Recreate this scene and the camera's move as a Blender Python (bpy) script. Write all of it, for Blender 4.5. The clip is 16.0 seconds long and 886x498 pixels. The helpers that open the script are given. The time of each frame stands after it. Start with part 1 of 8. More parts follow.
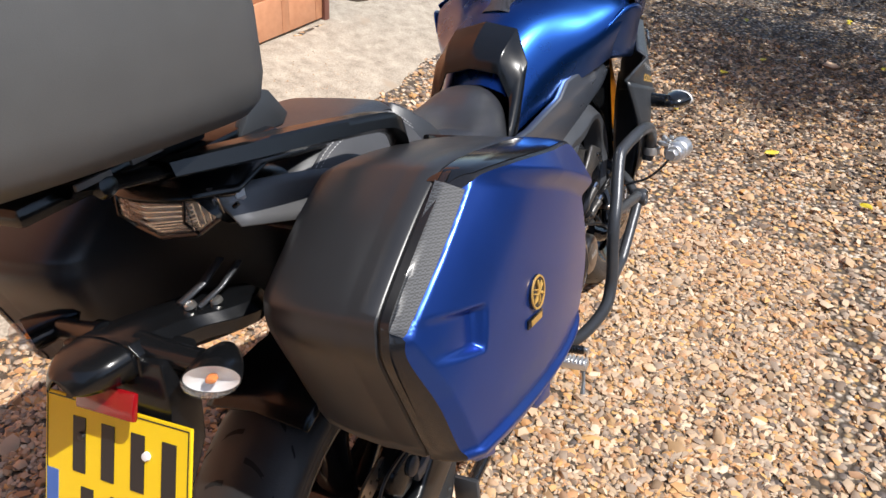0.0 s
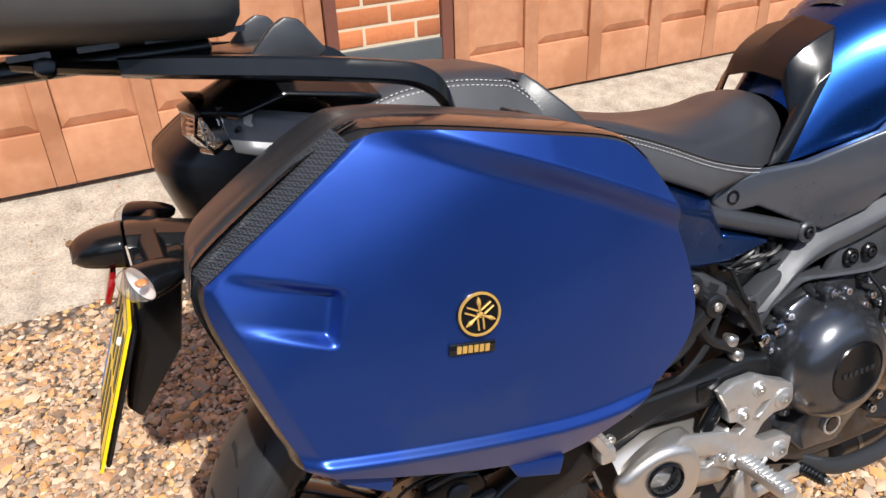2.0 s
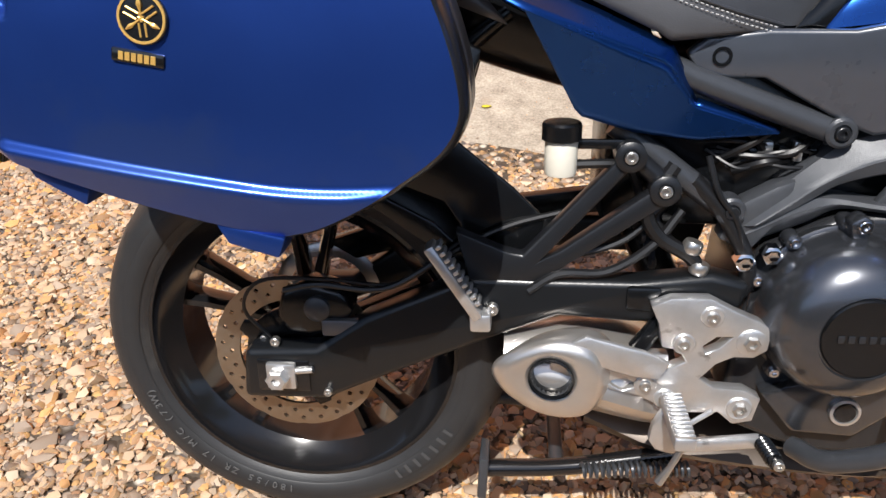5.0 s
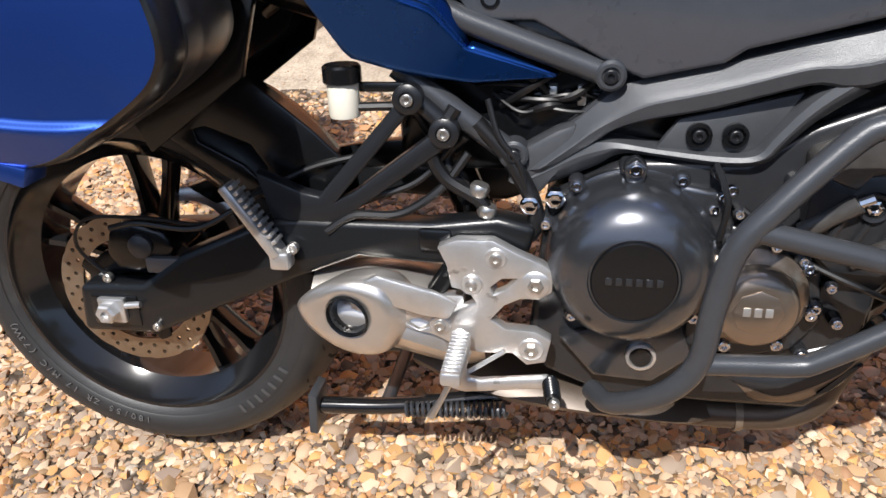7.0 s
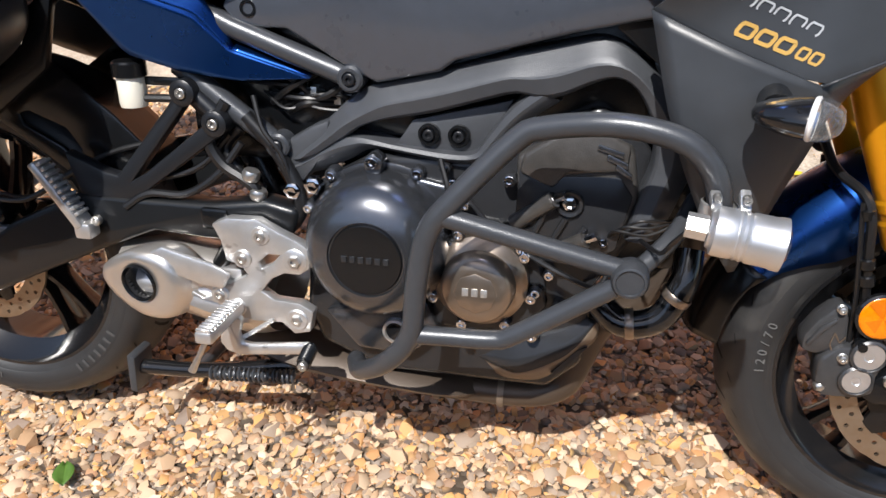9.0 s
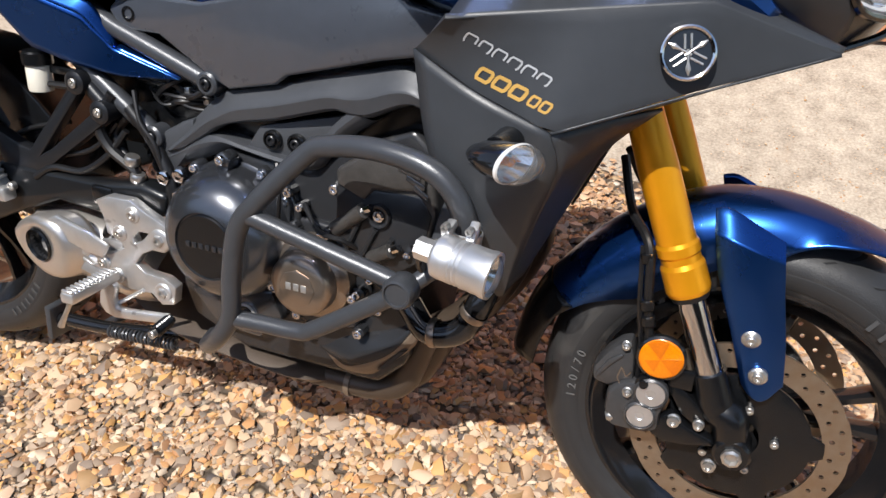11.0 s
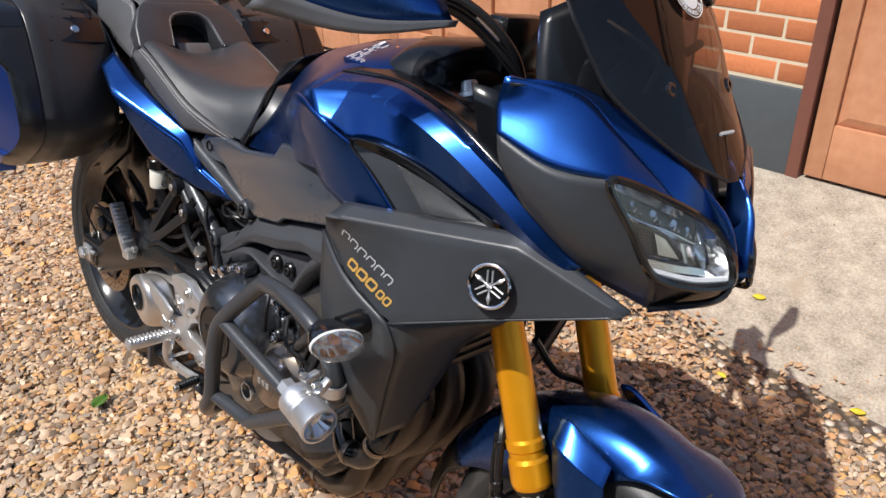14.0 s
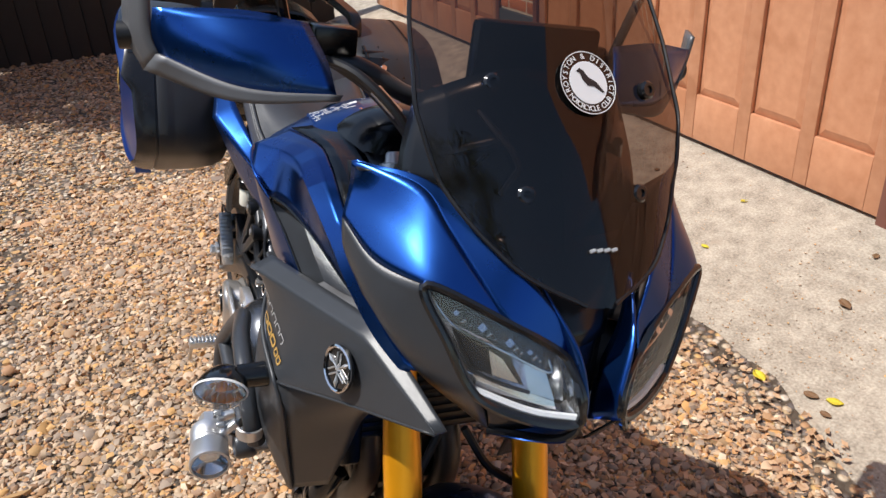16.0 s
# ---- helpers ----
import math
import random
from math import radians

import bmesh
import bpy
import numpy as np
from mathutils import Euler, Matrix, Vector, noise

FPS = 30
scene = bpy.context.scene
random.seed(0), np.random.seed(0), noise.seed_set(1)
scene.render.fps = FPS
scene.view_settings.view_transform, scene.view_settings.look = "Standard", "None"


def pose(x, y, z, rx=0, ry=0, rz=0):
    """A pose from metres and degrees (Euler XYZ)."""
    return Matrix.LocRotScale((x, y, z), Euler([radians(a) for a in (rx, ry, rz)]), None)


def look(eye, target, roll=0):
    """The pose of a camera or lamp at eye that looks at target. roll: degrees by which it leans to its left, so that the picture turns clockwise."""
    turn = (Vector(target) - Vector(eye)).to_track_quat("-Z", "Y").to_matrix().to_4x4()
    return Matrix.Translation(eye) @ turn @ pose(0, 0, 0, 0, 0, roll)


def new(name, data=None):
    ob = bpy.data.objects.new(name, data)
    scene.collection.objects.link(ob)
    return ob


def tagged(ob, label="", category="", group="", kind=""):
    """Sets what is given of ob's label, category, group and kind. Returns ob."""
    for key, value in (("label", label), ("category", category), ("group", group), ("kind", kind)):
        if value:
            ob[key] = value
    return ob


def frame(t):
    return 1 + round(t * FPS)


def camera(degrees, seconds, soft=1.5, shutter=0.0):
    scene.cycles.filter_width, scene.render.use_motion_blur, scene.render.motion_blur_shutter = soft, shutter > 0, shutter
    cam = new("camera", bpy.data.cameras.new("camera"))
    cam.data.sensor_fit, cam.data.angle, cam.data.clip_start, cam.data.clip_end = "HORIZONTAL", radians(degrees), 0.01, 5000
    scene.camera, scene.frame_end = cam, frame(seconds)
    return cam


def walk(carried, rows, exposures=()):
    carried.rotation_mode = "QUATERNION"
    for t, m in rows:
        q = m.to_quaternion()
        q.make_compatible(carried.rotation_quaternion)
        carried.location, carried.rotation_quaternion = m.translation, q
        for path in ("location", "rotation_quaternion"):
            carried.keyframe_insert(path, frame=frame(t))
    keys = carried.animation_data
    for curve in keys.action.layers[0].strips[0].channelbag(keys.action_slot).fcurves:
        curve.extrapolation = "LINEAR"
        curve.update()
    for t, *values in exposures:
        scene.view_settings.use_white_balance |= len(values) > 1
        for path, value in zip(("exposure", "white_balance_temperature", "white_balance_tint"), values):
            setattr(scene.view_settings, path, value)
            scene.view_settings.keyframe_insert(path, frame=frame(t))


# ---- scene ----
cam = camera(59.6, 16.0)
METRES = 3.6
BASE = pose(-0.7661, -0.4525, 1.4373, -31.928, -3.152, -63.434)
ROWS = [
    (0.0, 0.0, 0.0, 0.0, 0.0, 0.0, -0.0),
    (0.5, 0.0393, 0.0227, 0.0008, 9.25, -0.04, -4.07),
    (1.0, 0.0728, 0.0547, 0.0078, 19.02, -0.71, -8.34),
    (1.5, 0.1043, 0.0777, 0.011, 28.69, -2.02, -12.38),
    (2.0, 0.1393, 0.0965, 0.0118, 37.68, -3.88, -15.93),
    (2.5, 0.1593, 0.1212, 0.015, 45.57, -6.12, -18.82),
    (3.0, 0.1737, 0.1446, 0.0175, 52.04, -8.49, -21.16),
    (3.5, 0.1927, 0.1695, 0.0186, 57.17, -10.75, -23.18),
    (4.0, 0.2172, 0.1908, 0.0167, 61.05, -13.04, -25.02),
    (6.5, 0.2504, 0.3109, 0.0408, 69.97, -22.61, -25.76),
    (7.0, 0.2742, 0.3189, 0.0566, 70.68, -22.33, -25.92),
    (7.5, 0.2977, 0.3343, 0.0713, 71.38, -21.8, -26.46),
    (8.0, 0.3234, 0.352, 0.0835, 72.15, -21.49, -27.08),
    (8.5, 0.3355, 0.3689, 0.0943, 72.91, -21.75, -27.51),
    (9.0, 0.3382, 0.3927, 0.1051, 73.86, -22.8, -27.72),
    (9.5, 0.3399, 0.4201, 0.1177, 75.21, -24.41, -27.92),
    (12.0, 0.3943, 0.5036, 0.2157, 93.46, -32.53, -31.21),
    (12.5, 0.3944, 0.5172, 0.2354, 97.69, -33.82, -31.09),
    (13.0, 0.3906, 0.5283, 0.2536, 102.06, -34.99, -30.79),
    (13.5, 0.3842, 0.5469, 0.2757, 106.8, -36.35, -30.41),
    (14.0, 0.381, 0.5712, 0.3018, 111.85, -37.98, -29.78),
    (14.5, 0.3657, 0.5883, 0.3173, 117.25, -39.79, -28.66),
    (15.0, 0.3402, 0.6008, 0.3339, 122.95, -41.84, -27.08),
    (15.5, 0.3188, 0.6194, 0.3503, 128.9, -44.3, -24.93),
    (16.0, 0.2948, 0.6562, 0.3719, 135.42, -47.39, -22.74),
]
walk(cam, [(t, BASE @ pose(METRES * x, METRES * y, METRES * z, 90 + pitch, roll, yaw)) for t, x, y, z, yaw, pitch, roll in ROWS],
     exposures=[(0.0, 0.32), (4.0, 0.26), (6.5, 0.32), (8.0, 0.42), (9.5, 0.40), (12.0, 0.20), (13.0, 0.14), (16.0, 0.13)])

import mathutils

# ---- daylight ----
SUN_TO = Vector((-0.10, -0.60, 1.0)).normalized()
sun_data = bpy.data.lights.new("sun", "SUN")
sun_data.energy, sun_data.angle, sun_data.color = 5.0, radians(0.55), (1.0, 0.97, 0.93)
sun = new("sun", sun_data)
sun.matrix_world = look((SUN_TO * 20)[:], (0, 0, 0))
world = bpy.data.worlds.new("sky")
scene.world = world
world.use_nodes = True
sky = world.node_tree.nodes.new("ShaderNodeTexSky")
sky.sky_type, sky.sun_disc = "NISHITA", False
sky.sun_elevation = math.asin(SUN_TO.z)
sky.sun_rotation = math.atan2(SUN_TO.x, SUN_TO.y)
world.node_tree.links.new(sky.outputs[0], world.node_tree.nodes["Background"].inputs[0])
world.node_tree.nodes["Background"].inputs[1].default_value = 0.125


# ---- materials ----
def mat(name, color, rough=0.5, metal=0.0, second=None, scale=40.0, amount=0.5, bump=0.0, bump_scale=300.0, island=0.0,
        coat=0.0, coat_rough=0.12, rough_var=0.0, wear=None, coords="Object"):
    """A principled material with variation at two scales, fine relief and optional patchy wear."""
    m = bpy.data.materials.new(name)
    m.use_nodes = True
    nt = m.node_tree
    b = nt.nodes["Principled BSDF"]
    link = nt.links.new
    tc = nt.nodes.new("ShaderNodeTexCoord")
    n1 = nt.nodes.new("ShaderNodeTexNoise")
    n1.inputs["Scale"].default_value, n1.inputs["Detail"].default_value = scale, 6
    n2 = nt.nodes.new("ShaderNodeTexNoise")
    n2.inputs["Scale"].default_value, n2.inputs["Detail"].default_value = scale / 9, 3
    for n in (n1, n2):
        link(tc.outputs[coords], n.inputs["Vector"])
    mix = nt.nodes.new("ShaderNodeMath")
    mix.operation = "MULTIPLY_ADD"
    link(n1.outputs[0], mix.inputs[0])
    mix.inputs[1].default_value = 0.55
    half = nt.nodes.new("ShaderNodeMath")
    half.operation = "MULTIPLY"
    half.inputs[1].default_value = 0.45
    link(n2.outputs[0], half.inputs[0])
    link(half.outputs[0], mix.inputs[2])
    ramp = nt.nodes.new("ShaderNodeValToRGB")
    ramp.color_ramp.elements[0].position, ramp.color_ramp.elements[1].position = 0.5 - 0.22, 0.5 + 0.22
    other = second or tuple(c * (1 - 0.35 * amount) for c in color)
    ramp.color_ramp.elements[0].color = (*other, 1)
    ramp.color_ramp.elements[1].color = (*color, 1)
    link(mix.outputs[0], ramp.inputs[0])
    out = ramp.outputs[0]
    if wear:
        wcol, wscale, wpos = wear
        n3 = nt.nodes.new("ShaderNodeTexNoise")
        n3.inputs["Scale"].default_value, n3.inputs["Detail"].default_value = wscale, 8
        link(tc.outputs[coords], n3.inputs["Vector"])
        r3 = nt.nodes.new("ShaderNodeValToRGB")
        r3.color_ramp.elements[0].position, r3.color_ramp.elements[1].position = wpos, wpos + 0.08
        link(n3.outputs[0], r3.inputs[0])
        mw = nt.nodes.new("ShaderNodeMix")
        mw.data_type = "RGBA"
        link(r3.outputs[0], mw.inputs[0])
        link(out, mw.inputs[6])
        mw.inputs[7].default_value = (*wcol, 1)
        out = mw.outputs[2]
    link(out, b.inputs["Base Color"])
    b.inputs["Metallic"].default_value = metal
    if rough_var:
        rr = nt.nodes.new("ShaderNodeMapRange")
        rr.inputs[3].default_value, rr.inputs[4].default_value = max(0.03, rough - rough_var), min(1, rough + rough_var)
        link(mix.outputs[0], rr.inputs[0])
        link(rr.outputs[0], b.inputs["Roughness"])
    else:
        b.inputs["Roughness"].default_value = rough
    b.inputs["Coat Weight"].default_value = coat
    b.inputs["Coat Roughness"].default_value = coat_rough
    if bump:
        n4 = nt.nodes.new("ShaderNodeTexNoise")
        n4.inputs["Scale"].default_value, n4.inputs["Detail"].default_value = bump_scale, 4
        link(tc.outputs[coords], n4.inputs["Vector"])
        bp = nt.nodes.new("ShaderNodeBump")
        bp.inputs["Strength"].default_value, bp.inputs["Distance"].default_value = bump, min(0.002, 0.28 / bump_scale)
        link(n4.outputs[0], bp.inputs["Height"])
        link(bp.outputs[0], b.inputs["Normal"])
    return m


def weave(name, dark, light, scale):
    """Carbon-fibre twill: alternating diagonal threads."""
    m = mat(name, dark, 0.5, 0.0, coat=0.25)
    nt = m.node_tree
    tc = nt.nodes.new("ShaderNodeTexCoord")
    mp = nt.nodes.new("ShaderNodeMapping")
    mp.inputs["Rotation"].default_value = (0, radians(-12), 0)
    mp.inputs["Scale"].default_value = (scale * 0.42, scale * 0.42, scale * 1.25)
    nt.links.new(tc.outputs["Object"], mp.inputs[0])
    ck = nt.nodes.new("ShaderNodeTexChecker")
    ck.inputs["Scale"].default_value = 1.0
    ck.inputs["Color1"].default_value, ck.inputs["Color2"].default_value = (*dark, 1), (*light, 1)
    nt.links.new(mp.outputs[0], ck.inputs["Vector"])
    nt.links.new(ck.outputs[0], nt.nodes["Principled BSDF"].inputs["Base Color"])
    return m


def glassy(name, color, rough=0.02, haze=0.0):
    """Thin clear plastic: mostly see-through, with a real gloss on it."""
    m = bpy.data.materials.new(name)
    m.use_nodes = True
    nt = m.node_tree
    for n in list(nt.nodes):
        nt.nodes.remove(n)
    o = nt.nodes.new("ShaderNodeOutputMaterial")
    tr = nt.nodes.new("ShaderNodeBsdfTransparent")
    tr.inputs[0].default_value = (*color, 1)
    gl = nt.nodes.new("ShaderNodeBsdfGlossy")
    gl.inputs["Roughness"].default_value = rough
    lw = nt.nodes.new("ShaderNodeLayerWeight")
    lw.inputs[0].default_value = 0.5
    pw = nt.nodes.new("ShaderNodeMath")
    pw.operation = "POWER"
    pw.inputs[1].default_value = 5.0
    nt.links.new(lw.outputs["Facing"], pw.inputs[0])
    fr = nt.nodes.new("ShaderNodeMath")
    fr.operation = "MULTIPLY_ADD"
    fr.inputs[1].default_value, fr.inputs[2].default_value = 0.95, 0.05
    nt.links.new(pw.outputs[0], fr.inputs[0])
    mx = nt.nodes.new("ShaderNodeMixShader")
    nt.links.new(fr.outputs[0], mx.inputs[0])
    back = tr
    if haze:
        df = nt.nodes.new("ShaderNodeBsdfDiffuse")
        df.inputs[0].default_value = (0.85, 0.84, 0.82, 1)
        back = nt.nodes.new("ShaderNodeMixShader")
        back.inputs[0].default_value = haze
        nt.links.new(tr.outputs[0], back.inputs[1])
        nt.links.new(df.outputs[0], back.inputs[2])
    nt.links.new(back.outputs[0], mx.inputs[1])
    nt.links.new(gl.outputs[0], mx.inputs[2])
    nt.links.new(mx.outputs[0], o.inputs[0])
    return m


BLUE = mat("matt_blue_paint", (0.013, 0.076, 0.315), 0.28, 0.95, second=(0.012, 0.072, 0.30), scale=18, bump=0.03, bump_scale=2500, rough_var=0.05, coat=0.30, coat_rough=0.18, wear=((0.016, 0.078, 0.29), 7, 0.60))
# copy of the blue paint with the lid's brighter lighting put into its colour
LID_BLUE = mat("lit_pannier_lid_paint", (0.022, 0.076, 0.36), 0.33, 0.77, second=(0.019, 0.064, 0.31), scale=14, bump=0.04, bump_scale=2200, rough_var=0.07, coat=0.28, coat_rough=0.18, wear=((0.032, 0.080, 0.31), 6, 0.58))
GREY = mat("textured_grey_plastic", (0.036, 0.039, 0.044), 0.38, 0.0, scale=60, bump=0.45, bump_scale=950, rough_var=0.06)
SILVER_GREY = mat("satin_grey_plastic", (0.135, 0.135, 0.14), 0.38, 0.3, scale=40, bump=0.05, bump_scale=900)
BLACK = mat("black_plastic", (0.0058, 0.0063, 0.0073), 0.22, 0.0, scale=50, bump=0.12, bump_scale=1500, rough_var=0.08)
CASE = mat("pannier_black_plastic", (0.026, 0.026, 0.028), 0.34, 0.0, scale=30, bump=0.18, bump_scale=1800, rough_var=0.08)
GLOSS = mat("gloss_black", (0.010, 0.010, 0.011), 0.12, 0.0, scale=30, coat=0.4)
FRAME_M = mat("cast_frame_paint", (0.064, 0.068, 0.076), 0.42, 0.20, scale=90, bump=0.6, bump_scale=600, rough_var=0.08)
BAR_M = mat("powder_coated_bar", (0.058, 0.062, 0.070), 0.30, 0.25, scale=70, bump=0.6, bump_scale=600)
ENGINE_M = mat("engine_black", (0.026, 0.027, 0.030), 0.24, 0.15, scale=60, bump=0.25, bump_scale=600, wear=((0.06, 0.056, 0.05), 14, 0.66))
COVER_M = mat("clutch_cover_paint", (0.125, 0.132, 0.148), 0.25, 0.85, scale=40, amount=0.3, rough_var=0.05, coat=0.35, coat_rough=0.08)
BRONZE = mat("bronze_cover", (0.33, 0.27, 0.22), 0.30, 0.85, scale=60, bump=0.05, bump_scale=900)
ALU = mat("cast_aluminium", (0.74, 0.735, 0.73), 0.33, 0.80, second=(0.58, 0.57, 0.56), scale=50, bump=0.5, bump_scale=380, rough_var=0.10, wear=((0.22, 0.20, 0.18), 28, 0.66))
ALU2 = mat("turned_aluminium", (0.74, 0.74, 0.75), 0.38, 0.85, scale=30, rough_var=0.06)
CHROME = mat("chrome", (0.8, 0.8, 0.82), 0.08, 1.0, scale=20)
BOLT_M = mat("zinc_bolt", (0.62, 0.60, 0.57), 0.3, 0.9, scale=200)
DISC_M = mat("brake_disc_steel", (0.42, 0.36, 0.29), 0.36, 0.9, second=(0.33, 0.24, 0.16), scale=50, rough_var=0.1)
GOLD = mat("gold_fork", (0.90, 0.38, 0.010), 0.30, 0.55, second=(0.80, 0.33, 0.010), scale=25, rough_var=0.04)
RUBBER = mat("tyre_rubber", (0.017, 0.017, 0.018), 0.46, 0.0, second=(0.030, 0.030, 0.031), scale=25, bump=0.5, bump_scale=420, wear=((0.040, 0.039, 0.038), 9, 0.62))
HOSE = mat("rubber_hose", (0.008, 0.008, 0.009), 0.40, 0.0, scale=80, bump=0.1)
SEAT_M = mat("seat_vinyl", (0.028, 0.029, 0.033), 0.45, 0.0, scale=30, bump=1.0, bump_scale=620, rough_var=0.08, coat=0.6, coat_rough=0.36)
PANEL_M = mat("side_cover_plastic", (0.054, 0.062, 0.078), 0.30, 0.0, scale=60, bump=0.3, bump_scale=900, rough_var=0.1, coat=1.0, coat_rough=0.16)
SEAT_SIDE = mat("seat_side_vinyl", (0.066, 0.066, 0.071), 0.45, 0.0, scale=30, bump=0.6, bump_scale=600)
THREAD = mat("pale_thread", (0.55, 0.54, 0.52), 0.7)
CARBON = weave("carbon_weave", (0.004, 0.004, 0.005), (0.045, 0.048, 0.055), 620.0)
EXH_DARK = mat("burnt_exhaust_steel", (0.085, 0.062, 0.045), 0.40, 0.35, second=(0.055, 0.040, 0.030), scale=9, rough_var=0.1)
HEAD_M = mat("cylinder_head_grey", (0.100, 0.094, 0.089), 0.30, 0.40, second=(0.055, 0.052, 0.050), scale=70, bump=0.7, bump_scale=420)
EXH = mat("exhaust_steel", (0.20, 0.155, 0.115), 0.42, 0.35, second=(0.16, 0.122, 0.09), scale=12, rough_var=0.08)
SILENCER = mat("silencer_titanium", (0.72, 0.69, 0.65), 0.30, 0.85, second=(0.56, 0.51, 0.47), scale=18, rough_var=0.08)
YELLOW = mat("plate_yellow", (0.90, 0.62, 0.01), 0.35, 0.0, scale=20, amount=0.15)
INK = mat("plate_ink", (0.02, 0.02, 0.022), 0.4)
EU_BLUE = mat("plate_blue_band", (0.05, 0.15, 0.5), 0.4)
RED_LENS = mat("red_reflector", (0.28, 0.006, 0.009), 0.12, 0.0, scale=300, coat=0.6)
AMBER = mat("amber_reflector", (0.82, 0.24, 0.0), 0.15, 0.0, second=(0.66, 0.16, 0.0), scale=300, coat=0.6, bump=0.8, bump_scale=350)
AMBER_RIB = mat("ribbed_amber", (0.68, 0.17, 0.0), 0.22, 0.0, second=(0.52, 0.11, 0.0), scale=500, coat=0.5, bump=1.0, bump_scale=500)
CALIPER_M = mat("grey_cast_caliper", (0.085, 0.086, 0.090), 0.30, 0.45, second=(0.055, 0.055, 0.058), scale=70, bump=0.3, bump_scale=500)
GOLD_INK = mat("gold_lettering", (0.75, 0.45, 0.12), 0.35, 0.4)
SILVER_INK = mat("silver_lettering", (0.50, 0.51, 0.52), 0.4, 0.3)
WHITE = mat("white_vinyl", (0.80, 0.80, 0.80), 0.45, scale=60, amount=0.1)
ORANGE = mat("orange_label", (0.8, 0.25, 0.03), 0.5)
MILKY = mat("milky_reservoir", (0.75, 0.72, 0.62), 0.4, scale=20)
SMOKE = glassy("smoked_screen", (0.24, 0.195, 0.175), 0.03, 0.004)
LENS = glassy("frosted_lens", (0.97, 0.97, 0.97), 0.04, 0.06)
BOX_M = mat("grained_grey_case", (0.090, 0.088, 0.086), 0.42, 0.0, scale=30, bump=0.45, bump_scale=900, rough_var=0.08)
ARM_M = mat("swing_arm_black", (0.008, 0.0088, 0.0100), 0.30, 0.0, scale=60, bump=0.3, bump_scale=500)
HANG_M = mat("black_cast_bracket", (0.013, 0.014, 0.0165), 0.32, 0.1, scale=60, bump=0.4, bump_scale=600)
PALE = mat("pale_reflector", (0.86, 0.84, 0.82), 0.3, 0.2, scale=60)
BOWL = mat("lamp_bowl", (0.88, 0.89, 0.90), 0.16, 1.0, scale=90, amount=0.2)
CLEAR = glassy("clear_lens", (0.93, 0.94, 0.95), 0.02, 0.03)
MIRROR = mat("reflector_bowl", (0.75, 0.76, 0.78), 0.12, 1.0, scale=60)


# ---- mesh builders ----
def spline(pts, n, closed=False, linear=False):
    """n points on a Catmull-Rom curve through pts, evenly by chord length."""
    p = [Vector(q) for q in pts]
    if len(p) == 2 or linear:
        fine = [p[i].lerp(p[i + 1], k / 8) for i in range(len(p) - 1) for k in range(8)] + [p[-1]]
    else:
        fine = []
        m = len(p)
        for i in range(m if closed else m - 1):
            a = p[(i - 1) % m] if closed or i > 0 else p[0] * 2 - p[1]
            b, c = p[i], p[(i + 1) % m]
            d = p[(i + 2) % m] if closed or i + 2 < m else p[-1] * 2 - p[-2]
            for k in range(10):
                t = k / 10
                fine.append(0.5 * (2 * b + (c - a) * t + (2 * a - 5 * b + 4 * c - d) * t * t + (3 * b - a - 3 * c + d) * t ** 3))
        fine.append(p[0] if closed else p[-1])
    run = [0.0]
    for a, b in zip(fine, fine[1:]):
        run.append(run[-1] + (b - a).length)
    out, j = [], 0
    steps = n if closed else n - 1
    for k in range(n):
        want = run[-1] * k / steps
        while j < len(run) - 2 and run[j + 1] < want:
            j += 1
        span = run[j + 1] - run[j]
        out.append(fine[j].lerp(fine[j + 1], (want - run[j]) / span if span > 1e-9 else 0))
    return out


def grid_mesh(rows, closed_u=False, closed_v=False):
    bm = bmesh.new()
    vs = [[bm.verts.new(p) for p in row] for row in rows]
    n, m = len(vs), len(vs[0])
    for i in range(n if closed_v else n - 1):
        for j in range(m if closed_u else m - 1):
            q = (vs[i][j], vs[i][(j + 1) % m], vs[(i + 1) % n][(j + 1) % m], vs[(i + 1) % n][j])
            try:
                bm.faces.new(q)
            except ValueError:
                pass
    return bm


def loft(rows, n, m, closed_u=False, linear_u=False, linear_v=False):
    """A surface through rows of points; each row may have its own number of them."""
    rs = [spline(r, m, closed_u, linear_u) for r in rows]
    cols = [spline([r[j] for r in rs], n, False, linear_v) for j in range(m)]
    return grid_mesh([[cols[j][i] for j in range(m)] for i in range(n)], closed_u)


def coons(low, high, left, right, n=12, m=12, bulge=(0, 0, 0), linear=False):
    """A patch within four edges: low and high run the same way, left and right from low to high."""
    a, b = spline(low, n, False, linear), spline(high, n, False, linear)
    c, d = spline(left, m, False, linear), spline(right, m, False, linear)
    w = Vector(bulge)
    rows = []
    for j in range(m):
        v = j / (m - 1)
        row = []
        for i in range(n):
            u = i / (n - 1)
            p = a[i] * (1 - v) + b[i] * v + c[j] * (1 - u) + d[j] * u
            p = p - (a[0] * (1 - u) * (1 - v) + a[-1] * u * (1 - v) + b[0] * (1 - u) * v + b[-1] * u * v)
            row.append(p + w * (math.sin(math.pi * u) * math.sin(math.pi * v)))
        rows.append(row)
    return grid_mesh(rows)


def creased(lines, n, k=3):
    """A surface through edge lines that run along it, with a crease on each."""
    cs = [spline(c, n) for c in lines]
    rows = []
    for a, b in zip(cs, cs[1:]):
        for q in range(k):
            rows.append([p.lerp(r, q / k) for p, r in zip(a, b)])
    return grid_mesh(rows + [cs[-1]])


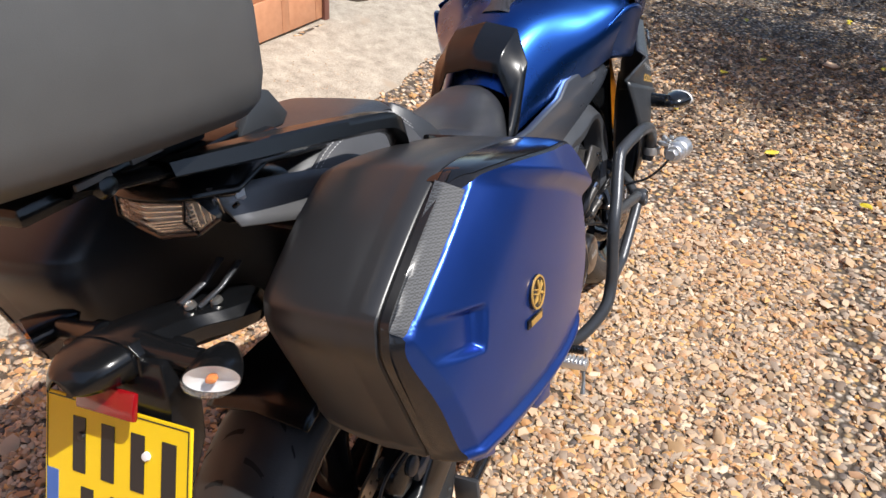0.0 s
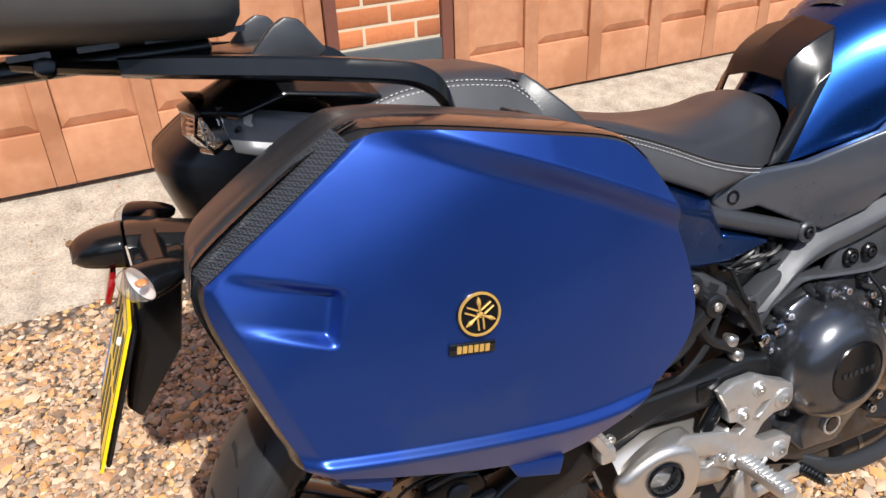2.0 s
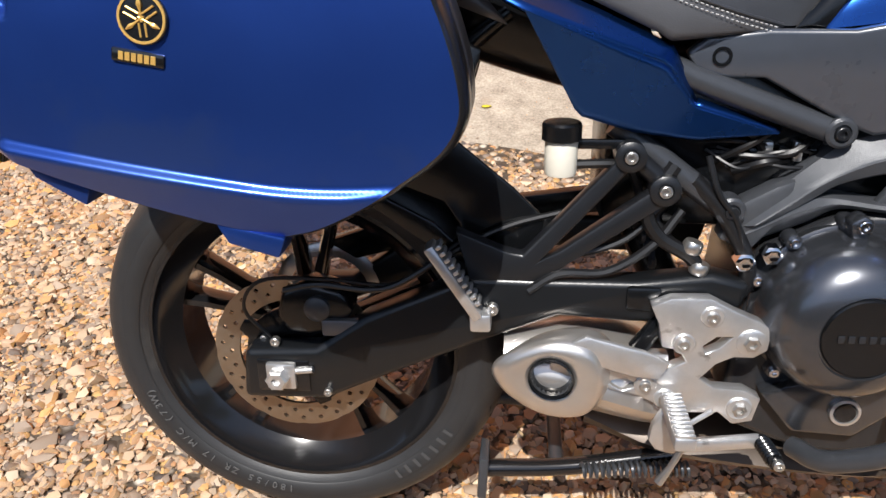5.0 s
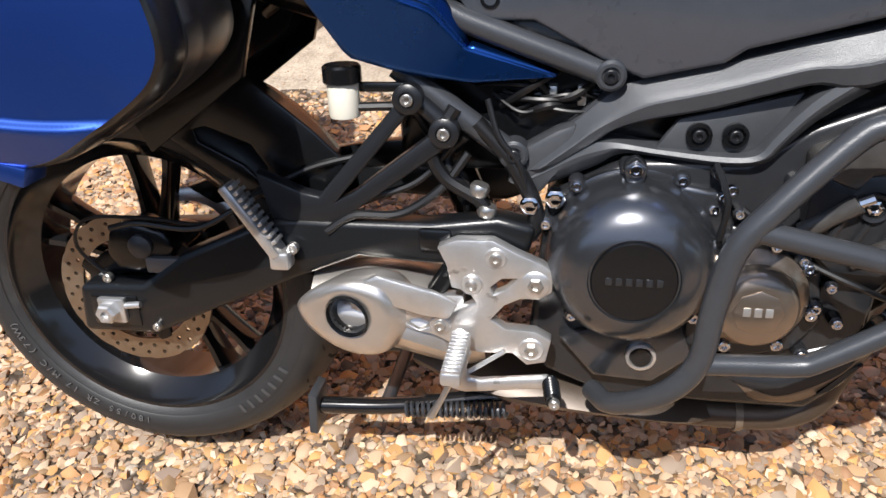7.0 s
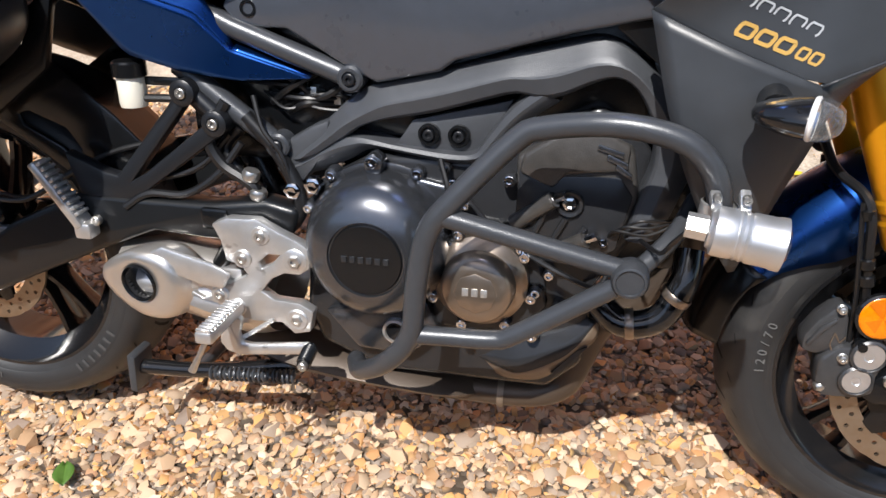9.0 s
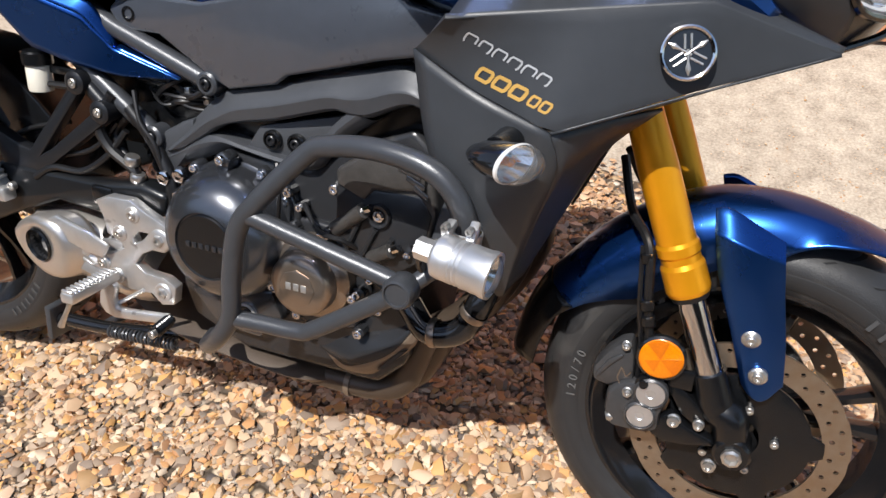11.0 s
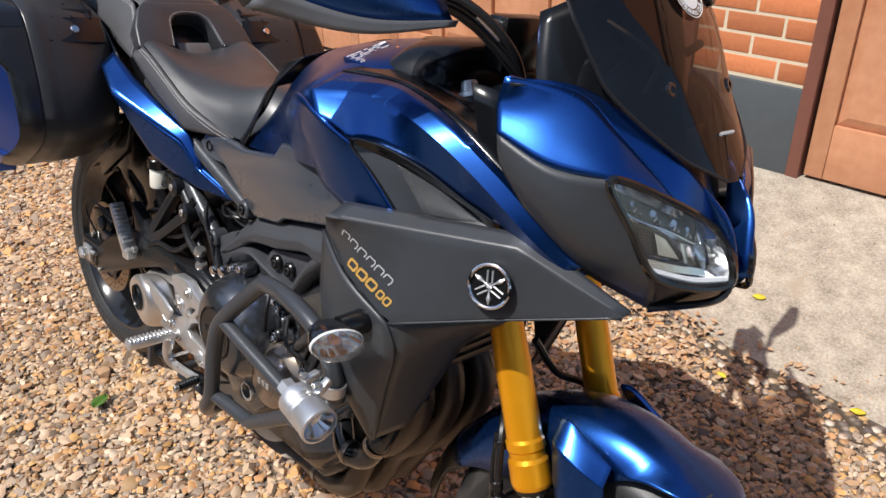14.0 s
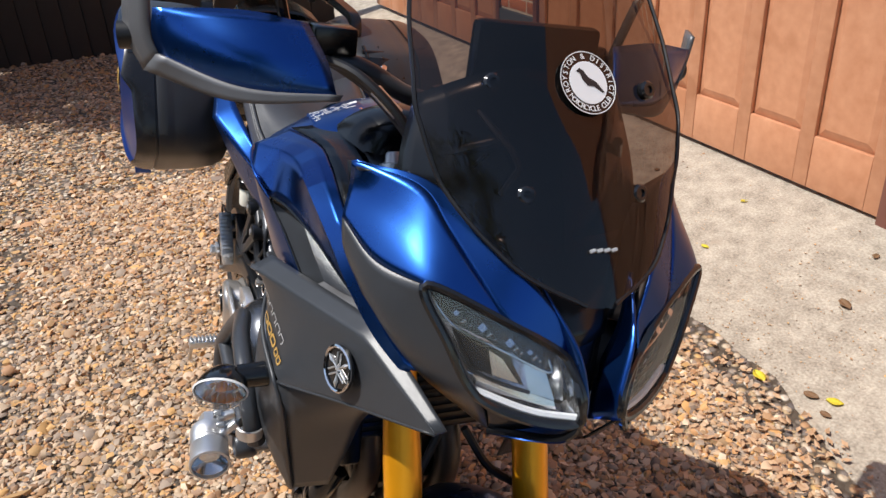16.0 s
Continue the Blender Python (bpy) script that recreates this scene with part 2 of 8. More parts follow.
def tube(pts, r, n=10, steps=0, linear=False, closed=False):
    """A round bar along a path; r is one radius or a list along it."""
    p = [Vector(q) for q in pts] if linear and not steps else spline(pts, steps or max(8, 6 * len(pts)), closed, linear)
    rows, side = [], None
    for i, q in enumerate(p):
        if closed:
            t = (p[(i + 1) % len(p)] - p[i - 1]).normalized()
        else:
            t = (p[min(i + 1, len(p) - 1)] - p[max(i - 1, 0)]).normalized()
        if side is None:
            side = t.cross(Vector((0, 0, 1)) if abs(t.z) < 0.9 else Vector((1, 0, 0))).normalized()
        side = (side - t * side.dot(t)).normalized()
        up = t.cross(side)
        if isinstance(r, (int, float)):
            rad = r
        else:
            f = i / (len(p) - 1) * (len(r) - 1)
            k = min(int(f), len(r) - 2)
            rad = r[k] + (r[k + 1] - r[k]) * (f - k)
        rows.append([q + side * (rad * math.cos(2 * math.pi * k / n)) + up * (rad * math.sin(2 * math.pi * k / n)) for k in range(n)])
    bm = grid_mesh(rows, True, closed)
    if not closed:
        bm.verts.ensure_lookup_table()
        bm.faces.new(bm.verts[:n][::-1])
        bm.faces.new(bm.verts[-n:])
    return bm


def lathe(profile, centre, axis=(0, 1, 0), seg=32, caps=True):
    """A turned shape: profile of (radius, height along axis) round centre."""
    ax = Vector(axis).normalized()
    sx = ax.cross(Vector((0, 0, 1)) if abs(ax.z) < 0.9 else Vector((1, 0, 0))).normalized()
    sy = ax.cross(sx)
    c = Vector(centre)
    rows = [[c + ax * h + sx * (r * math.cos(2 * math.pi * k / seg)) + sy * (r * math.sin(2 * math.pi * k / seg)) for k in range(seg)] for r, h in profile]
    bm = grid_mesh(rows, True)
    if caps:
        bm.verts.ensure_lookup_table()
        for vs, r in ((bm.verts[:seg], profile[0][0]), (bm.verts[-seg:], profile[-1][0])):
            if r > 1e-5:
                bm.faces.new(vs)
    bmesh.ops.remove_doubles(bm, verts=bm.verts, dist=1e-6)
    return bm


def prism(poly, ya, yb, holes=(), bev=0.003, seg=2):
    """A plate with an outline in the bike's side plane, from depth ya to yb; ya may be a function of (x, z)."""
    bm = bmesh.new()
    edges = []
    for loop in (poly, *holes):
        vs = [bm.verts.new((x, 0, z)) for x, z in loop]
        edges += [bm.edges.new((vs[i], vs[(i + 1) % len(vs)])) for i in range(len(vs))]
    if holes:
        bmesh.ops.triangle_fill(bm, use_beauty=True, edges=edges)
    else:
        bm.faces.new(bm.verts[:])
    got = bmesh.ops.extrude_face_region(bm, geom=bm.faces[:])
    far = {v for v in got["geom"] if isinstance(v, bmesh.types.BMVert)}
    for v in bm.verts:
        depth = yb if v in far else ya
        v.co.y = depth(v.co.x, v.co.z) if callable(depth) else depth
    bmesh.ops.recalc_face_normals(bm, faces=bm.faces)
    if bev:
        sharp = [e for e in bm.edges if len(e.link_faces) == 2 and e.calc_face_angle() > 0.7]
        bmesh.ops.bevel(bm, geom=sharp, offset=bev, segments=seg, profile=0.5, affect="EDGES", clamp_overlap=True)
    return bm


def box(a, b, bev=0.004, seg=2):
    bm = bmesh.new()
    bmesh.ops.create_cube(bm, size=1)
    a, b = Vector(a), Vector(b)
    for v in bm.verts:
        v.co = Vector((a[i] + (b[i] - a[i]) * (v.co[i] + 0.5) for i in range(3)))
    if bev:
        bmesh.ops.bevel(bm, geom=bm.edges[:], offset=bev, segments=seg, profile=0.5, affect="EDGES", clamp_overlap=True)
    return bm


def flipped(bm):
    """The same shape on the bike's other side."""
    out = bm.copy()
    for v in out.verts:
        v.co.y = -v.co.y
    bmesh.ops.reverse_faces(out, faces=out.faces)
    return out


def joined(*bms):
    out = bmesh.new()
    for bm in bms:
        tmp = bpy.data.meshes.new("tmp")
        bm.to_mesh(tmp)
        out.from_mesh(tmp)
        bpy.data.meshes.remove(tmp)
        bm.free()
    return out


def moved(bm, m):
    bm.transform(m)
    return bm


def part(name, bm, material, parent=None, label="", solid=0.0, bevel=0.0, angle=38, fix=True):
    """Links a bmesh as one mesh object under a thing or a part."""
    if fix:
        bmesh.ops.recalc_face_normals(bm, faces=bm.faces)
    me = bpy.data.meshes.new(name)
    bm.to_mesh(me)
    bm.free()
    me.materials.append(material)
    me.polygons.foreach_set("use_smooth", [True] * len(me.polygons))
    me.set_sharp_from_angle(angle=radians(angle))
    ob = new(name, me)
    if parent is not None:
        ob.parent = parent
    if label:
        ob["label"] = label
    if solid:
        mod = ob.modifiers.new("thickness", "SOLIDIFY")
        mod.thickness, mod.offset = solid, -1
    if bevel:
        mod = ob.modifiers.new("edges", "BEVEL")
        mod.width, mod.segments, mod.limit_method, mod.angle_limit = bevel, 3, "ANGLE", radians(28)
    return ob


def bolt_bm(r=0.007, depth=0.006):
    """A socket-head bolt whose head looks along -y."""
    return lathe([(r, 0.004), (r, -depth + 0.001), (r * 0.85, -depth), (r * 0.5, -depth), (r * 0.42, -depth * 0.35), (0.0, -depth * 0.35)], (0, 0, 0), seg=10)


BOLT_MESH = {}


def bolt(at, parent, r=0.007, material=None, axis_turn=0.0, name="bolt"):
    key = (r, material.name if material else "")
    if key not in BOLT_MESH:
        ob = part(name, bolt_bm(r), material or BOLT_M, parent)
        BOLT_MESH[key] = ob.data
    else:
        ob = new(name, BOLT_MESH[key])
        ob.parent = parent
    ob.matrix_basis = pose(*at, 0, 0, axis_turn)
    return ob


def words(text, size, m, material, parent, name="lettering", depth=0.0004, space=1.0):
    """Flat raised lettering in the built-in font, its reading direction along x of m and facing z of m."""
    cu = bpy.data.curves.new(name, "FONT")
    cu.body, cu.size, cu.extrude, cu.align_x, cu.align_y, cu.space_character = text, size, depth, "CENTER", "CENTER", space
    tmp = bpy.data.objects.new(name, cu)
    me = bpy.data.meshes.new_from_object(tmp)
    bpy.data.objects.remove(tmp)
    bpy.data.curves.remove(cu)
    me.materials.clear()
    me.materials.append(material)
    ob = new(name, me)
    ob.parent = parent
    ob.matrix_basis = m
    return ob


def ring_pts(c, r, n, a0=0.0, a1=360.0):
    """Points (x, z) on an arc."""
    return [(c[0] + r * math.cos(radians(a0 + (a1 - a0) * k / n)), c[1] + r * math.sin(radians(a0 + (a1 - a0) * k / n))) for k in range(n + (0 if abs(a1 - a0) >= 360 else 1))]

# ---- the place ----
def ground_z(x, y):
    """Height of the driveway: gravel, dipping a little to the front, and rising to the garage."""
    s = min(max((x - 0.6) / 0.9, 0), 1)
    dip = -0.035 * s * s * (3 - 2 * s)
    u = min(max((y - 1.15) / 0.9, 0), 1)
    return dip * (1 - u) + 0.145 * u ** 1.25


def slab_edge(x):
    """Ragged front edge of the concrete before the garage."""
    xs, ys = (-5.0, 0.0, 0.5, 1.0, 1.75, 2.3, 5.0), (1.42, 1.28, 1.13, 1.10, 0.95, 1.30, 1.55)
    return float(np.interp(x, xs, ys)) + 0.012 * math.sin(9.0 * x) + 0.010 * math.sin(23.0 * x + 1)


def stony(name, tones, scale, dark):
    """Loose stones seen from far: one tone for each cell, dark gaps between."""
    m = mat(name, tones[0], 0.8)
    nt = m.node_tree
    b = nt.nodes["Principled BSDF"]
    tc = nt.nodes.new("ShaderNodeTexCoord")
    vo = nt.nodes.new("ShaderNodeTexVoronoi")
    vo.inputs["Scale"].default_value = scale
    nt.links.new(tc.outputs["Object"], vo.inputs["Vector"])
    sep = nt.nodes.new("ShaderNodeSeparateColor")
    nt.links.new(vo.outputs["Color"], sep.inputs[0])
    rp = nt.nodes.new("ShaderNodeValToRGB")
    els = rp.color_ramp.elements
    while len(els) < len(tones):
        els.new(0.5)
    for k, t in enumerate(tones):
        els[k].position, els[k].color = k / len(tones), (*t, 1)
    rp.color_ramp.interpolation = "CONSTANT"
    nt.links.new(sep.outputs[0], rp.inputs[0])
    mx = nt.nodes.new("ShaderNodeMix")
    mx.data_type = "RGBA"
    gap = nt.nodes.new("ShaderNodeValToRGB")
    gap.color_ramp.elements[0].position, gap.color_ramp.elements[1].position = 0.35, 0.62
    nt.links.new(vo.outputs["Distance"], gap.inputs[0])
    nt.links.new(gap.outputs[0], mx.inputs[0])
    nt.links.new(rp.outputs[0], mx.inputs[6])
    mx.inputs[7].default_value = (*dark, 1)
    nt.links.new(mx.outputs[2], b.inputs["Base Color"])
    bp = nt.nodes.new("ShaderNodeBump")
    bp.inputs["Strength"].default_value, bp.inputs["Distance"].default_value = 0.9, 0.015
    bp.invert = True
    nt.links.new(vo.outputs["Distance"], bp.inputs["Height"])
    nt.links.new(bp.outputs[0], b.inputs["Normal"])
    return m


STONE_TONES = [(0.50, 0.35, 0.20), (0.62, 0.48, 0.36), (0.36, 0.21, 0.10), (0.70, 0.60, 0.48), (0.20, 0.16, 0.135), (0.50, 0.28, 0.14), (0.64, 0.40, 0.16), (0.13, 0.105, 0.095), (0.60, 0.47, 0.33), (0.32, 0.26, 0.21)]
GROUND_M = stony("gravel_bed", [tuple(c * 0.85 for c in t) for t in STONE_TONES], 42, (0.07, 0.05, 0.033))
SLAB_M = mat("rough_concrete", (0.54, 0.47, 0.375), 0.88, 0, second=(0.17, 0.135, 0.10), scale=130, amount=0.75, bump=1.0, bump_scale=110, wear=((0.34, 0.27, 0.20), 4.5, 0.63))


def stone_material():
    m = mat("loose_stone", (0.5, 0.4, 0.3), 0.7, bump=0.25, bump_scale=260)
    nt = m.node_tree
    b = nt.nodes["Principled BSDF"]
    geo = nt.nodes.new("ShaderNodeNewGeometry")
    rp = nt.nodes.new("ShaderNodeValToRGB")
    els = rp.color_ramp.elements
    while len(els) < len(STONE_TONES):
        els.new(0.5)
    for k, t in enumerate(STONE_TONES):
        els[k].position, els[k].color = k / len(STONE_TONES), (*t, 1)
    nt.links.new(geo.outputs["Random Per Island"], rp.inputs[0])
    old = b.inputs["Base Color"].links[0].from_socket
    mx = nt.nodes.new("ShaderNodeMix")
    mx.data_type, mx.blend_type = "RGBA", "OVERLAY"
    mx.inputs[0].default_value = 0.45
    nt.links.new(rp.outputs[0], mx.inputs[6])
    nt.links.new(old, mx.inputs[7])
    nt.links.new(mx.outputs[2], b.inputs["Base Color"])
    return m


STONE_M = stone_material()

xs = sorted({round(v, 3) for v in [-400, -150, -60, -25, -12, -8, -6] + list(np.arange(-5, 6.01, 0.2)) + [7, 9, 14, 30, 80, 200, 500]})
ys = sorted({round(v, 3) for v in [-400, -150, -60, -25, -12, -7, -5, -4] + list(np.arange(-3, 3.01, 0.15)) + [4, 6, 10, 30, 100, 400]})
ground = part("ground", grid_mesh([[Vector((x, y, ground_z(x, y))) for x in xs] for y in ys]), GROUND_M)
tagged(ground, "gravel driveway of mixed tan and brown pebbles", "ground", kind="structure")

# concrete apron before the garage, with a ragged edge
sx = list(np.arange(-6, 7.01, 0.12))
srows = []
for k in range(9):
    v = k / 8
    srows.append([Vector((x, (slab_edge(x) * (1 - v) + 2.40 * v), ground_z(x, slab_edge(x) * (1 - v) + 2.40 * v) + (0.004 if k else -0.03) + 0.006 * noise.noise((x * 2, v * 3, 0)))) for x in sx])
slab = part("pavement", grid_mesh(srows), SLAB_M, angle=80)
tagged(slab, "weathered concrete apron in front of the garage", "pavement", kind="structure")


def stones(name, n, region, size, material, seed, skip=None, lift=0.0):
    """Many loose pebbles in one mesh: squashed, lumpy low-poly stones."""
    rng = np.random.default_rng(seed)
    g = (1 + 5 ** 0.5) / 2
    base = np.array([(-1, g, 0), (1, g, 0), (-1, -g, 0), (1, -g, 0), (0, -1, g), (0, 1, g), (0, -1, -g), (0, 1, -g), (g, 0, -1), (g, 0, 1), (-g, 0, -1), (-g, 0, 1)]) / 1.902
    tri = np.array([(0, 11, 5), (0, 5, 1), (0, 1, 7), (0, 7, 10), (0, 10, 11), (1, 5, 9), (5, 11, 4), (11, 10, 2), (10, 7, 6), (7, 1, 8), (3, 9, 4), (3, 4, 2), (3, 2, 6), (3, 6, 8), (3, 8, 9), (4, 9, 5), (2, 4, 11), (6, 2, 10), (8, 6, 7), (9, 8, 1)])
    tri = tri[base[tri].mean(1)[:, 2] > -0.4]
    x0, x1, y0, y1 = region
    px, py = rng.uniform(x0, x1, n), rng.uniform(y0, y1, n)
    if skip is not None:
        keep = np.array([not skip(a, b, c) for a, b, c in zip(px, py, rng.uniform(0, 1, n))])
        px, py = px[keep], py[keep]
        n = len(px)
    r = size * rng.lognormal(0, 0.33, n)
    shape = np.stack([r * rng.uniform(0.85, 1.35, n), r * rng.uniform(0.7, 1.0, n), r * rng.uniform(0.45, 0.75, n)], -1)
    v = base[None] * (1 + rng.uniform(-0.36, 0.34, (n, 12, 1))) * shape[:, None]
    a, tilt = rng.uniform(0, 2 * np.pi, n), rng.normal(0, 0.35, n)
    ct, st = np.cos(tilt)[:, None], np.sin(tilt)[:, None]
    y, z = v[..., 1] * ct - v[..., 2] * st, v[..., 1] * st + v[..., 2] * ct
    ca, sa = np.cos(a)[:, None], np.sin(a)[:, None]
    x, y = v[..., 0] * ca - y * sa, v[..., 0] * sa + y * ca
    gz = np.array([ground_z(p, q) for p, q in zip(px, py)])
    h = gz + lift + shape[:, 2] * rng.uniform(-0.1, 0.9, n)
    pts = np.stack([x + px[:, None], y + py[:, None], z + h[:, None]], -1).reshape(-1, 3)
    faces = (tri[None] + 12 * np.arange(n)[:, None, None]).reshape(-1, 3)
    me = bpy.data.meshes.new(name)
    me.from_pydata(pts.tolist(), [], faces.tolist())
    me.polygons.foreach_set("use_smooth", [True] * len(me.polygons))
    me.set_sharp_from_angle(angle=radians(44))
    me.materials.append(material)
    ob = new(name, me)
    return ob


def off_gravel(x, y, c):
    return y > slab_edge(x) + 0.13 * (c * c * c - 0.02)


near = stones("gravel", 84000, (-1.6, 2.1, -0.75, 1.5), 0.0079, STONE_M, 3, off_gravel)
tagged(near, "loose tan, brown and grey pebbles on the driveway", "gravel", kind="stuff")
far = stones("gravel", 66000, (-5.0, 5.0, -2.6, 1.5), 0.0100, STONE_M, 5, lambda x, y, c: off_gravel(x, y, c) or (-1.6 < x < 2.1 and y > -0.75))
tagged(far, "loose tan, brown and grey pebbles further along the driveway", "gravel", kind="stuff")

grit = stones("grit", 6000, (-1.2, 2.6, 0.95, 2.0), 0.0024, STONE_M, 9, lambda x, y, c: y < slab_edge(x) + 0.02 or c < (y - slab_edge(x)) * 0.9, 0.004)
tagged(grit, "fine loose grit on the weathered concrete", "grit", kind="stuff")

# ---- garage front ----
WALL = lambda x: 2.05 + 0.03 * x
DOOR_M = mat("varnished_door_wood", (0.64, 0.32, 0.18), 0.42, 0, second=(0.47, 0.20, 0.10), scale=22, bump=0.25, bump_scale=160, rough_var=0.1, wear=((0.46, 0.20, 0.10), 2.6, 0.56))
POST_M = mat("dark_red_post", (0.22, 0.085, 0.06), 0.5, 0, scale=20, bump=0.1)
BRICK_M = mat("orange_brick", (0.62, 0.22, 0.085), 0.85, 0, second=(0.48, 0.15, 0.06), scale=60, bump=0.6, bump_scale=250)
MORTAR_M = mat("lime_mortar", (0.72, 0.60, 0.43), 0.95, 0, scale=80, bump=0.6, bump_scale=300)
PLINTH_M = mat("painted_plinth", (0.075, 0.085, 0.092), 0.6, 0, scale=30, bump=0.3, bump_scale=120)
nt = BRICK_M.node_tree
info = nt.nodes.new("ShaderNodeObjectInfo")
hsv = nt.nodes.new("ShaderNodeHueSaturation")
rng_map = nt.nodes.new("ShaderNodeMapRange")
rng_map.inputs[3].default_value, rng_map.inputs[4].default_value = 0.75, 1.2
nt.links.new(info.outputs["Random"], rng_map.inputs[0])
nt.links.new(rng_map.outputs[0], hsv.inputs["Value"])
nt.links.new(nt.nodes["Principled BSDF"].inputs["Base Color"].links[0].from_socket, hsv.inputs["Color"])
nt.links.new(hsv.outputs[0], nt.nodes["Principled BSDF"].inputs["Base Color"])
ZD = 0.150
TURN_W = math.degrees(math.atan(0.03))


def garage_door(name, x0, x1, cols):
    """A boarded door with upright raised panels in two tiers, its face towards the driveway."""
    w, h = x1 - x0, 2.05
    door = part(name, box((0, 0.02, 0.012), (w, 0.06, h), 0.002), DOOR_M)
    door.matrix_basis = pose(x0, WALL(x0), ZD, 0, 0, TURN_W)
    tagged(door, "wooden garage door of reddish-brown varnished panels, shut", "garage door", kind="structure")
    stile, rail = 0.065, 0.215
    step = (w - stile) / cols
    for k in range(cols + 1):
        part("stile", box((k * step, 0.0, 0.014), (k * step + stile, 0.019, h - 0.002), 0.003), DOOR_M, door)
    tiers = [(0.014, rail), (0.98, 1.12), (h - 0.16, h - 0.002)]
    for k in range(cols):
        a, b = k * step + stile + 0.001, (k + 1) * step - 0.001
        for z0, z1 in tiers:
            part("rail", box((a, 0.001, z0), (b, 0.0185, z1), 0.003), DOOR_M, door)
        for (_, z0), (z1, _) in zip(tiers, tiers[1:]):
            bm = bmesh.new()
            i, o = 0.035, 0.004
            outer = [bm.verts.new(p) for p in ((a + o, 0.0185, z0 + o), (b - o, 0.0185, z0 + o), (b - o, 0.0185, z1 - o), (a + o, 0.0185, z1 - o))]
            inner = [bm.verts.new(p) for p in ((a + i, 0.007, z0 + i), (b - i, 0.007, z0 + i), (b - i, 0.007, z1 - i), (a + i, 0.007, z1 - i))]
            for q in range(4):
                bm.faces.new((outer[q], outer[(q + 1) % 4], inner[(q + 1) % 4], inner[q]))
            bm.faces.new(inner)
            part("panel", bm, DOOR_M, door, fix=True, angle=12)
    return door


garage_door("door_1", -1.845, 0.455, 7)
garage_door("door_2", 0.990, 3.005, 6)
garage_door("door_3", -4.650, -2.355, 7)


def pier(name, x0, x1):
    """A brick pier with a painted plinth, and a dark timber post on each flank."""
    w = x1 - x0
    core = part(name, box((0, 0.0035, -0.1), (w, 0.20, 2.6), 0), MORTAR_M)
    core.matrix_basis = pose(x0, WALL(x0), ZD, 0, 0, TURN_W)
    tagged(core, "orange brick pier with pale mortar between the garage doors", "brick wall", kind="structure")
    part("plinth", box((-0.004, -0.012, -0.12), (w + 0.004, 0.19, 0.32), 0.006), PLINTH_M, core, "dark grey painted plinth")
    bw, bh, j = 0.205, 0.065, 0.010
    full = part("brick", box((0, 0, 0), (bw, 0.02, bh), 0.004), BRICK_M, core).data
    half = part("brick", box((0, 0, 0), (bw / 2 - j / 2, 0.02, bh), 0.004), BRICK_M, core).data
    made = [o for o in core.children if o.name.startswith("brick")]
    for o in made:
        bpy.data.objects.remove(o)
    row = 0
    z = 0.332
    while z < 2.5:
        x = 0.0
        if row % 2:
            pieces = [(full, bw)] * 2
        else:
            pieces = [(half, bw / 2 - j / 2), (full, bw), (half, bw / 2 - j / 2)]
        for me, length in pieces:
            o = new("brick", me)
            o.parent = core
            o.matrix_basis = pose(x, 0.001 * ((row * 7 + int(x * 50)) % 3), z)
            x += length + j
        z += bh + j
        row += 1
    return core


pier("wall_pier", 0.507, 0.507 + 0.42)
pier("wall_pier", -2.31, -2.31 + 0.42)
for k, x in enumerate((0.458, 0.930, -2.350, -1.890, 3.010)):
    post = part("door_post_%d" % k, box((x, WALL(x) - 0.016, ZD - 0.1), (x + 0.047, WALL(x) + 0.12, 2.35), 0.003), POST_M)
    post.name = "trim"
    tagged(post, "dark red timber door post", "door post", kind="structure")
lintel = part("wall_north", box((-7, WALL(0) + 0.03, 2.22), (3.2, WALL(0) + 0.4, 3.6), 0), BRICK_M)
tagged(lintel, "orange brick wall above the garage doors", "wall", kind="structure")

# ---- unseen trees added to shade both ends of the driveway, dark fence, leaf litter ----
BARK = mat("tree_bark", (0.10, 0.075, 0.055), 0.9, 0, scale=20, bump=0.8, bump_scale=60)
LEAVES = mat("tree_leaves", (0.07, 0.12, 0.025), 0.6, 0, second=(0.05, 0.09, 0.02), scale=9)
LITTER = mat("leaf_litter", (0.15, 0.10, 0.06), 0.85, 0, second=(0.07, 0.05, 0.035), scale=40, bump=0.8, bump_scale=120)
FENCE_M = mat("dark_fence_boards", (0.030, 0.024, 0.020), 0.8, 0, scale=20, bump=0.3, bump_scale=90)


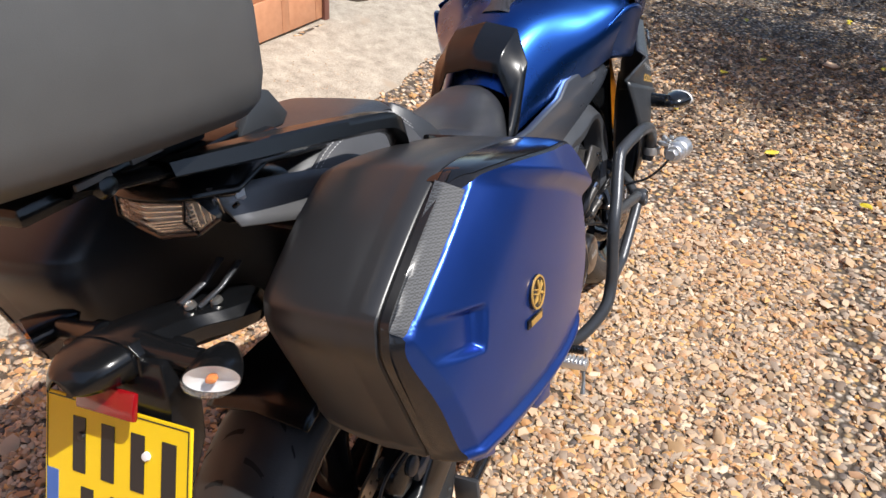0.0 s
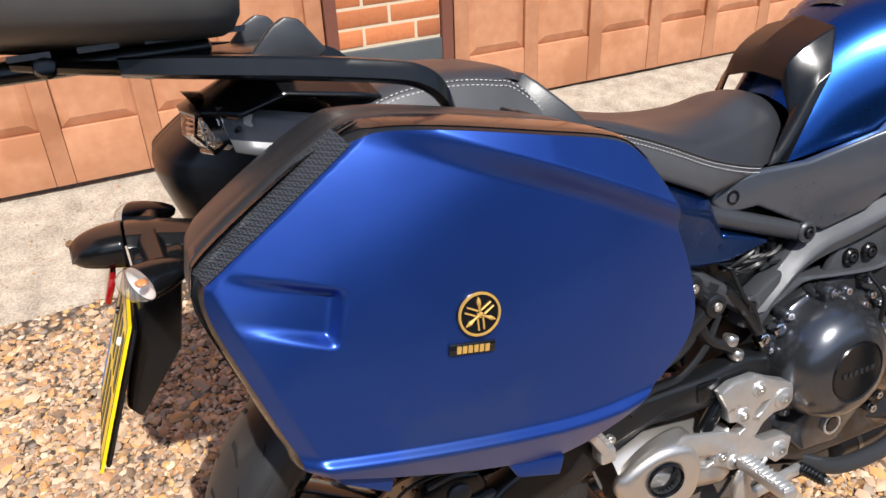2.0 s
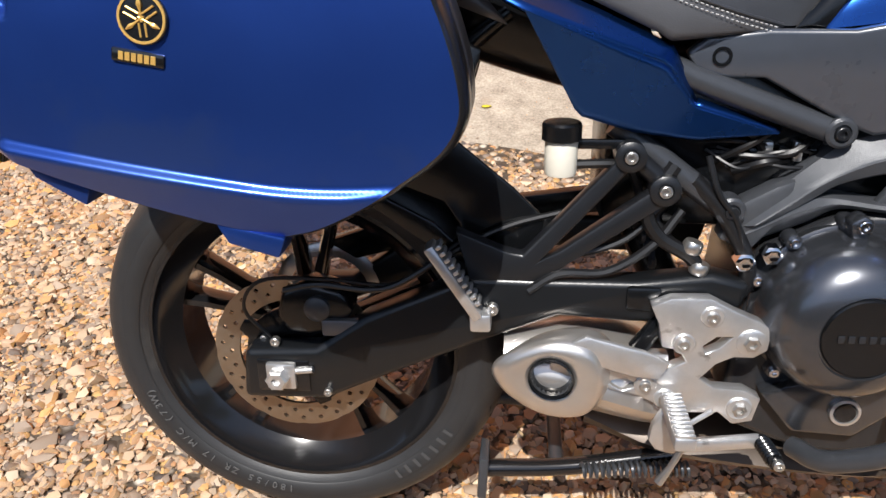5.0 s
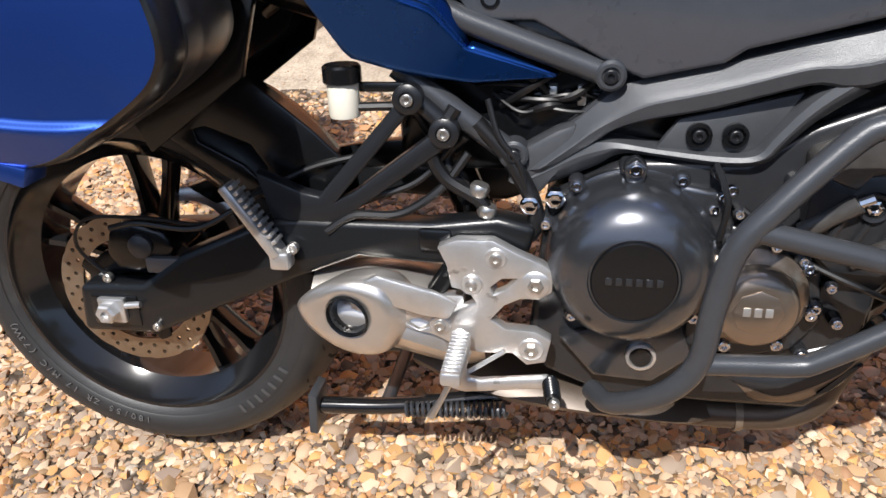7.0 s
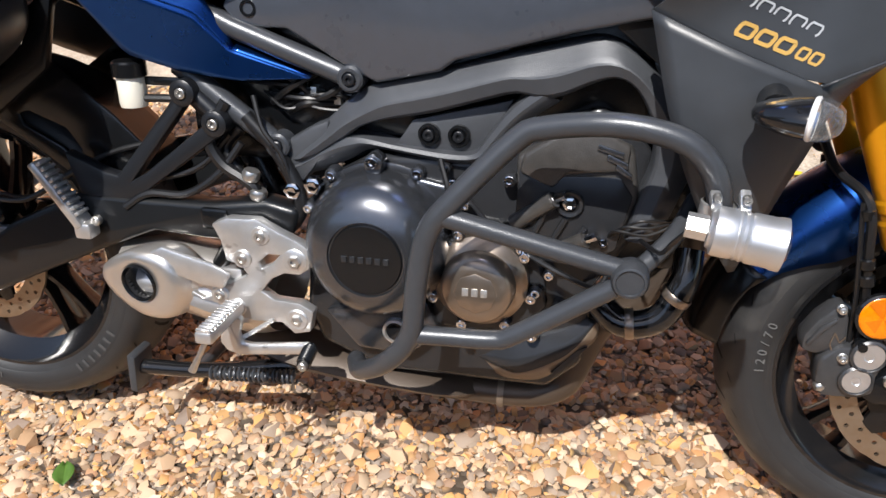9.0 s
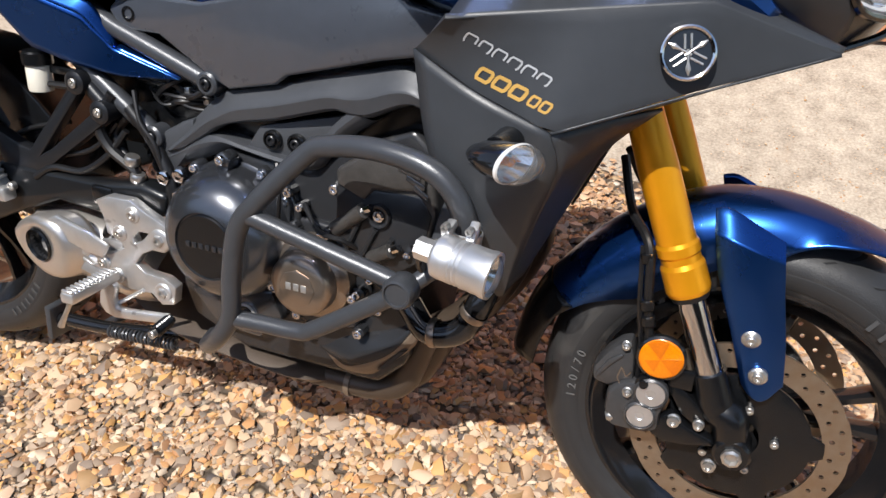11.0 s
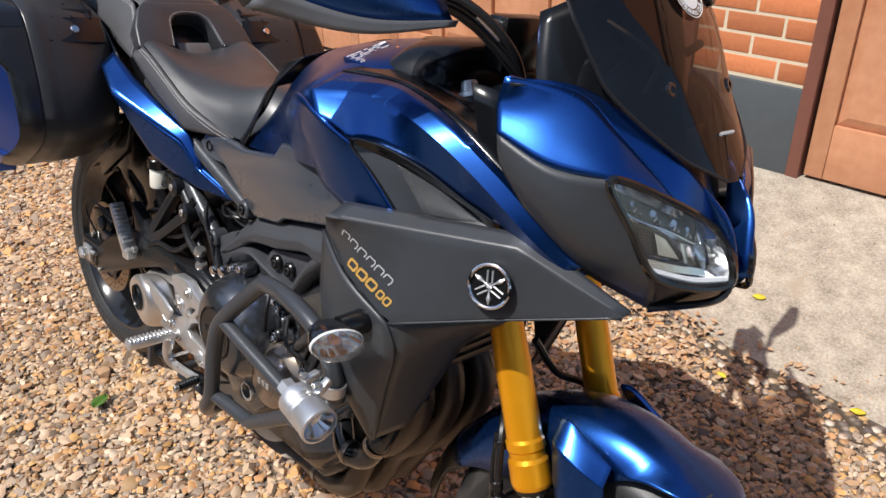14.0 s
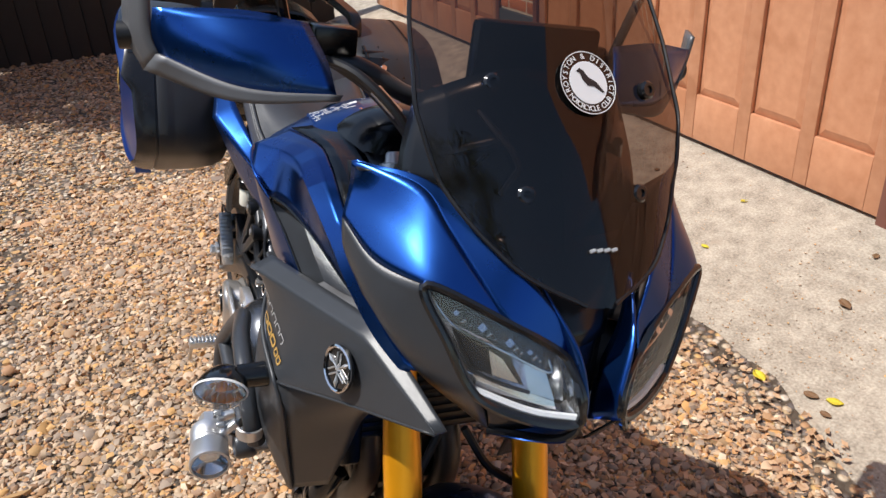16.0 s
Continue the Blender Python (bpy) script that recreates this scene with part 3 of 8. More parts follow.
def tree(x, y, h, spread, count, seed, lo=0.42):
    """A tapered trunk with limbs and a loose crown of small leaves."""
    rnd = random.Random(seed)
    rng = np.random.default_rng(seed)
    root = new("tree")
    root.matrix_world = pose(x, y, ground_z(x, y))
    tagged(root, "leafy tree added out of view beside the driveway to cast shade", "tree")
    part("trunk", tube([(0, 0, -0.1), (0.04, 0.02, h * 0.3), (-0.03, 0.05, h * 0.6), (0.02, 0, h * 0.9)], [0.12, 0.09, 0.06, 0.02], 10), BARK, root)
    tips = []
    for k in range(11):
        a, z0 = 2 * math.pi * k / 11 + rnd.uniform(-0.3, 0.3), h * rnd.uniform(lo, 0.8)
        tip = Vector((math.cos(a) * spread * rnd.uniform(0.5, 1.0), math.sin(a) * spread * rnd.uniform(0.5, 1.0), z0 + h * rnd.uniform(0.05, 0.22)))
        part("limb", tube([(0, 0, z0), tip * 0.5 + Vector((0, 0, z0 * 0.5 + 0.05)), tip], [0.035, 0.02, 0.008], 6), BARK, root)
        tips += [tip, tip * 0.7 + Vector((0, 0, z0 * 0.3 + 0.1)), tip + Vector((rnd.uniform(-0.2, 0.2), rnd.uniform(-0.2, 0.2), 0.2))]
    c = np.array([t[:] for t in tips])[rng.integers(0, len(tips), count)] + rng.normal(0, 0.17 * spread, (count, 3))
    u, v = rng.normal(0, 1, (count, 3)), rng.normal(0, 1, (count, 3))
    u /= np.linalg.norm(u, axis=1)[:, None]
    v = np.cross(u, v)
    v /= np.linalg.norm(v, axis=1)[:, None]
    r = rng.uniform(0.03, 0.055, count)[:, None]
    quad = np.stack([c - u * r, c + v * r * 0.5, c + u * r, c - v * r * 0.5], 1).reshape(-1, 3)
    me = bpy.data.meshes.new("crown")
    me.from_pydata(quad.tolist(), [], np.arange(4 * count).reshape(-1, 4).tolist())
    me.materials.append(LEAVES)
    crown = new("crown", me)
    crown.parent = root
    return root


tree(4.3, -1.75, 3.6, 1.25, 5200, 21)
tree(5.8, -2.4, 4.2, 1.5, 6000, 22)
# denser crowns stand in for an unknown tall thing that shades this end
tree(-4.0, -2.25, 3.7, 0.80, 15000, 23, 0.25)
tree(-4.5, -1.75, 3.2, 0.80, 12000, 24, 0.25)
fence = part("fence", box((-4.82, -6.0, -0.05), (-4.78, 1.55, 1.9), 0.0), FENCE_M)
tagged(fence, "dark board fence in the shade", "fence")
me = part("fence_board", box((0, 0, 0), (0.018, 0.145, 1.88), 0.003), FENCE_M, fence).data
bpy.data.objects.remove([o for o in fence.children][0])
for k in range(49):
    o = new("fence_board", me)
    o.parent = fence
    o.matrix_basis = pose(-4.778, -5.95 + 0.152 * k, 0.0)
# unseen wall added to close the driveway and darken reflections on the bike
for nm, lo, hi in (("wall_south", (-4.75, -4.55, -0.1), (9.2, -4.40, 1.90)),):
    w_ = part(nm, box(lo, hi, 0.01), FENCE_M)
    tagged(w_, "plain dark wall added out of view to close the driveway and darken reflections", "wall", kind="structure")
gate_post = part("gate_post", tube([(3.55, 2.24, 0.0), (3.55, 2.24, 1.6)], [0.085, 0.08], 12), BARK)
tagged(gate_post, "rough dark timber post at the end of the garage", "post")


TAN_LITTER = mat("tan_dry_leaf", (0.56, 0.36, 0.21), 0.7, 0, second=(0.34, 0.19, 0.10), scale=70)


def scatter(name, n, region, size, material, seed, label):
    """Small curled dry leaves in one mesh."""
    rng = np.random.default_rng(seed)
    x0, x1, y0, y1 = region
    px, py = rng.uniform(x0, x1, n), rng.uniform(y0, y1, n)
    a, r = rng.uniform(0, 2 * np.pi, n), size * rng.uniform(0.6, 1.3, n)
    ux, uy = np.cos(a) * r, np.sin(a) * r
    gz = np.array([ground_z(p, q) for p, q in zip(px, py)]) + 0.012
    t = rng.normal(0, 0.4, (4, n)) * r
    pts = np.stack([np.stack([px - ux, py - uy, gz + np.abs(t[0])], -1), np.stack([px - uy * 0.5, py + ux * 0.5, gz + np.abs(t[1])], -1), np.stack([px + ux, py + uy, gz + np.abs(t[2])], -1), np.stack([px + uy * 0.5, py - ux * 0.5, gz + np.abs(t[3])], -1)], 1).reshape(-1, 3)
    me = bpy.data.meshes.new(name)
    me.from_pydata(pts.tolist(), [], np.arange(4 * n).reshape(-1, 4).tolist())
    me.materials.append(material)
    return tagged(new(name, me), label, "leaf litter", kind="stuff")


scatter("leaf_litter", 420, (0.55, 1.55, 0.90, 1.24), 0.012, TAN_LITTER, 33, "brown leaf crumbs along the edge of the concrete")
scatter("leaf_litter", 9000, (2.7, 9.0, -2.6, 1.0), 0.022, LITTER, 31, "dry brown leaf litter over the gravel")

# ---- the motorcycle: x forward, y to its left, z up, leaning on its side stand ----
bike = new("motorcycle")
bike.matrix_world = pose(0, 0, 0.012, -11.3, 0, 0)
tagged(bike, "blue touring motorcycle with panniers on its side stand, on gravel", "motorcycle")
RA, FA = (0.0, 0.325), (1.53, 0.255)


def wheel(name, c, R, width, spokes, discs, label):
    cx, cz = c
    w = width / 2
    hubc = (cx, 0, cz)
    rim = part(name, lathe([(R * 0.735, -w * 0.80), (R * 0.745, -w * 0.86), (R * 0.72, -w * 0.86), (R * 0.70, -w * 0.72), (R * 0.62, -w * 0.45), (R * 0.62, w * 0.45),
                            (R * 0.70, w * 0.72), (R * 0.72, w * 0.86), (R * 0.745, w * 0.86), (R * 0.735, w * 0.80), (R * 0.66, w * 0.5), (R * 0.66, -w * 0.5), (R * 0.735, -w * 0.80)],
                           hubc, seg=72, caps=False), GLOSS, bike, label)
    prof = [(0.70, -0.70), (0.73, -0.84), (0.76, -0.92), (0.80, -0.97), (0.85, -1.0), (0.89, -0.965), (0.925, -0.85), (0.955, -0.67), (0.98, -0.42), (0.995, -0.18), (1.0, 0.0)]
    prof += [(a, -b) for a, b in prof[-2::-1]]
    tyre = part("tyre", lathe([(R * a, w * b) for a, b in prof], hubc, seg=96, caps=False), RUBBER, rim)
    # raised band on the side wall and slanted tread grooves
    part("side_wall_band", lathe([(R * 0.772, -w * 0.946), (R * 0.776, -w * 0.962), (R * 0.842, -w * 1.006), (R * 0.847, -w * 0.998)], hubc, seg=96, caps=False), GREY_RUB, tyre)
    me = None
    for k in range(26):
        for side in (-1, 1):
            t = 2 * math.pi * (k + (0.5 if side > 0 else 0)) / 26
            rows = []
            for q in range(6):
                f = q / 5
                yy = side * w * (0.12 + 0.72 * f)
                # radius of the crown at this width
                s = abs(yy) / w
                rr = R * (1.0 - 0.012 * (s / 0.3) ** 1.6 if s < 0.42 else 0.98 - (s - 0.42) * 0.118) + 0.0006
                half = 0.0022 * (1.2 - 0.5 * f)
                ang = t + 0.16 * f * f
                rows.append([Vector((cx + rr * math.cos(ang + d), yy, cz + rr * math.sin(ang + d))) for d in (-half / R * 1.6, half / R * 1.6)])
            bm = grid_mesh(rows)
            if me is None:
                me = bm
            else:
                tmp = bpy.data.meshes.new("tmp")
                bm.to_mesh(tmp)
                me.from_mesh(tmp)
                bpy.data.meshes.remove(tmp)
                bm.free()
    part("tread_pattern", me, GROOVE, tyre, fix=False)
    part("hub", lathe([(0.020, -w * 0.95), (0.045, -w * 0.9), (0.048, -w * 0.5), (0.036, 0), (0.048, w * 0.5), (0.045, w * 0.9), (0.02, w * 0.95)], hubc, seg=28), GLOSS, rim)
    # spokes in pairs
    for k in range(spokes):
        a = 2 * math.pi * k / spokes + 0.25
        for d in (-0.17, 0.17):
            p0 = Vector((cx + 0.040 * math.cos(a + d * 0.5), 0, cz + 0.040 * math.sin(a + d * 0.5)))
            p1 = Vector((cx + R * 0.645 * math.cos(a + d), 0, cz + R * 0.645 * math.sin(a + d)))
            t = (p1 - p0).normalized()
            side = Vector((-t.z, 0, t.x))
            rows = []
            for q in range(5):
                f = q / 4
                c0 = p0.lerp(p1, f)
                hw, hd = 0.0085 - 0.001 * f + 0.004 * abs(f - 0.5), w * (0.42 - 0.17 * math.sin(math.pi * f * 0.8))
                rows.append([c0 + side * (hw * u) + Vector((0, hd * v, 0)) for u, v in ((-1, -0.6), (-0.5, -1), (0.5, -1), (1, -0.6), (1, 0.6), (0.5, 1), (-0.5, 1), (-1, 0.6))])
            part("spoke", grid_mesh(rows, True), GLOSS, rim)
    for y, r_out, r_in in discs:
        holes = []
        n = 26
        for k in range(n):
            for q in range(2):
                a = 360 * (k + 0.5 * q) / n
                rc = r_in + (r_out - r_in) * (0.33 + 0.36 * q)
                holes.append(ring_pts((cx + rc * math.cos(radians(a)), cz + rc * math.sin(radians(a))), 0.0036, 8)[::-1])
        outer = [(cx + (r_out - (0.0015 if k % 6 == 0 else 0)) * math.cos(2 * math.pi * k / 72), cz + (r_out - (0.0015 if k % 6 == 0 else 0)) * math.sin(2 * math.pi * k / 72)) for k in range(72)]
        disc = part("brake_disc", prism(outer, y - 0.0025, y + 0.0025, [ring_pts((cx, cz), r_in, 48)[::-1]] + holes, bev=0), DISC_M, rim, "drilled steel brake disc, brownish with use", angle=30)
        carrier = []
        for k in range(60):
            rr = r_in - 0.012 + (0.016 if k % 12 < 3 else 0)
            carrier.append((cx + rr * math.cos(2 * math.pi * k / 60), cz + rr * math.sin(2 * math.pi * k / 60)))
        part("disc_carrier", prism(carrier, y - 0.004, y + 0.004, [ring_pts((cx, cz), 0.032, 24)[::-1]], bev=0.001), BLACK, rim)
        for k in range(5):
            a = 2 * math.pi * (k + 0.1) / 5
            bolt((cx + 0.052 * math.cos(a), y - 0.006, cz + 0.052 * math.sin(a)), rim, 0.006)
    return rim, tyre


GREY_RUB = mat("tyre_band", (0.022, 0.022, 0.023), 0.55, 0, scale=60)
GROOVE = mat("tread_groove", (0.008, 0.008, 0.008), 0.9)
rear_wheel, rear_tyre = wheel("rear_wheel", RA, 0.317, 0.180, 5, [(-0.098, 0.122, 0.086)], "gloss black cast rear wheel")
front_wheel, front_tyre = wheel("front_wheel", FA, 0.300, 0.122, 5, [(-0.078, 0.149, 0.112), (0.078, 0.149, 0.112)], "gloss black cast front wheel")


def wall_words(text, tyre, c, r, y, a0, size, step, material):
    """Raised size marking, letter by letter, round the tyre's right side wall."""
    for k, ch in enumerate(text):
        a = a0 - step * k
        if ch != " ":
            m = Matrix.Translation((c[0] + r * math.cos(radians(a)), y, c[1] + r * math.sin(radians(a)))) @ Matrix.Rotation(radians(90 - a), 4, "Y") @ Matrix.Rotation(radians(90), 4, "X")
            words(ch, size, m, material, tyre)


MARK = mat("tyre_marking", (0.12, 0.12, 0.12), 0.7)
MARK_DULL = mat("dull_tyre_marking", (0.055, 0.055, 0.056), 0.7)
wall_words("180/55 ZR 17 M/C (73W)", rear_tyre, RA, 0.317 * 0.806, -0.0905, 262, 0.017, 3.0, MARK)
wall_words("120/70", front_tyre, FA, 0.300 * 0.806, -0.0625, 183, 0.019, 3.6, MARK)
for k in range(7):
    a = radians(-32 - 4.2 * k)
    part("marking_bar", box((-0.0028, -0.0006, -0.008), (0.0028, 0.0006, 0.008), 0.0), MARK_DULL, rear_tyre).matrix_basis = Matrix.Translation((0.2555 * math.cos(a), -0.0905, 0.325 + 0.2555 * math.sin(a))) @ Matrix.Rotation(math.pi / 2 - a, 4, "Y")
    a = radians(28 + 5.0 * k)
    part("marking_bar", box((-0.0030, -0.0006, -0.009), (0.0030, 0.0006, 0.009), 0.0), MARK_DULL, front_tyre).matrix_basis = Matrix.Translation((1.53 + 0.242 * math.cos(a), -0.0625, 0.255 + 0.242 * math.sin(a))) @ Matrix.Rotation(math.pi / 2 - a, 4, "Y")

# ---- swing arm, axle, caliper ----
arm = [(-0.062, 0.352), (0.040, 0.357), (0.112, 0.408), (0.253, 0.472), (0.36, 0.470), (0.47, 0.470), (0.56, 0.482), (0.61, 0.470), (0.60, 0.430), (0.548, 0.412), (0.46, 0.412), (0.371, 0.418), (0.279, 0.380), (0.139, 0.318), (0.050, 0.276), (-0.070, 0.274)]
for s in (1, -1):
    bm = prism(arm, -0.145, -0.102, bev=0.010, seg=3)
    sw = part("swing_arm", bm if s > 0 else flipped(bm), ARM_M, bike, "black cast swing arm")
    if s > 0:
        part("axle_slot", box((-0.045, -0.148, 0.290), (0.030, -0.143, 0.340), 0.003), GLOSS, sw)
        part("axle_block", box((-0.030, -0.156, 0.298), (0.012, -0.146, 0.338), 0.003), ALU, sw)
        part("axle_nut", lathe([(0.016, -0.150), (0.016, -0.168), (0.013, -0.171), (0.007, -0.171), (0.006, -0.165), (0, -0.165)], (-0.012, 0, 0.318), seg=6), ALU, sw)
        part("adjuster", tube([(0.01, -0.15, 0.325), (0.036, -0.15, 0.328)], 0.005), ALU, sw)
        bolt((0.055, -0.147, 0.292), sw, 0.006)
cal = part("rear_caliper", prism([(0.0, 0.375), (0.030, 0.372), (0.075, 0.385), (0.095, 0.41), (0.080, 0.440), (0.035, 0.452), (-0.005, 0.435), (-0.015, 0.400)], -0.132, -0.085, bev=0.008), BLACK, bike, "black rear brake caliper")
part("piston_cap", lathe([(0.018, -0.130), (0.018, -0.138), (0.012, -0.142), (0, -0.142)], (0.045, 0, 0.415), seg=20), GREY, cal)
part("caliper_bridge", box((0.05, -0.140, 0.375), (0.11, -0.125, 0.400), 0.004), SILVER_GREY, cal)
bolt((-0.02, -0.13, 0.36), cal, 0.007)
part("brake_hose", tube([(0.0, -0.13, 0.44), (0.05, -0.135, 0.452), (0.14, -0.135, 0.448), (0.22, -0.12, 0.49), (0.30, -0.11, 0.53), (0.38, -0.10, 0.55)], 0.0045, 8), HOSE, cal)
part("sensor_wire", tube([(-0.03, -0.12, 0.36), (-0.06, -0.13, 0.41), (-0.03, -0.135, 0.455), (0.06, -0.135, 0.46), (0.16, -0.13, 0.455), (0.24, -0.115, 0.51)], 0.0028, 6), HOSE, cal)

# tyre hugger and chain run
hug = [[Vector((RA[0] + 0.335 * math.cos(radians(a)), y, RA[1] + (0.335 - 0.012 * abs(y) / 0.08) * math.sin(radians(a)))) for y in (-0.095, -0.08, -0.04, 0.0, 0.04, 0.08, 0.095)] for a in range(25, 121, 8)]
hugger = part("tyre_hugger", grid_mesh(hug), BLACK, bike, "black rear wheel hugger", solid=0.004)
part("hugger_side", prism([(0.075, 0.672), (0.150, 0.692), (0.205, 0.668), (0.308, 0.582), (0.350, 0.540), (0.345, 0.500), (0.300, 0.478), (0.255, 0.470), (0.208, 0.490), (0.151, 0.532), (0.096, 0.570), (0.037, 0.590)], -0.104, -0.096, [[(0.138, 0.580), (0.157, 0.585), (0.219, 0.561), (0.240, 0.528), (0.229, 0.507), (0.205, 0.531), (0.144, 0.563)][::-1]], bev=0.003), BLACK, hugger, "glossy black side plate of the hugger")
for k in range(6):
    part("hugger_rib", moved(box((-0.003, -0.008, -0.030), (0.003, 0.0, 0.030), 0.002), Matrix.Translation((0.060 + 0.014 * k, -0.104, 0.618 + 0.006 * k)) @ Matrix.Rotation(radians(-32), 4, "Y")), BLACK, hugger)
part("chain_guard", prism([(0.0, 0.42), (0.10, 0.455), (0.30, 0.50), (0.45, 0.52), (0.45, 0.48), (0.30, 0.46), (0.05, 0.39)], 0.10, 0.125, bev=0.003), BLACK, hugger)
part("sprocket", lathe([(0.088, -0.004), (0.094, 0.0), (0.088, 0.004), (0.07, 0.004), (0.07, -0.004), (0.088, -0.004)], (0, 0.105, 0.325), seg=44, caps=False), BOLT_M, rear_wheel)
shock = part("shock_absorber", tube([(0.44, 0.0, 0.60), (0.52, 0.0, 0.42)], 0.028, 16), BLACK, bike, "black rear shock absorber")
part("spring", tube([(0.45 + 0.06 * k / 60 + 0.0, 0.036 * math.cos(k * 0.75), 0.58 - 0.14 * k / 60 + 0.036 * 0.3 * math.sin(k * 0.75)) for k in range(61)], 0.006, 6, 180), BAR_M, shock)

# ---- main frame, sub-frame ----
fr_out = [(0.575, 0.532), (0.637, 0.588), (0.684, 0.631), (0.707, 0.648), (0.741, 0.658), (0.816, 0.675), (0.897, 0.699), (0.983, 0.720), (1.015, 0.727), (1.040, 0.724), (1.065, 0.710), (1.085, 0.693), (1.112, 0.669), (1.140, 0.638), (1.152, 0.605), (1.152, 0.575), (1.139, 0.535), (1.117, 0.470)]
fr_in = [(0.640, 0.552), (0.682, 0.578), (0.702, 0.592), (0.734, 0.603), (0.806, 0.618), (0.870, 0.638), (0.919, 0.652), (0.950, 0.648), (0.978, 0.652), (1.019, 0.672), (1.046, 0.679), (1.069, 0.667), (1.088, 0.635), (1.097, 0.600), (1.096, 0.567), (1.083, 0.525), (1.071, 0.470)]
fr_low_top = [(0.590, 0.530), (0.640, 0.566), (0.682, 0.579), (0.755, 0.571), (0.833, 0.566), (0.865, 0.570), (0.880, 0.590), (0.910, 0.630), (0.943, 0.661)]
fr_low = [(0.585, 0.509), (0.627, 0.518), (0.680, 0.541), (0.712, 0.558), (0.761, 0.556), (0.838, 0.548), (0.881, 0.556), (0.901, 0.578), (0.932, 0.612), (0.978, 0.646)]


def frame_depth(x):
    return -0.118 - 0.037 * max(0, min(1, (x - 0.7) / 0.35))


def frame_beam(a, b, steps, s):
    """A cast beam between two edge lines; steps give the share across and the depth of each crease."""
    a, b = spline([(x, 0, z) for x, z in a], 60), spline([(x, 0, z) for x, z in b], 60)
    lines = []
    for f, d in steps:
        mid = [p.lerp(q, f) for p, q in zip(a, b)]
        lines.append([Vector((p.x, (frame_depth(p.x) + d) * s, p.z)) for p in mid])
    return creased(lines, 60, 3)


for s in (1, -1):
    fr = part("main_frame", frame_beam(fr_out, fr_in, ((0.0, 0.050), (0.0, 0.020), (0.05, 0.012), (0.50, -0.006), (0.56, -0.007), (0.88, -0.002), (0.95, 0.002), (1.0, 0.012), (1.0, 0.050)), s), FRAME_M, bike, "dark grey cast aluminium frame", angle=22)
    part("lower_beam", frame_beam(fr_low_top, fr_low, ((0.0, 0.040), (0.0, 0.014), (0.10, 0.003), (0.40, 0.000), (0.55, 0.002), (0.90, 0.012), (1.0, 0.018), (1.0, 0.045)), s), FRAME_M, fr, angle=22)
    bm = prism([(0.568, 0.520), (0.588, 0.566), (0.630, 0.590), (0.655, 0.600), (0.650, 0.556), (0.610, 0.505)], -0.117, -0.08, bev=0.006)
    part("pivot_plate", bm if s > 0 else flipped(bm), FRAME_M, fr)
    part("inner_wall", prism([(0.745, 0.560), (0.776, 0.606), (0.834, 0.620), (0.915, 0.640), (0.885, 0.589), (0.861, 0.560)], -0.114 if s > 0 else 0.100, -0.100 if s > 0 else 0.114, bev=0.003), FRAME_M, fr)
    if s > 0:
        for x, z in ((0.800, 0.588), (0.842, 0.588)):
            part("mount_boss", lathe([(0.0155, -0.108), (0.0155, -0.121), (0.013, -0.124), (0.011, -0.124), (0.0105, -0.119), (0, -0.119)], (x, 0, z), seg=22), BLACK, fr)
            bolt((x, -0.120, z), fr, 0.0080, HANG_M)
sub = part("sub_frame", joined(*[tube(p, 0.0155, 12, linear=True) for p in (
    [(0.43, -0.112, 0.668), (0.585, -0.112, 0.551)], [(0.30, -0.118, 0.83), (0.52, -0.112, 0.722), (0.705, -0.110, 0.653)],
    [(0.43, 0.112, 0.668), (0.585, 0.112, 0.551)], [(0.30, 0.118, 0.83), (0.52, 0.112, 0.722), (0.705, 0.110, 0.653)])]), BAR_M, bike, "black tubular rear sub-frame")
for x, z in ((0.692, 0.660), (0.578, 0.560)):
    part("tube_lug", lathe([(0.0185, -0.098), (0.0185, -0.126), (0.015, -0.129), (0.011, -0.129), (0.010, -0.126), (0, -0.126)], (x, 0, z), seg=20), BAR_M, sub)
    bolt((x, -0.127, z), sub, 0.0085, HANG_M)

# passenger foot rest bracket: an open cast triangle
hang = part("passenger_footrest_bracket", prism([(0.236, 0.535), (0.300, 0.508), (0.322, 0.503), (0.437, 0.632), (0.446, 0.646), (0.462, 0.640), (0.458, 0.626), (0.348, 0.498), (0.370, 0.510), (0.482, 0.594), (0.500, 0.602), (0.508, 0.585), (0.495, 0.572),
                                                 (0.360, 0.476), (0.345, 0.440), (0.318, 0.415), (0.280, 0.410), (0.255, 0.46)], -0.142, -0.118, bev=0.004), HANG_M, bike, "dark cast passenger footrest bracket")
for x, z in ((0.449, 0.634), (0.493, 0.592)):
    part("lug", lathe([(0.019, -0.115), (0.019, -0.146), (0.014, -0.149), (0.010, -0.149), (0.009, -0.145), (0, -0.145)], (x, 0, z), seg=20), HANG_M, hang)
    bolt((x, -0.146, z), hang, 0.008)
part("bracket_link", tube([(0.445, -0.125, 0.640), (0.495, -0.125, 0.595)], 0.013, 10), HANG_M, hang)
ppeg = part("folding_peg", moved(box((-0.058, -0.014, -0.007), (0.058, 0.018, 0.007), 0.003), Matrix.Translation((0.236, -0.166, 0.476)) @ Matrix.Rotation(radians(57), 4, "Y")), ALU, hang, "folded cast aluminium footrest")
for k in range(10):
    part("tooth", moved(box((-0.003, -0.012, -0.003), (0.0025, 0.014, 0.0045), 0.001), Matrix.Translation((0.236 + 0.005, -0.166, 0.476 + 0.004)) @ Matrix.Rotation(radians(57), 4, "Y") @ Matrix.Translation((-0.050 + 0.010 * k, 0, 0.004))), ALU, ppeg)
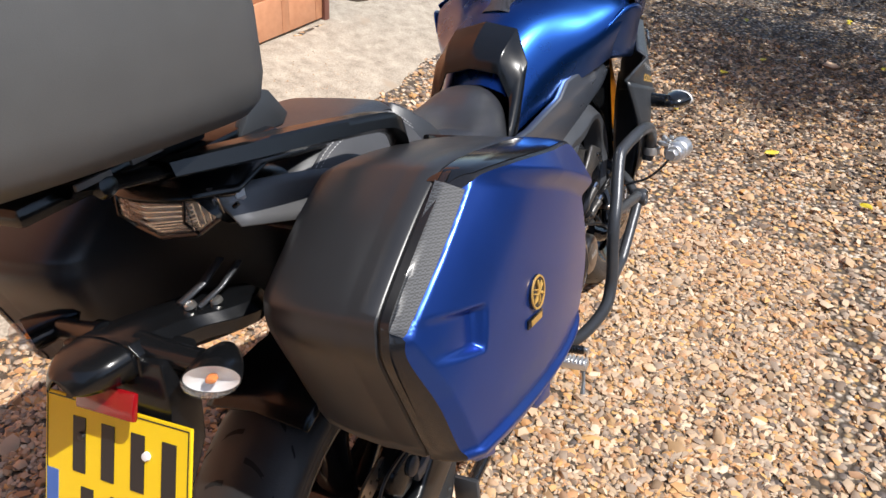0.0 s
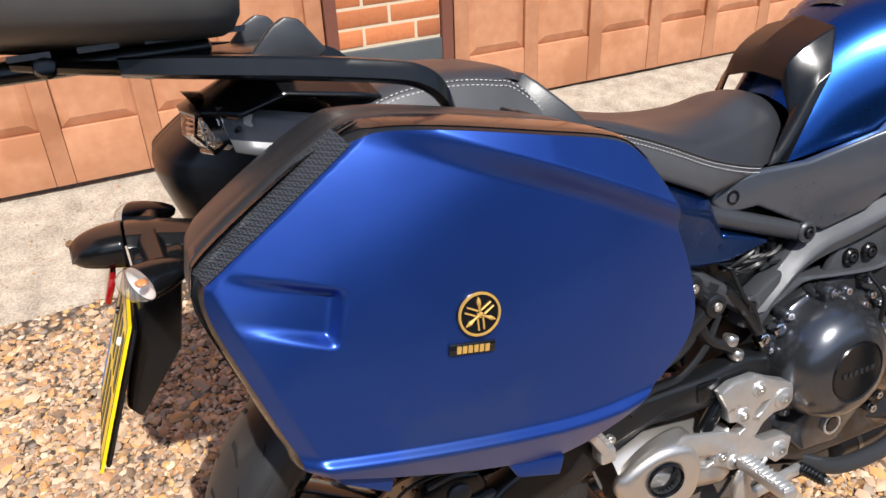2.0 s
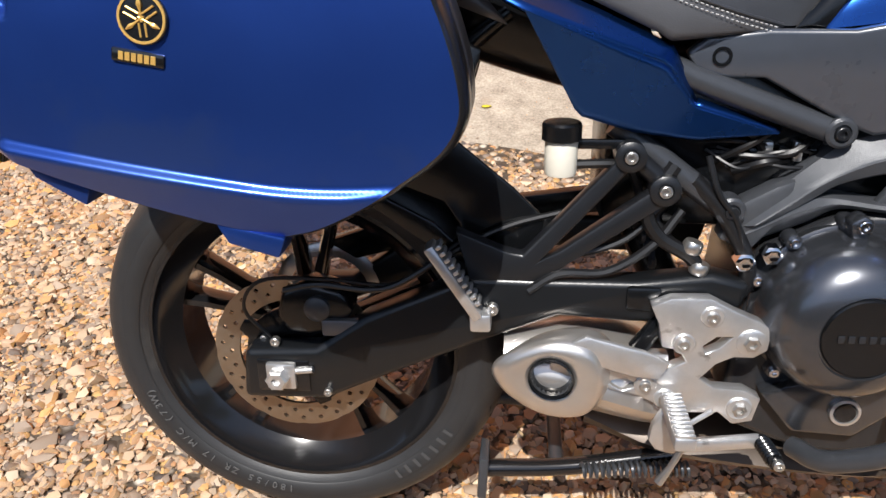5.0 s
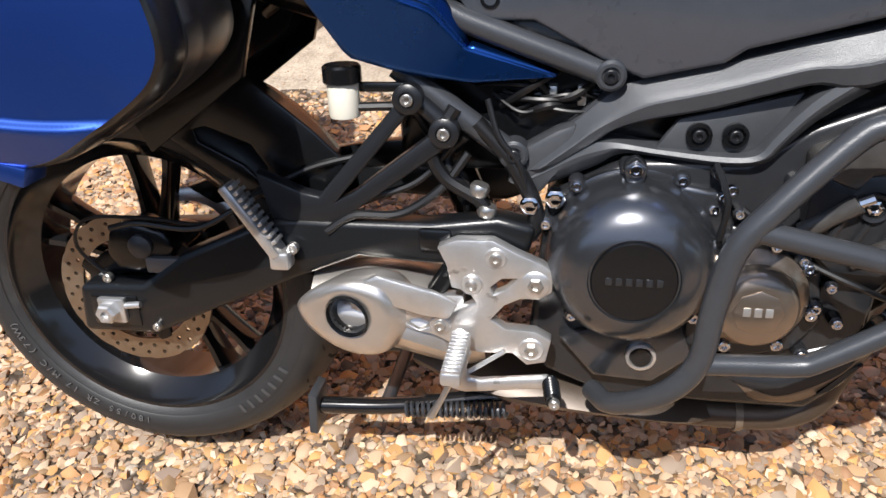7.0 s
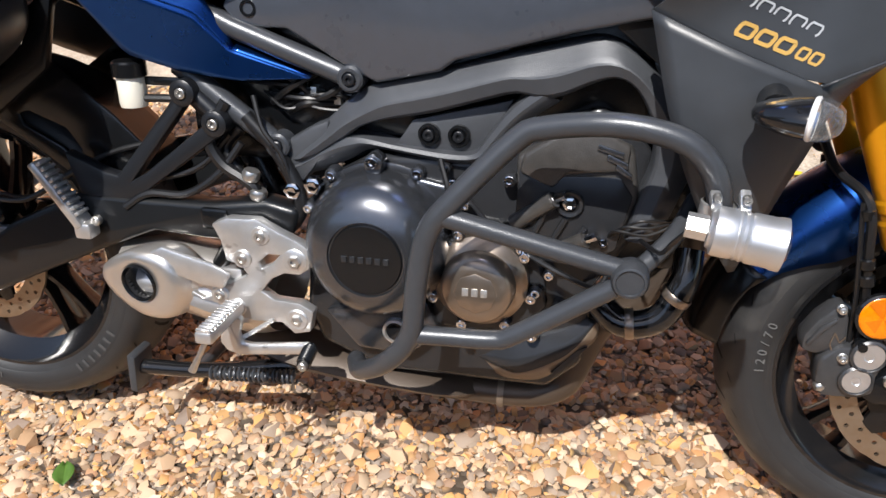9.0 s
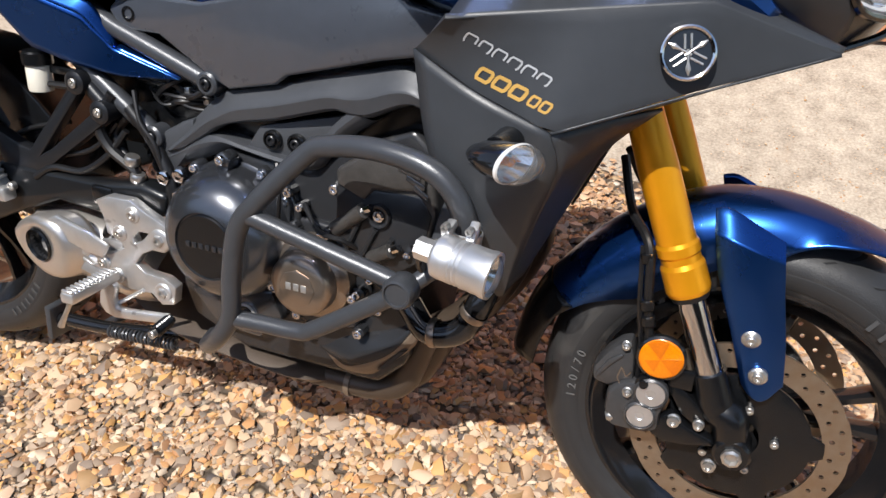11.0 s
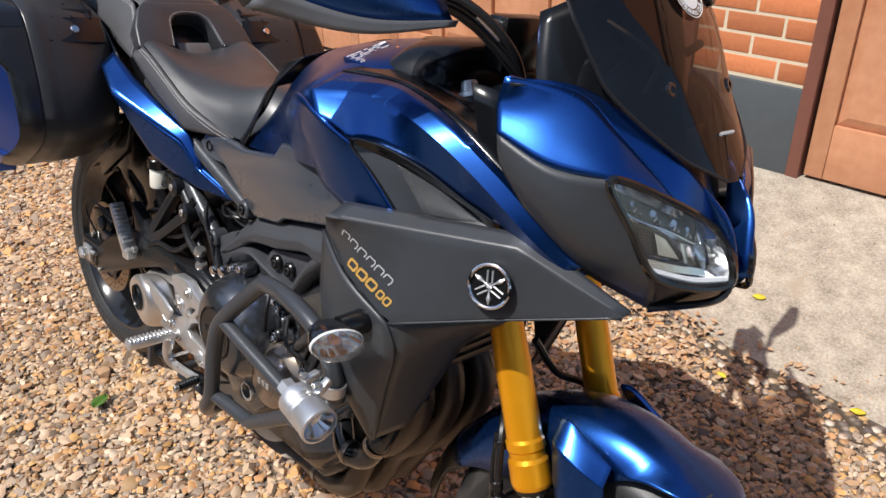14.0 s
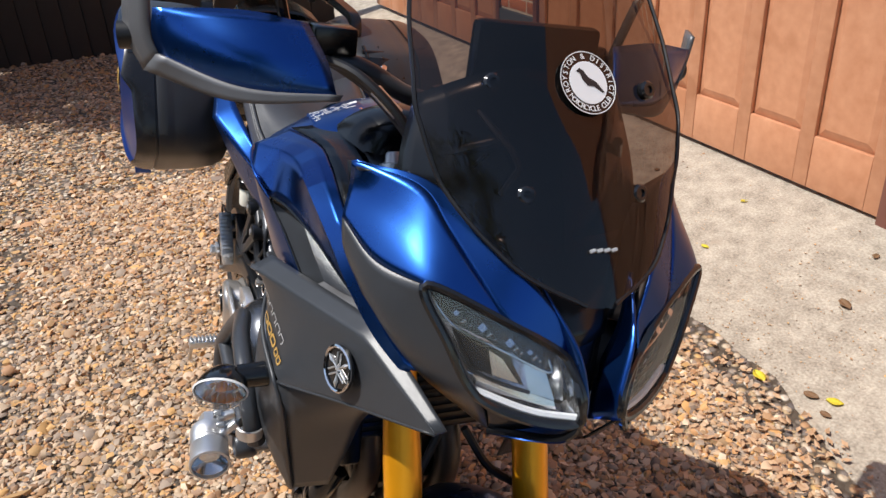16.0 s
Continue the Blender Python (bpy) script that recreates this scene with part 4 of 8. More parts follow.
part("peg_knuckle", box((0.256, -0.178, 0.408), (0.284, -0.150, 0.434), 0.005), ALU, hang)
bolt((0.285, -0.158, 0.434), hang, 0.008)

# rear brake reservoir
res = part("brake_fluid_reservoir", lathe([(0.0, -0.030), (0.019, -0.030), (0.020, -0.026), (0.020, 0.012), (0.019, 0.014)], (0.366, -0.135, 0.640), (0, 0, 1), 24), MILKY, bike, "milky white brake fluid reservoir with black cap")
part("cap", lathe([(0.021, 0.012), (0.0245, 0.014), (0.0245, 0.032), (0.022, 0.035), (0, 0.036)], (0.366, -0.135, 0.640), (0, 0, 1), 14), BLACK, res)
part("outlet", tube([(0.382, -0.135, 0.622), (0.43, -0.13, 0.622), (0.452, -0.12, 0.615), (0.47, -0.10, 0.57)], 0.006, 8), HOSE, res)
part("holder", box((0.385, -0.132, 0.640), (0.445, -0.124, 0.652), 0.002), BLACK, res)

# ---- engine ----
eng = part("engine", prism([(0.60, 0.30), (0.62, 0.50), (0.72, 0.555), (0.86, 0.555), (0.93, 0.60), (1.03, 0.64), (1.10, 0.58), (1.09, 0.46), (1.04, 0.38), (1.03, 0.25), (0.98, 0.20), (0.72, 0.20), (0.62, 0.24)], -0.115, 0.115, bev=0.012, seg=3), ENGINE_M, bike, "black three-cylinder engine")
part("cylinder_head", prism([(0.925, 0.575), (1.015, 0.612), (1.075, 0.588), (1.085, 0.530), (1.062, 0.455), (1.045, 0.440), (0.930, 0.480)], -0.152, -0.110, bev=0.008, seg=3), HEAD_M, eng)
part("head_cover", prism([(0.935, 0.580), (1.010, 0.628), (1.070, 0.598), (1.068, 0.565), (0.99, 0.555), (0.975, 0.535), (0.93, 0.555)], -0.160, -0.148, bev=0.006), HEAD_M, eng)
for k in range(3):
    part("cover_step", prism([(1.030 + 0.012 * k, 0.600 - 0.012 * k), (1.062 + 0.006 * k, 0.590 - 0.014 * k), (1.062 + 0.006 * k, 0.582 - 0.014 * k), (1.028 + 0.012 * k, 0.592 - 0.012 * k)], -0.163, -0.158, bev=0.001), COVER_M, eng)
part("head_plug", lathe([(0.019, -0.148), (0.019, -0.158), (0.017, -0.161), (0.013, -0.160), (0.012, -0.154), (0, -0.154)], (0.998, 0, 0.516), seg=28), ENGINE_M, eng, "black ring of the recessed plug")
part("plug_bolt", lathe([(0.0095, -0.152), (0.0095, -0.159), (0.006, -0.160), (0.005, -0.156), (0, -0.156)], (0.998, 0, 0.516), seg=6), CHROME, eng)
# darker plate on the lower head: the shade there is put into its colour
part("head_side", prism([(0.925, 0.470), (0.930, 0.560), (0.955, 0.545), (0.975, 0.552), (1.060, 0.556), (1.078, 0.530), (1.062, 0.455), (1.020, 0.425), (0.965, 0.430)], -0.154, -0.148, bev=0.004), ENGINE_M, eng)
for k in range(3):
    part("head_rib", tube([(0.945 + 0.026 * k, -0.156, 0.452 - 0.004 * k), (0.968 + 0.026 * k, -0.158, 0.505 - 0.010 * k)], 0.0045, 8), ENGINE_M, eng)
clutch = part("clutch_cover", lathe([(0.114, -0.106), (0.114, -0.118), (0.110, -0.122), (0.108, -0.128), (0.107, -0.146), (0.103, -0.164), (0.095, -0.182), (0.084, -0.195), (0.070, -0.203), (0.0555, -0.207), (0.0540, -0.203), (0.052, -0.203)], (0.730, 0, 0.430), seg=64), COVER_M, eng, "satin black round clutch cover")
part("clutch_cap", lathe([(0.0520, -0.196), (0.0520, -0.205), (0.0500, -0.2075), (0, -0.2085)], (0.730, 0, 0.430), seg=56), BLACK, clutch)
for k in range(6):
    part("logo_bar", box((0.696 + 0.012 * k, -0.2100, 0.426), (0.704 + 0.012 * k, -0.2078, 0.436), 0.001), ENGINE_M, clutch)
for k, a in enumerate((95, 62, 128, 160, 200, 232, 258, 292, 330, 8, 35)):
    x, z = 0.730 + 0.117 * math.cos(radians(a)), 0.430 + 0.117 * math.sin(radians(a))
    part("boss", lathe([(0.0115, -0.106), (0.0105, -0.127), (0.009, -0.129), (0, -0.129)], (x, 0, z), seg=14), COVER_M, clutch)
    bolt((x, -0.129, z), clutch, 0.0068, CHROME)
part("cover_shoulder", prism([(0.780, 0.530), (0.835, 0.520), (0.852, 0.480), (0.848, 0.420), (0.820, 0.400), (0.790, 0.470)], -0.132, -0.106, bev=0.007, seg=3), COVER_M, eng)
part("cover_lug", prism([(0.716, 0.535), (0.738, 0.535), (0.742, 0.556), (0.727, 0.566), (0.712, 0.556)], -0.150, -0.120, bev=0.005), COVER_M, eng)
bolt((0.727, -0.151, 0.553), eng, 0.008, CHROME)
lower = part("sump_cover", prism([(0.64, 0.31), (0.69, 0.25), (0.77, 0.245), (0.82, 0.29), (0.80, 0.34), (0.70, 0.33)], -0.140, -0.108, bev=0.006), COVER_M, eng)
part("oil_window", lathe([(0.020, -0.138), (0.020, -0.146), (0.016, -0.147), (0.015, -0.144), (0, -0.144)], (0.752, 0, 0.288), seg=20), ALU, lower)
part("oil_glass", lathe([(0.015, -0.144), (0.013, -0.1475), (0, -0.148)], (0.752, 0, 0.288), seg=16), GLOSS, lower)
gen = part("pickup_cover", lathe([(0.068, -0.110), (0.068, -0.150), (0.060, -0.158), (0.053, -0.162), (0.050, -0.182), (0.044, -0.188), (0.028, -0.190)], (0.880, 0, 0.388), seg=44), BRONZE, eng, "bronze round crankshaft cover")
part("cover_face", lathe([(0.030, -0.186), (0.030, -0.191), (0.028, -0.192), (0, -0.192)], (0.880, 0, 0.388), seg=8), BRONZE, gen)
for k in range(3):
    part("letter_bar", box((0.862 + 0.013 * k, -0.1935, 0.384), (0.871 + 0.013 * k, -0.1915, 0.396), 0.001), ALU, gen)
for a in (35, 75, 115, 150, 205, 250, 300, 345):
    x, z = 0.880 + 0.075 * math.cos(radians(a)), 0.388 + 0.075 * math.sin(radians(a))
    part("boss", lathe([(0.010, -0.110), (0.009, -0.150), (0, -0.150)], (x, 0, z), seg=12), ENGINE_M, gen)
    bolt((x, -0.150, z), gen, 0.0075, CHROME)
for p in ([(0.925, -0.150, 0.480), (0.978, -0.166, 0.524)], [(0.985, -0.150, 0.445), (1.022, -0.164, 0.470)]):
    part("coolant_stub", tube(p, [0.012, 0.012, 0.0105, 0.0115, 0.0115], 12), HEAD_M, eng)
    part("stub_bolt", tube([p[1], (p[1][0] + 0.014, p[1][1] - 0.003, p[1][2] + 0.008)], 0.006, 8), CHROME, eng)
for x, z, r in ((0.835, 0.515, 0.007), (0.855, 0.495, 0.006), (0.915, 0.535, 0.008), (0.80, 0.50, 0.007), (0.825, 0.545, 0.006), (0.94, 0.47, 0.006), (0.975, 0.40, 0.007), (0.99, 0.35, 0.007), (0.955, 0.30, 0.008), (0.86, 0.28, 0.008), (1.02, 0.44, 0.006)):
    bolt((x, -0.135, z), eng, r, CHROME)
    part("stud", tube([(x, -0.10, z), (x, -0.134, z)], r * 1.3, 8), ENGINE_M, eng)
part("starter_hose", tube([(0.56, -0.115, 0.44), (0.60, -0.125, 0.452), (0.606, -0.125, 0.49), (0.575, -0.12, 0.55), (0.53, -0.118, 0.60)], 0.011, 10), HOSE, eng)
part("breather_hose", tube([(0.515, -0.11, 0.58), (0.49, -0.11, 0.55), (0.505, -0.115, 0.52), (0.54, -0.12, 0.49), (0.555, -0.12, 0.46)], 0.008, 10), HOSE, eng)
for p, r in (([(0.33, -0.145, 0.455), (0.37, -0.14, 0.478), (0.43, -0.135, 0.480), (0.485, -0.13, 0.515), (0.52, -0.12, 0.56)], 0.006), ([(0.30, -0.13, 0.49), (0.37, -0.13, 0.497), (0.45, -0.125, 0.52), (0.50, -0.115, 0.57)], 0.005), ([(0.505, -0.125, 0.62), (0.475, -0.13, 0.57), (0.49, -0.13, 0.53), (0.535, -0.13, 0.50), (0.545, -0.13, 0.475)], 0.0095), ([(0.545, -0.12, 0.63), (0.56, -0.13, 0.585), (0.585, -0.13, 0.55), (0.60, -0.13, 0.50)], 0.004)):
    part("hose", tube(p, r, 8), HOSE, eng)
for p in ((0.545, -0.132, 0.487), (0.535, -0.13, 0.515)):
    part("hose_fitting", lathe([(0.011, -0.008), (0.013, -0.004), (0.013, 0.004), (0.011, 0.008)], p, (0.3, 0, 1), 12), BOLT_M, eng)
for p in ((0.553, -0.12, 0.462), (0.60, -0.12, 0.497), (0.632, -0.12, 0.507)):
    part("pivot_nut", lathe([(0.013, 0.0), (0.013, -0.018), (0.010, -0.02), (0.006, -0.02), (0, -0.018)], p, seg=6), CHROME, eng)
for k in range(9):
    rnd = random.Random(40 + k)
    a = Vector((rnd.uniform(0.52, 0.62), -0.085, rnd.uniform(0.60, 0.66)))
    b = Vector((rnd.uniform(0.62, 0.74), -0.08, rnd.uniform(0.60, 0.67)))
    part("cable", tube([a, (a + b) / 2 + Vector((0, -0.02, rnd.uniform(-0.02, 0.02))), b], rnd.choice((0.0025, 0.0035, 0.005)), 6), HOSE, eng)
for k in range(7):
    part("throttle_clip", box((0.60 + 0.018 * k, -0.09, 0.615 + 0.006 * (k % 3)), (0.611 + 0.018 * k, -0.075, 0.632 + 0.008 * (k % 2)), 0.002), BOLT_M if k % 2 else BLACK, eng)
part("engine_core", box((0.42, -0.08, 0.52), (0.98, 0.08, 0.74), 0.02), BLACK, eng)
part("air_box", box((0.90, -0.095, 0.56), (1.17, 0.095, 0.80), 0.02), BLACK, eng)
part("radiator_hose_box", box((0.99, -0.09, 0.40), (1.165, 0.09, 0.62), 0.015), BLACK, eng)
part("inner_panel", prism([(1.04, 0.83), (1.20, 0.83), (1.215, 0.52), (1.165, 0.50), (1.14, 0.66), (1.04, 0.74)], -0.150, -0.142, bev=0.002), BLACK, eng)
part("side_shield", prism([(1.085, 0.70), (1.21, 0.72), (1.215, 0.50), (1.16, 0.47), (1.125, 0.52), (1.12, 0.62)], -0.135, -0.10, bev=0.006), BLACK, eng)
for x, z in ((1.175, 0.60), (1.17, 0.54)):
    bolt((x, -0.136, z), eng, 0.006)
for p in ([(0.93, -0.14, 0.44), (0.99, -0.165, 0.42), (1.04, -0.16, 0.40), (1.06, -0.13, 0.42)], [(0.86, -0.13, 0.50), (0.90, -0.16, 0.475), (0.945, -0.165, 0.47), (0.97, -0.14, 0.445)], [(0.82, -0.14, 0.56), (0.835, -0.16, 0.52), (0.83, -0.16, 0.47)]):
    part("wire", tube(p, 0.004, 7), HOSE, eng)
for p, r in (((1.045, -0.158, 0.466), 0.006), ((0.84, -0.15, 0.53), 0.007)):
    bolt(p, eng, r, CHROME)
for k in range(3):
    part("wire", tube([(1.05, -0.15, 0.47), (1.06 + 0.01 * k, -0.17, 0.488 + 0.006 * k), (1.10, -0.17, 0.485 + 0.01 * (k % 3)), (1.14, -0.15, 0.50)], 0.0022, 6), HOSE, eng)
part("water_hose", tube([(1.04, -0.13, 0.37), (1.08, -0.15, 0.345), (1.13, -0.15, 0.36), (1.155, -0.14, 0.41), (1.16, -0.12, 0.45)], 0.020, 14), GLOSS, eng)
for p in ((1.147, -0.146, 0.392), (1.09, -0.151, 0.346)):
    part("hose_clip", lathe([(0.0215, -0.006), (0.0225, -0.004), (0.0225, 0.004), (0.0215, 0.006)], p, (0.5, 0, 0.85) if p[0] > 1.1 else (0.95, 0, 0.1), 18, caps=False), BRONZE, eng)

for x, z, r in ((0.845, 0.462, 0.006), (0.838, 0.436, 0.006), (0.905, 0.462, 0.0065), (0.935, 0.440, 0.0065), (0.958, 0.375, 0.0065), (0.830, 0.370, 0.0065), (0.842, 0.352, 0.0065)):
    part("case_boss", lathe([(r * 1.7, -0.110), (r * 1.6, -0.142), (r * 1.3, -0.144), (0, -0.144)], (x, 0, z), seg=14), ENGINE_M, eng)
    bolt((x, -0.145, z), eng, r, CHROME)
part("timing_cover", prism([(0.800, 0.300), (0.812, 0.440), (0.850, 0.478), (0.920, 0.470), (0.965, 0.420), (0.975, 0.345), (0.945, 0.300), (0.880, 0.285)], -0.128, -0.100, bev=0.008, seg=3), ENGINE_M, eng)

# ---- exhaust ----
ex = part("exhaust", tube([(1.085, -0.070, 0.56), (1.145, -0.070, 0.52), (1.165, -0.068, 0.44), (1.110, -0.064, 0.345), (1.050, -0.062, 0.290), (1.026, -0.062, 0.230), (1.005, -0.062, 0.180), (0.960, -0.062, 0.156), (0.88, -0.060, 0.150), (0.70, -0.050, 0.150), (0.50, -0.04, 0.175)], 0.023, 16, 60), EXH_DARK, bike, "brownish steel exhaust headers and silencer")
for y, d in ((0.0, 0.0), (0.070, 0.012)):
    part("header_pipe", tube([(1.085, y, 0.56), (1.150, y, 0.52), (1.172 + d, y, 0.44), (1.125 + d, y, 0.335), (1.062 + d, y, 0.270), (1.030, y, 0.205), (1.005, y, 0.160), (0.955, y, 0.136), (0.88, y, 0.132), (0.70, y * 0.6, 0.145), (0.52, 0.0, 0.170)], 0.023, 16, 60), EXH_DARK, ex)
for x in (0.905, 0.80):
    part("pipe_clamp", lathe([(0.0235, -0.005), (0.0255, -0.005), (0.0255, 0.005), (0.0235, 0.005)], (x, -0.061, 0.150), (1, 0.02, 0), 20, caps=False), EXH, ex)
part("collector", loft([[(0.88, -0.07, 0.150), (0.88, 0, 0.180), (0.88, 0.10, 0.155), (0.88, 0, 0.122)], [(0.80, -0.115, 0.165), (0.80, 0, 0.20), (0.80, 0.115, 0.165), (0.80, 0, 0.122)], [(0.55, -0.10, 0.18), (0.55, 0, 0.235), (0.55, 0.1, 0.18), (0.55, 0, 0.135)], [(0.42, -0.06, 0.21), (0.42, 0, 0.24), (0.42, 0.06, 0.21), (0.42, 0, 0.17)]], 18, 24, True), EXH_DARK, ex)
part("silencer_body", loft([[(0.54, -0.130, 0.27), (0.54, -0.06, 0.33), (0.54, 0.05, 0.28), (0.54, -0.04, 0.22)], [(0.50, -0.160, 0.285), (0.50, -0.09, 0.365), (0.50, 0.05, 0.31), (0.50, -0.06, 0.225)], [(0.40, -0.172, 0.320), (0.40, -0.10, 0.395), (0.40, 0.02, 0.34), (0.40, -0.08, 0.255)], [(0.30, -0.165, 0.335), (0.30, -0.12, 0.385), (0.30, -0.06, 0.345), (0.30, -0.11, 0.295)]], 20, 28, True), SILENCER, ex, "pale satin metal silencer")
tip_c = Vector((0.362, -0.190, 0.350))
scoop_a = [(0.300, -0.140, 0.340), (0.318, -0.150, 0.376), (0.366, -0.150, 0.402), (0.425, -0.145, 0.400), (0.455, -0.140, 0.345), (0.425, -0.140, 0.288), (0.360, -0.140, 0.288), (0.312, -0.140, 0.312)]
scoop_b = [(0.284, -0.164, 0.350), (0.310, -0.172, 0.380), (0.362, -0.180, 0.402), (0.412, -0.186, 0.392), (0.428, -0.188, 0.345), (0.410, -0.184, 0.296), (0.356, -0.176, 0.288), (0.303, -0.166, 0.314)]
scoop_c = [(0.300, -0.180, 0.350), (0.322, -0.184, 0.374), (0.362, -0.190, 0.390), (0.398, -0.194, 0.380), (0.410, -0.194, 0.345), (0.396, -0.192, 0.308), (0.356, -0.186, 0.304), (0.318, -0.182, 0.322)]
ring_at = [(tip_c.x - 0.030 * math.cos(2 * math.pi * k / 8), -0.188 - 0.004 * math.cos(math.pi + 2 * math.pi * k / 8), tip_c.z + 0.029 * math.sin(2 * math.pi * k / 8)) for k in range(8)]
part("tip_scoop", loft([scoop_a, scoop_b, scoop_c, ring_at], 14, 48, True), SILENCER, ex, "satin metal silencer end cap", solid=0.002)
part("heat_shield", prism([(0.372, 0.394), (0.405, 0.412), (0.480, 0.392), (0.512, 0.376), (0.499, 0.352), (0.466, 0.355), (0.394, 0.376)], -0.186, -0.176, bev=0.004), ALU, ex, "cast aluminium heel guard over the silencer")
tip = part("tail_pipe", lathe([(0.029, 0.030), (0.029, 0.004), (0.0305, 0.0), (0.029, -0.004), (0.0265, 0.0), (0.025, 0.03)], (0.362, -0.190, 0.350), (0.14, 0.98, 0.05), 32, caps=False), BLACK, ex, "black tail pipe ring")
part("pipe_dark", lathe([(0.0262, 0.002), (0.0255, 0.070), (0.0, 0.071)], (0.362, -0.190, 0.350), (0.14, 0.98, 0.05), 24, caps=False), ENGINE_M, ex)
fold = [(0.858, -0.108, 0.247), (0.905, -0.122, 0.236), (0.943, -0.132, 0.235), (1.009, -0.132, 0.275), (1.047, -0.120, 0.326)]
shield_b = [(0.858, -0.106, 0.243), (0.890, -0.112, 0.226), (0.918, -0.118, 0.214), (0.969, -0.118, 0.218), (1.002, -0.120, 0.247), (1.045, -0.116, 0.291), (1.050, -0.112, 0.318)]
shield_t = [(0.858, -0.100, 0.250), (0.900, -0.104, 0.282), (0.945, -0.106, 0.300), (1.000, -0.108, 0.315), (1.035, -0.110, 0.327)]
part("belly_shield", coons([Vector(p) for p in shield_b], [Vector(p) for p in fold], [Vector(shield_b[0]), Vector(fold[0])], [Vector(shield_b[-1]), Vector(fold[-1])], 30, 4), EXH, ex, "folded brownish exhaust guard", solid=0.003)
part("shield_top", coons([Vector(p) for p in fold], [Vector(p) for p in shield_t], [Vector(fold[0]), Vector(shield_t[0])], [Vector(fold[-1]), Vector(shield_t[-1])], 30, 4), ENGINE_M, ex, solid=0.003)
part("shield_slot", prism([(0.986, 0.237), (1.021, 0.279), (1.036, 0.285), (1.000, 0.243)], lambda x, z: -0.1285 + 0.10 * max(0, x - 1.005), -0.112, bev=0), ENGINE_M, ex)

# ---- rider's foot controls ----
plate_o = [(0.484, 0.449), (0.509, 0.460), (0.556, 0.461), (0.588, 0.444), (0.620, 0.430), (0.634, 0.419), (0.632, 0.391), (0.616, 0.380), (0.592, 0.380), (0.571, 0.369), (0.553, 0.347), (0.572, 0.334), (0.612, 0.332), (0.633, 0.320), (0.626, 0.286), (0.601, 0.280), (0.582, 0.297), (0.539, 0.295), (0.511, 0.299), (0.498, 0.308), (0.478, 0.318), (0.423, 0.330), (0.362, 0.352), (0.360, 0.372), (0.412, 0.371), (0.474, 0.352), (0.503, 0.355), (0.533, 0.371), (0.524, 0.387), (0.501, 0.392), (0.496, 0.423)]
plate_h = [(0.433, 0.338), (0.459, 0.344), (0.479, 0.334), (0.456, 0.325)]
plate_h2 = [(0.552, 0.394), (0.568, 0.408), (0.588, 0.409), (0.572, 0.392), (0.557, 0.384)]
foot = part("footrest_plate", prism(plate_o, -0.170, -0.150, [plate_h[::-1], plate_h2], bev=0.004, seg=2), ALU, bike, "cast aluminium rider footrest plate")
for x, z, r in ((0.611, 0.402, 0.0105), (0.560, 0.437, 0.008), (0.528, 0.398, 0.008), (0.607, 0.305, 0.0095), (0.485, 0.335, 0.008), (0.511, 0.316, 0.008)):
    part("lug", lathe([(r * 1.8, -0.155), (r * 1.8, -0.1715), (r * 1.6, -0.173), (0, -0.173)], (x, 0, z), seg=20), ALU, foot)
    part("plate_bolt", lathe([(r, -0.172), (r, -0.1765), (r * 0.85, -0.178), (r * 0.5, -0.178), (r * 0.45, -0.174), (0, -0.174)], (x, 0, z), seg=6 if r > 0.009 else 16), BOLT_M, foot)
peg = part("rider_footrest", box((0.503, -0.286, 0.316), (0.529, -0.182, 0.334), 0.004), ALU, foot)
for k in range(11):
    part("tread_ridge", box((0.5045, -0.283 + 0.0088 * k, 0.333), (0.5275, -0.2785 + 0.0088 * k, 0.3385), 0.0012, 1), ALU, peg)
part("feeler", tube([(0.515, -0.276, 0.318), (0.504, -0.280, 0.294), (0.490, -0.281, 0.268)], [0.0045, 0.0038, 0.0058], 8), BOLT_M, peg)
pedal = part("brake_pedal", prism([(0.520, 0.318), (0.503, 0.312), (0.493, 0.290), (0.490, 0.268), (0.500, 0.254), (0.520, 0.248), (0.628, 0.262), (0.634, 0.270), (0.632, 0.280), (0.540, 0.268), (0.526, 0.270), (0.522, 0.284), (0.530, 0.308)], -0.198, -0.184, bev=0.004), ALU, bike, "aluminium brake pedal with black rubber tip")
part("pedal_brace", tube([(0.524, -0.186, 0.274), (0.572, -0.178, 0.305)], 0.0035, 8), ALU, pedal)
part("pedal_rubber", tube([(0.634, -0.190, 0.271), (0.640, -0.238, 0.271)], 0.0095, 12), BLACK, pedal)
for k in range(6):
    part("rubber_rib", lathe([(0.0095, -0.002), (0.0115, 0), (0.0095, 0.002)], (0.6347 + 0.0008 * k, -0.197 - 0.0065 * k, 0.271), (0.1, -1, 0), 12, caps=False), BLACK, pedal)
bolt((0.641, -0.240, 0.271), pedal, 0.007)
mcyl = part("master_cylinder", tube([(0.475, -0.14, 0.372), (0.515, -0.145, 0.435)], 0.013, 12), BLACK, bike, "black rear brake master cylinder")
part("pushrod", tube([(0.515, -0.150, 0.325), (0.478, -0.145, 0.368)], 0.005, 8), BOLT_M, mcyl)
part("brake_switch", box((0.470, -0.155, 0.352), (0.515, -0.135, 0.372), 0.003), ALU2, mcyl)
part("heel_box", box((0.455, -0.150, 0.430), (0.500, -0.12, 0.465), 0.006), BLACK, mcyl)
cs = part("centre_stand", tube([(0.27, -0.10, 0.137), (0.40, -0.09, 0.140), (0.56, -0.08, 0.165)], 0.0135, 12), GLOSS, bike, "folded black centre stand with spring")
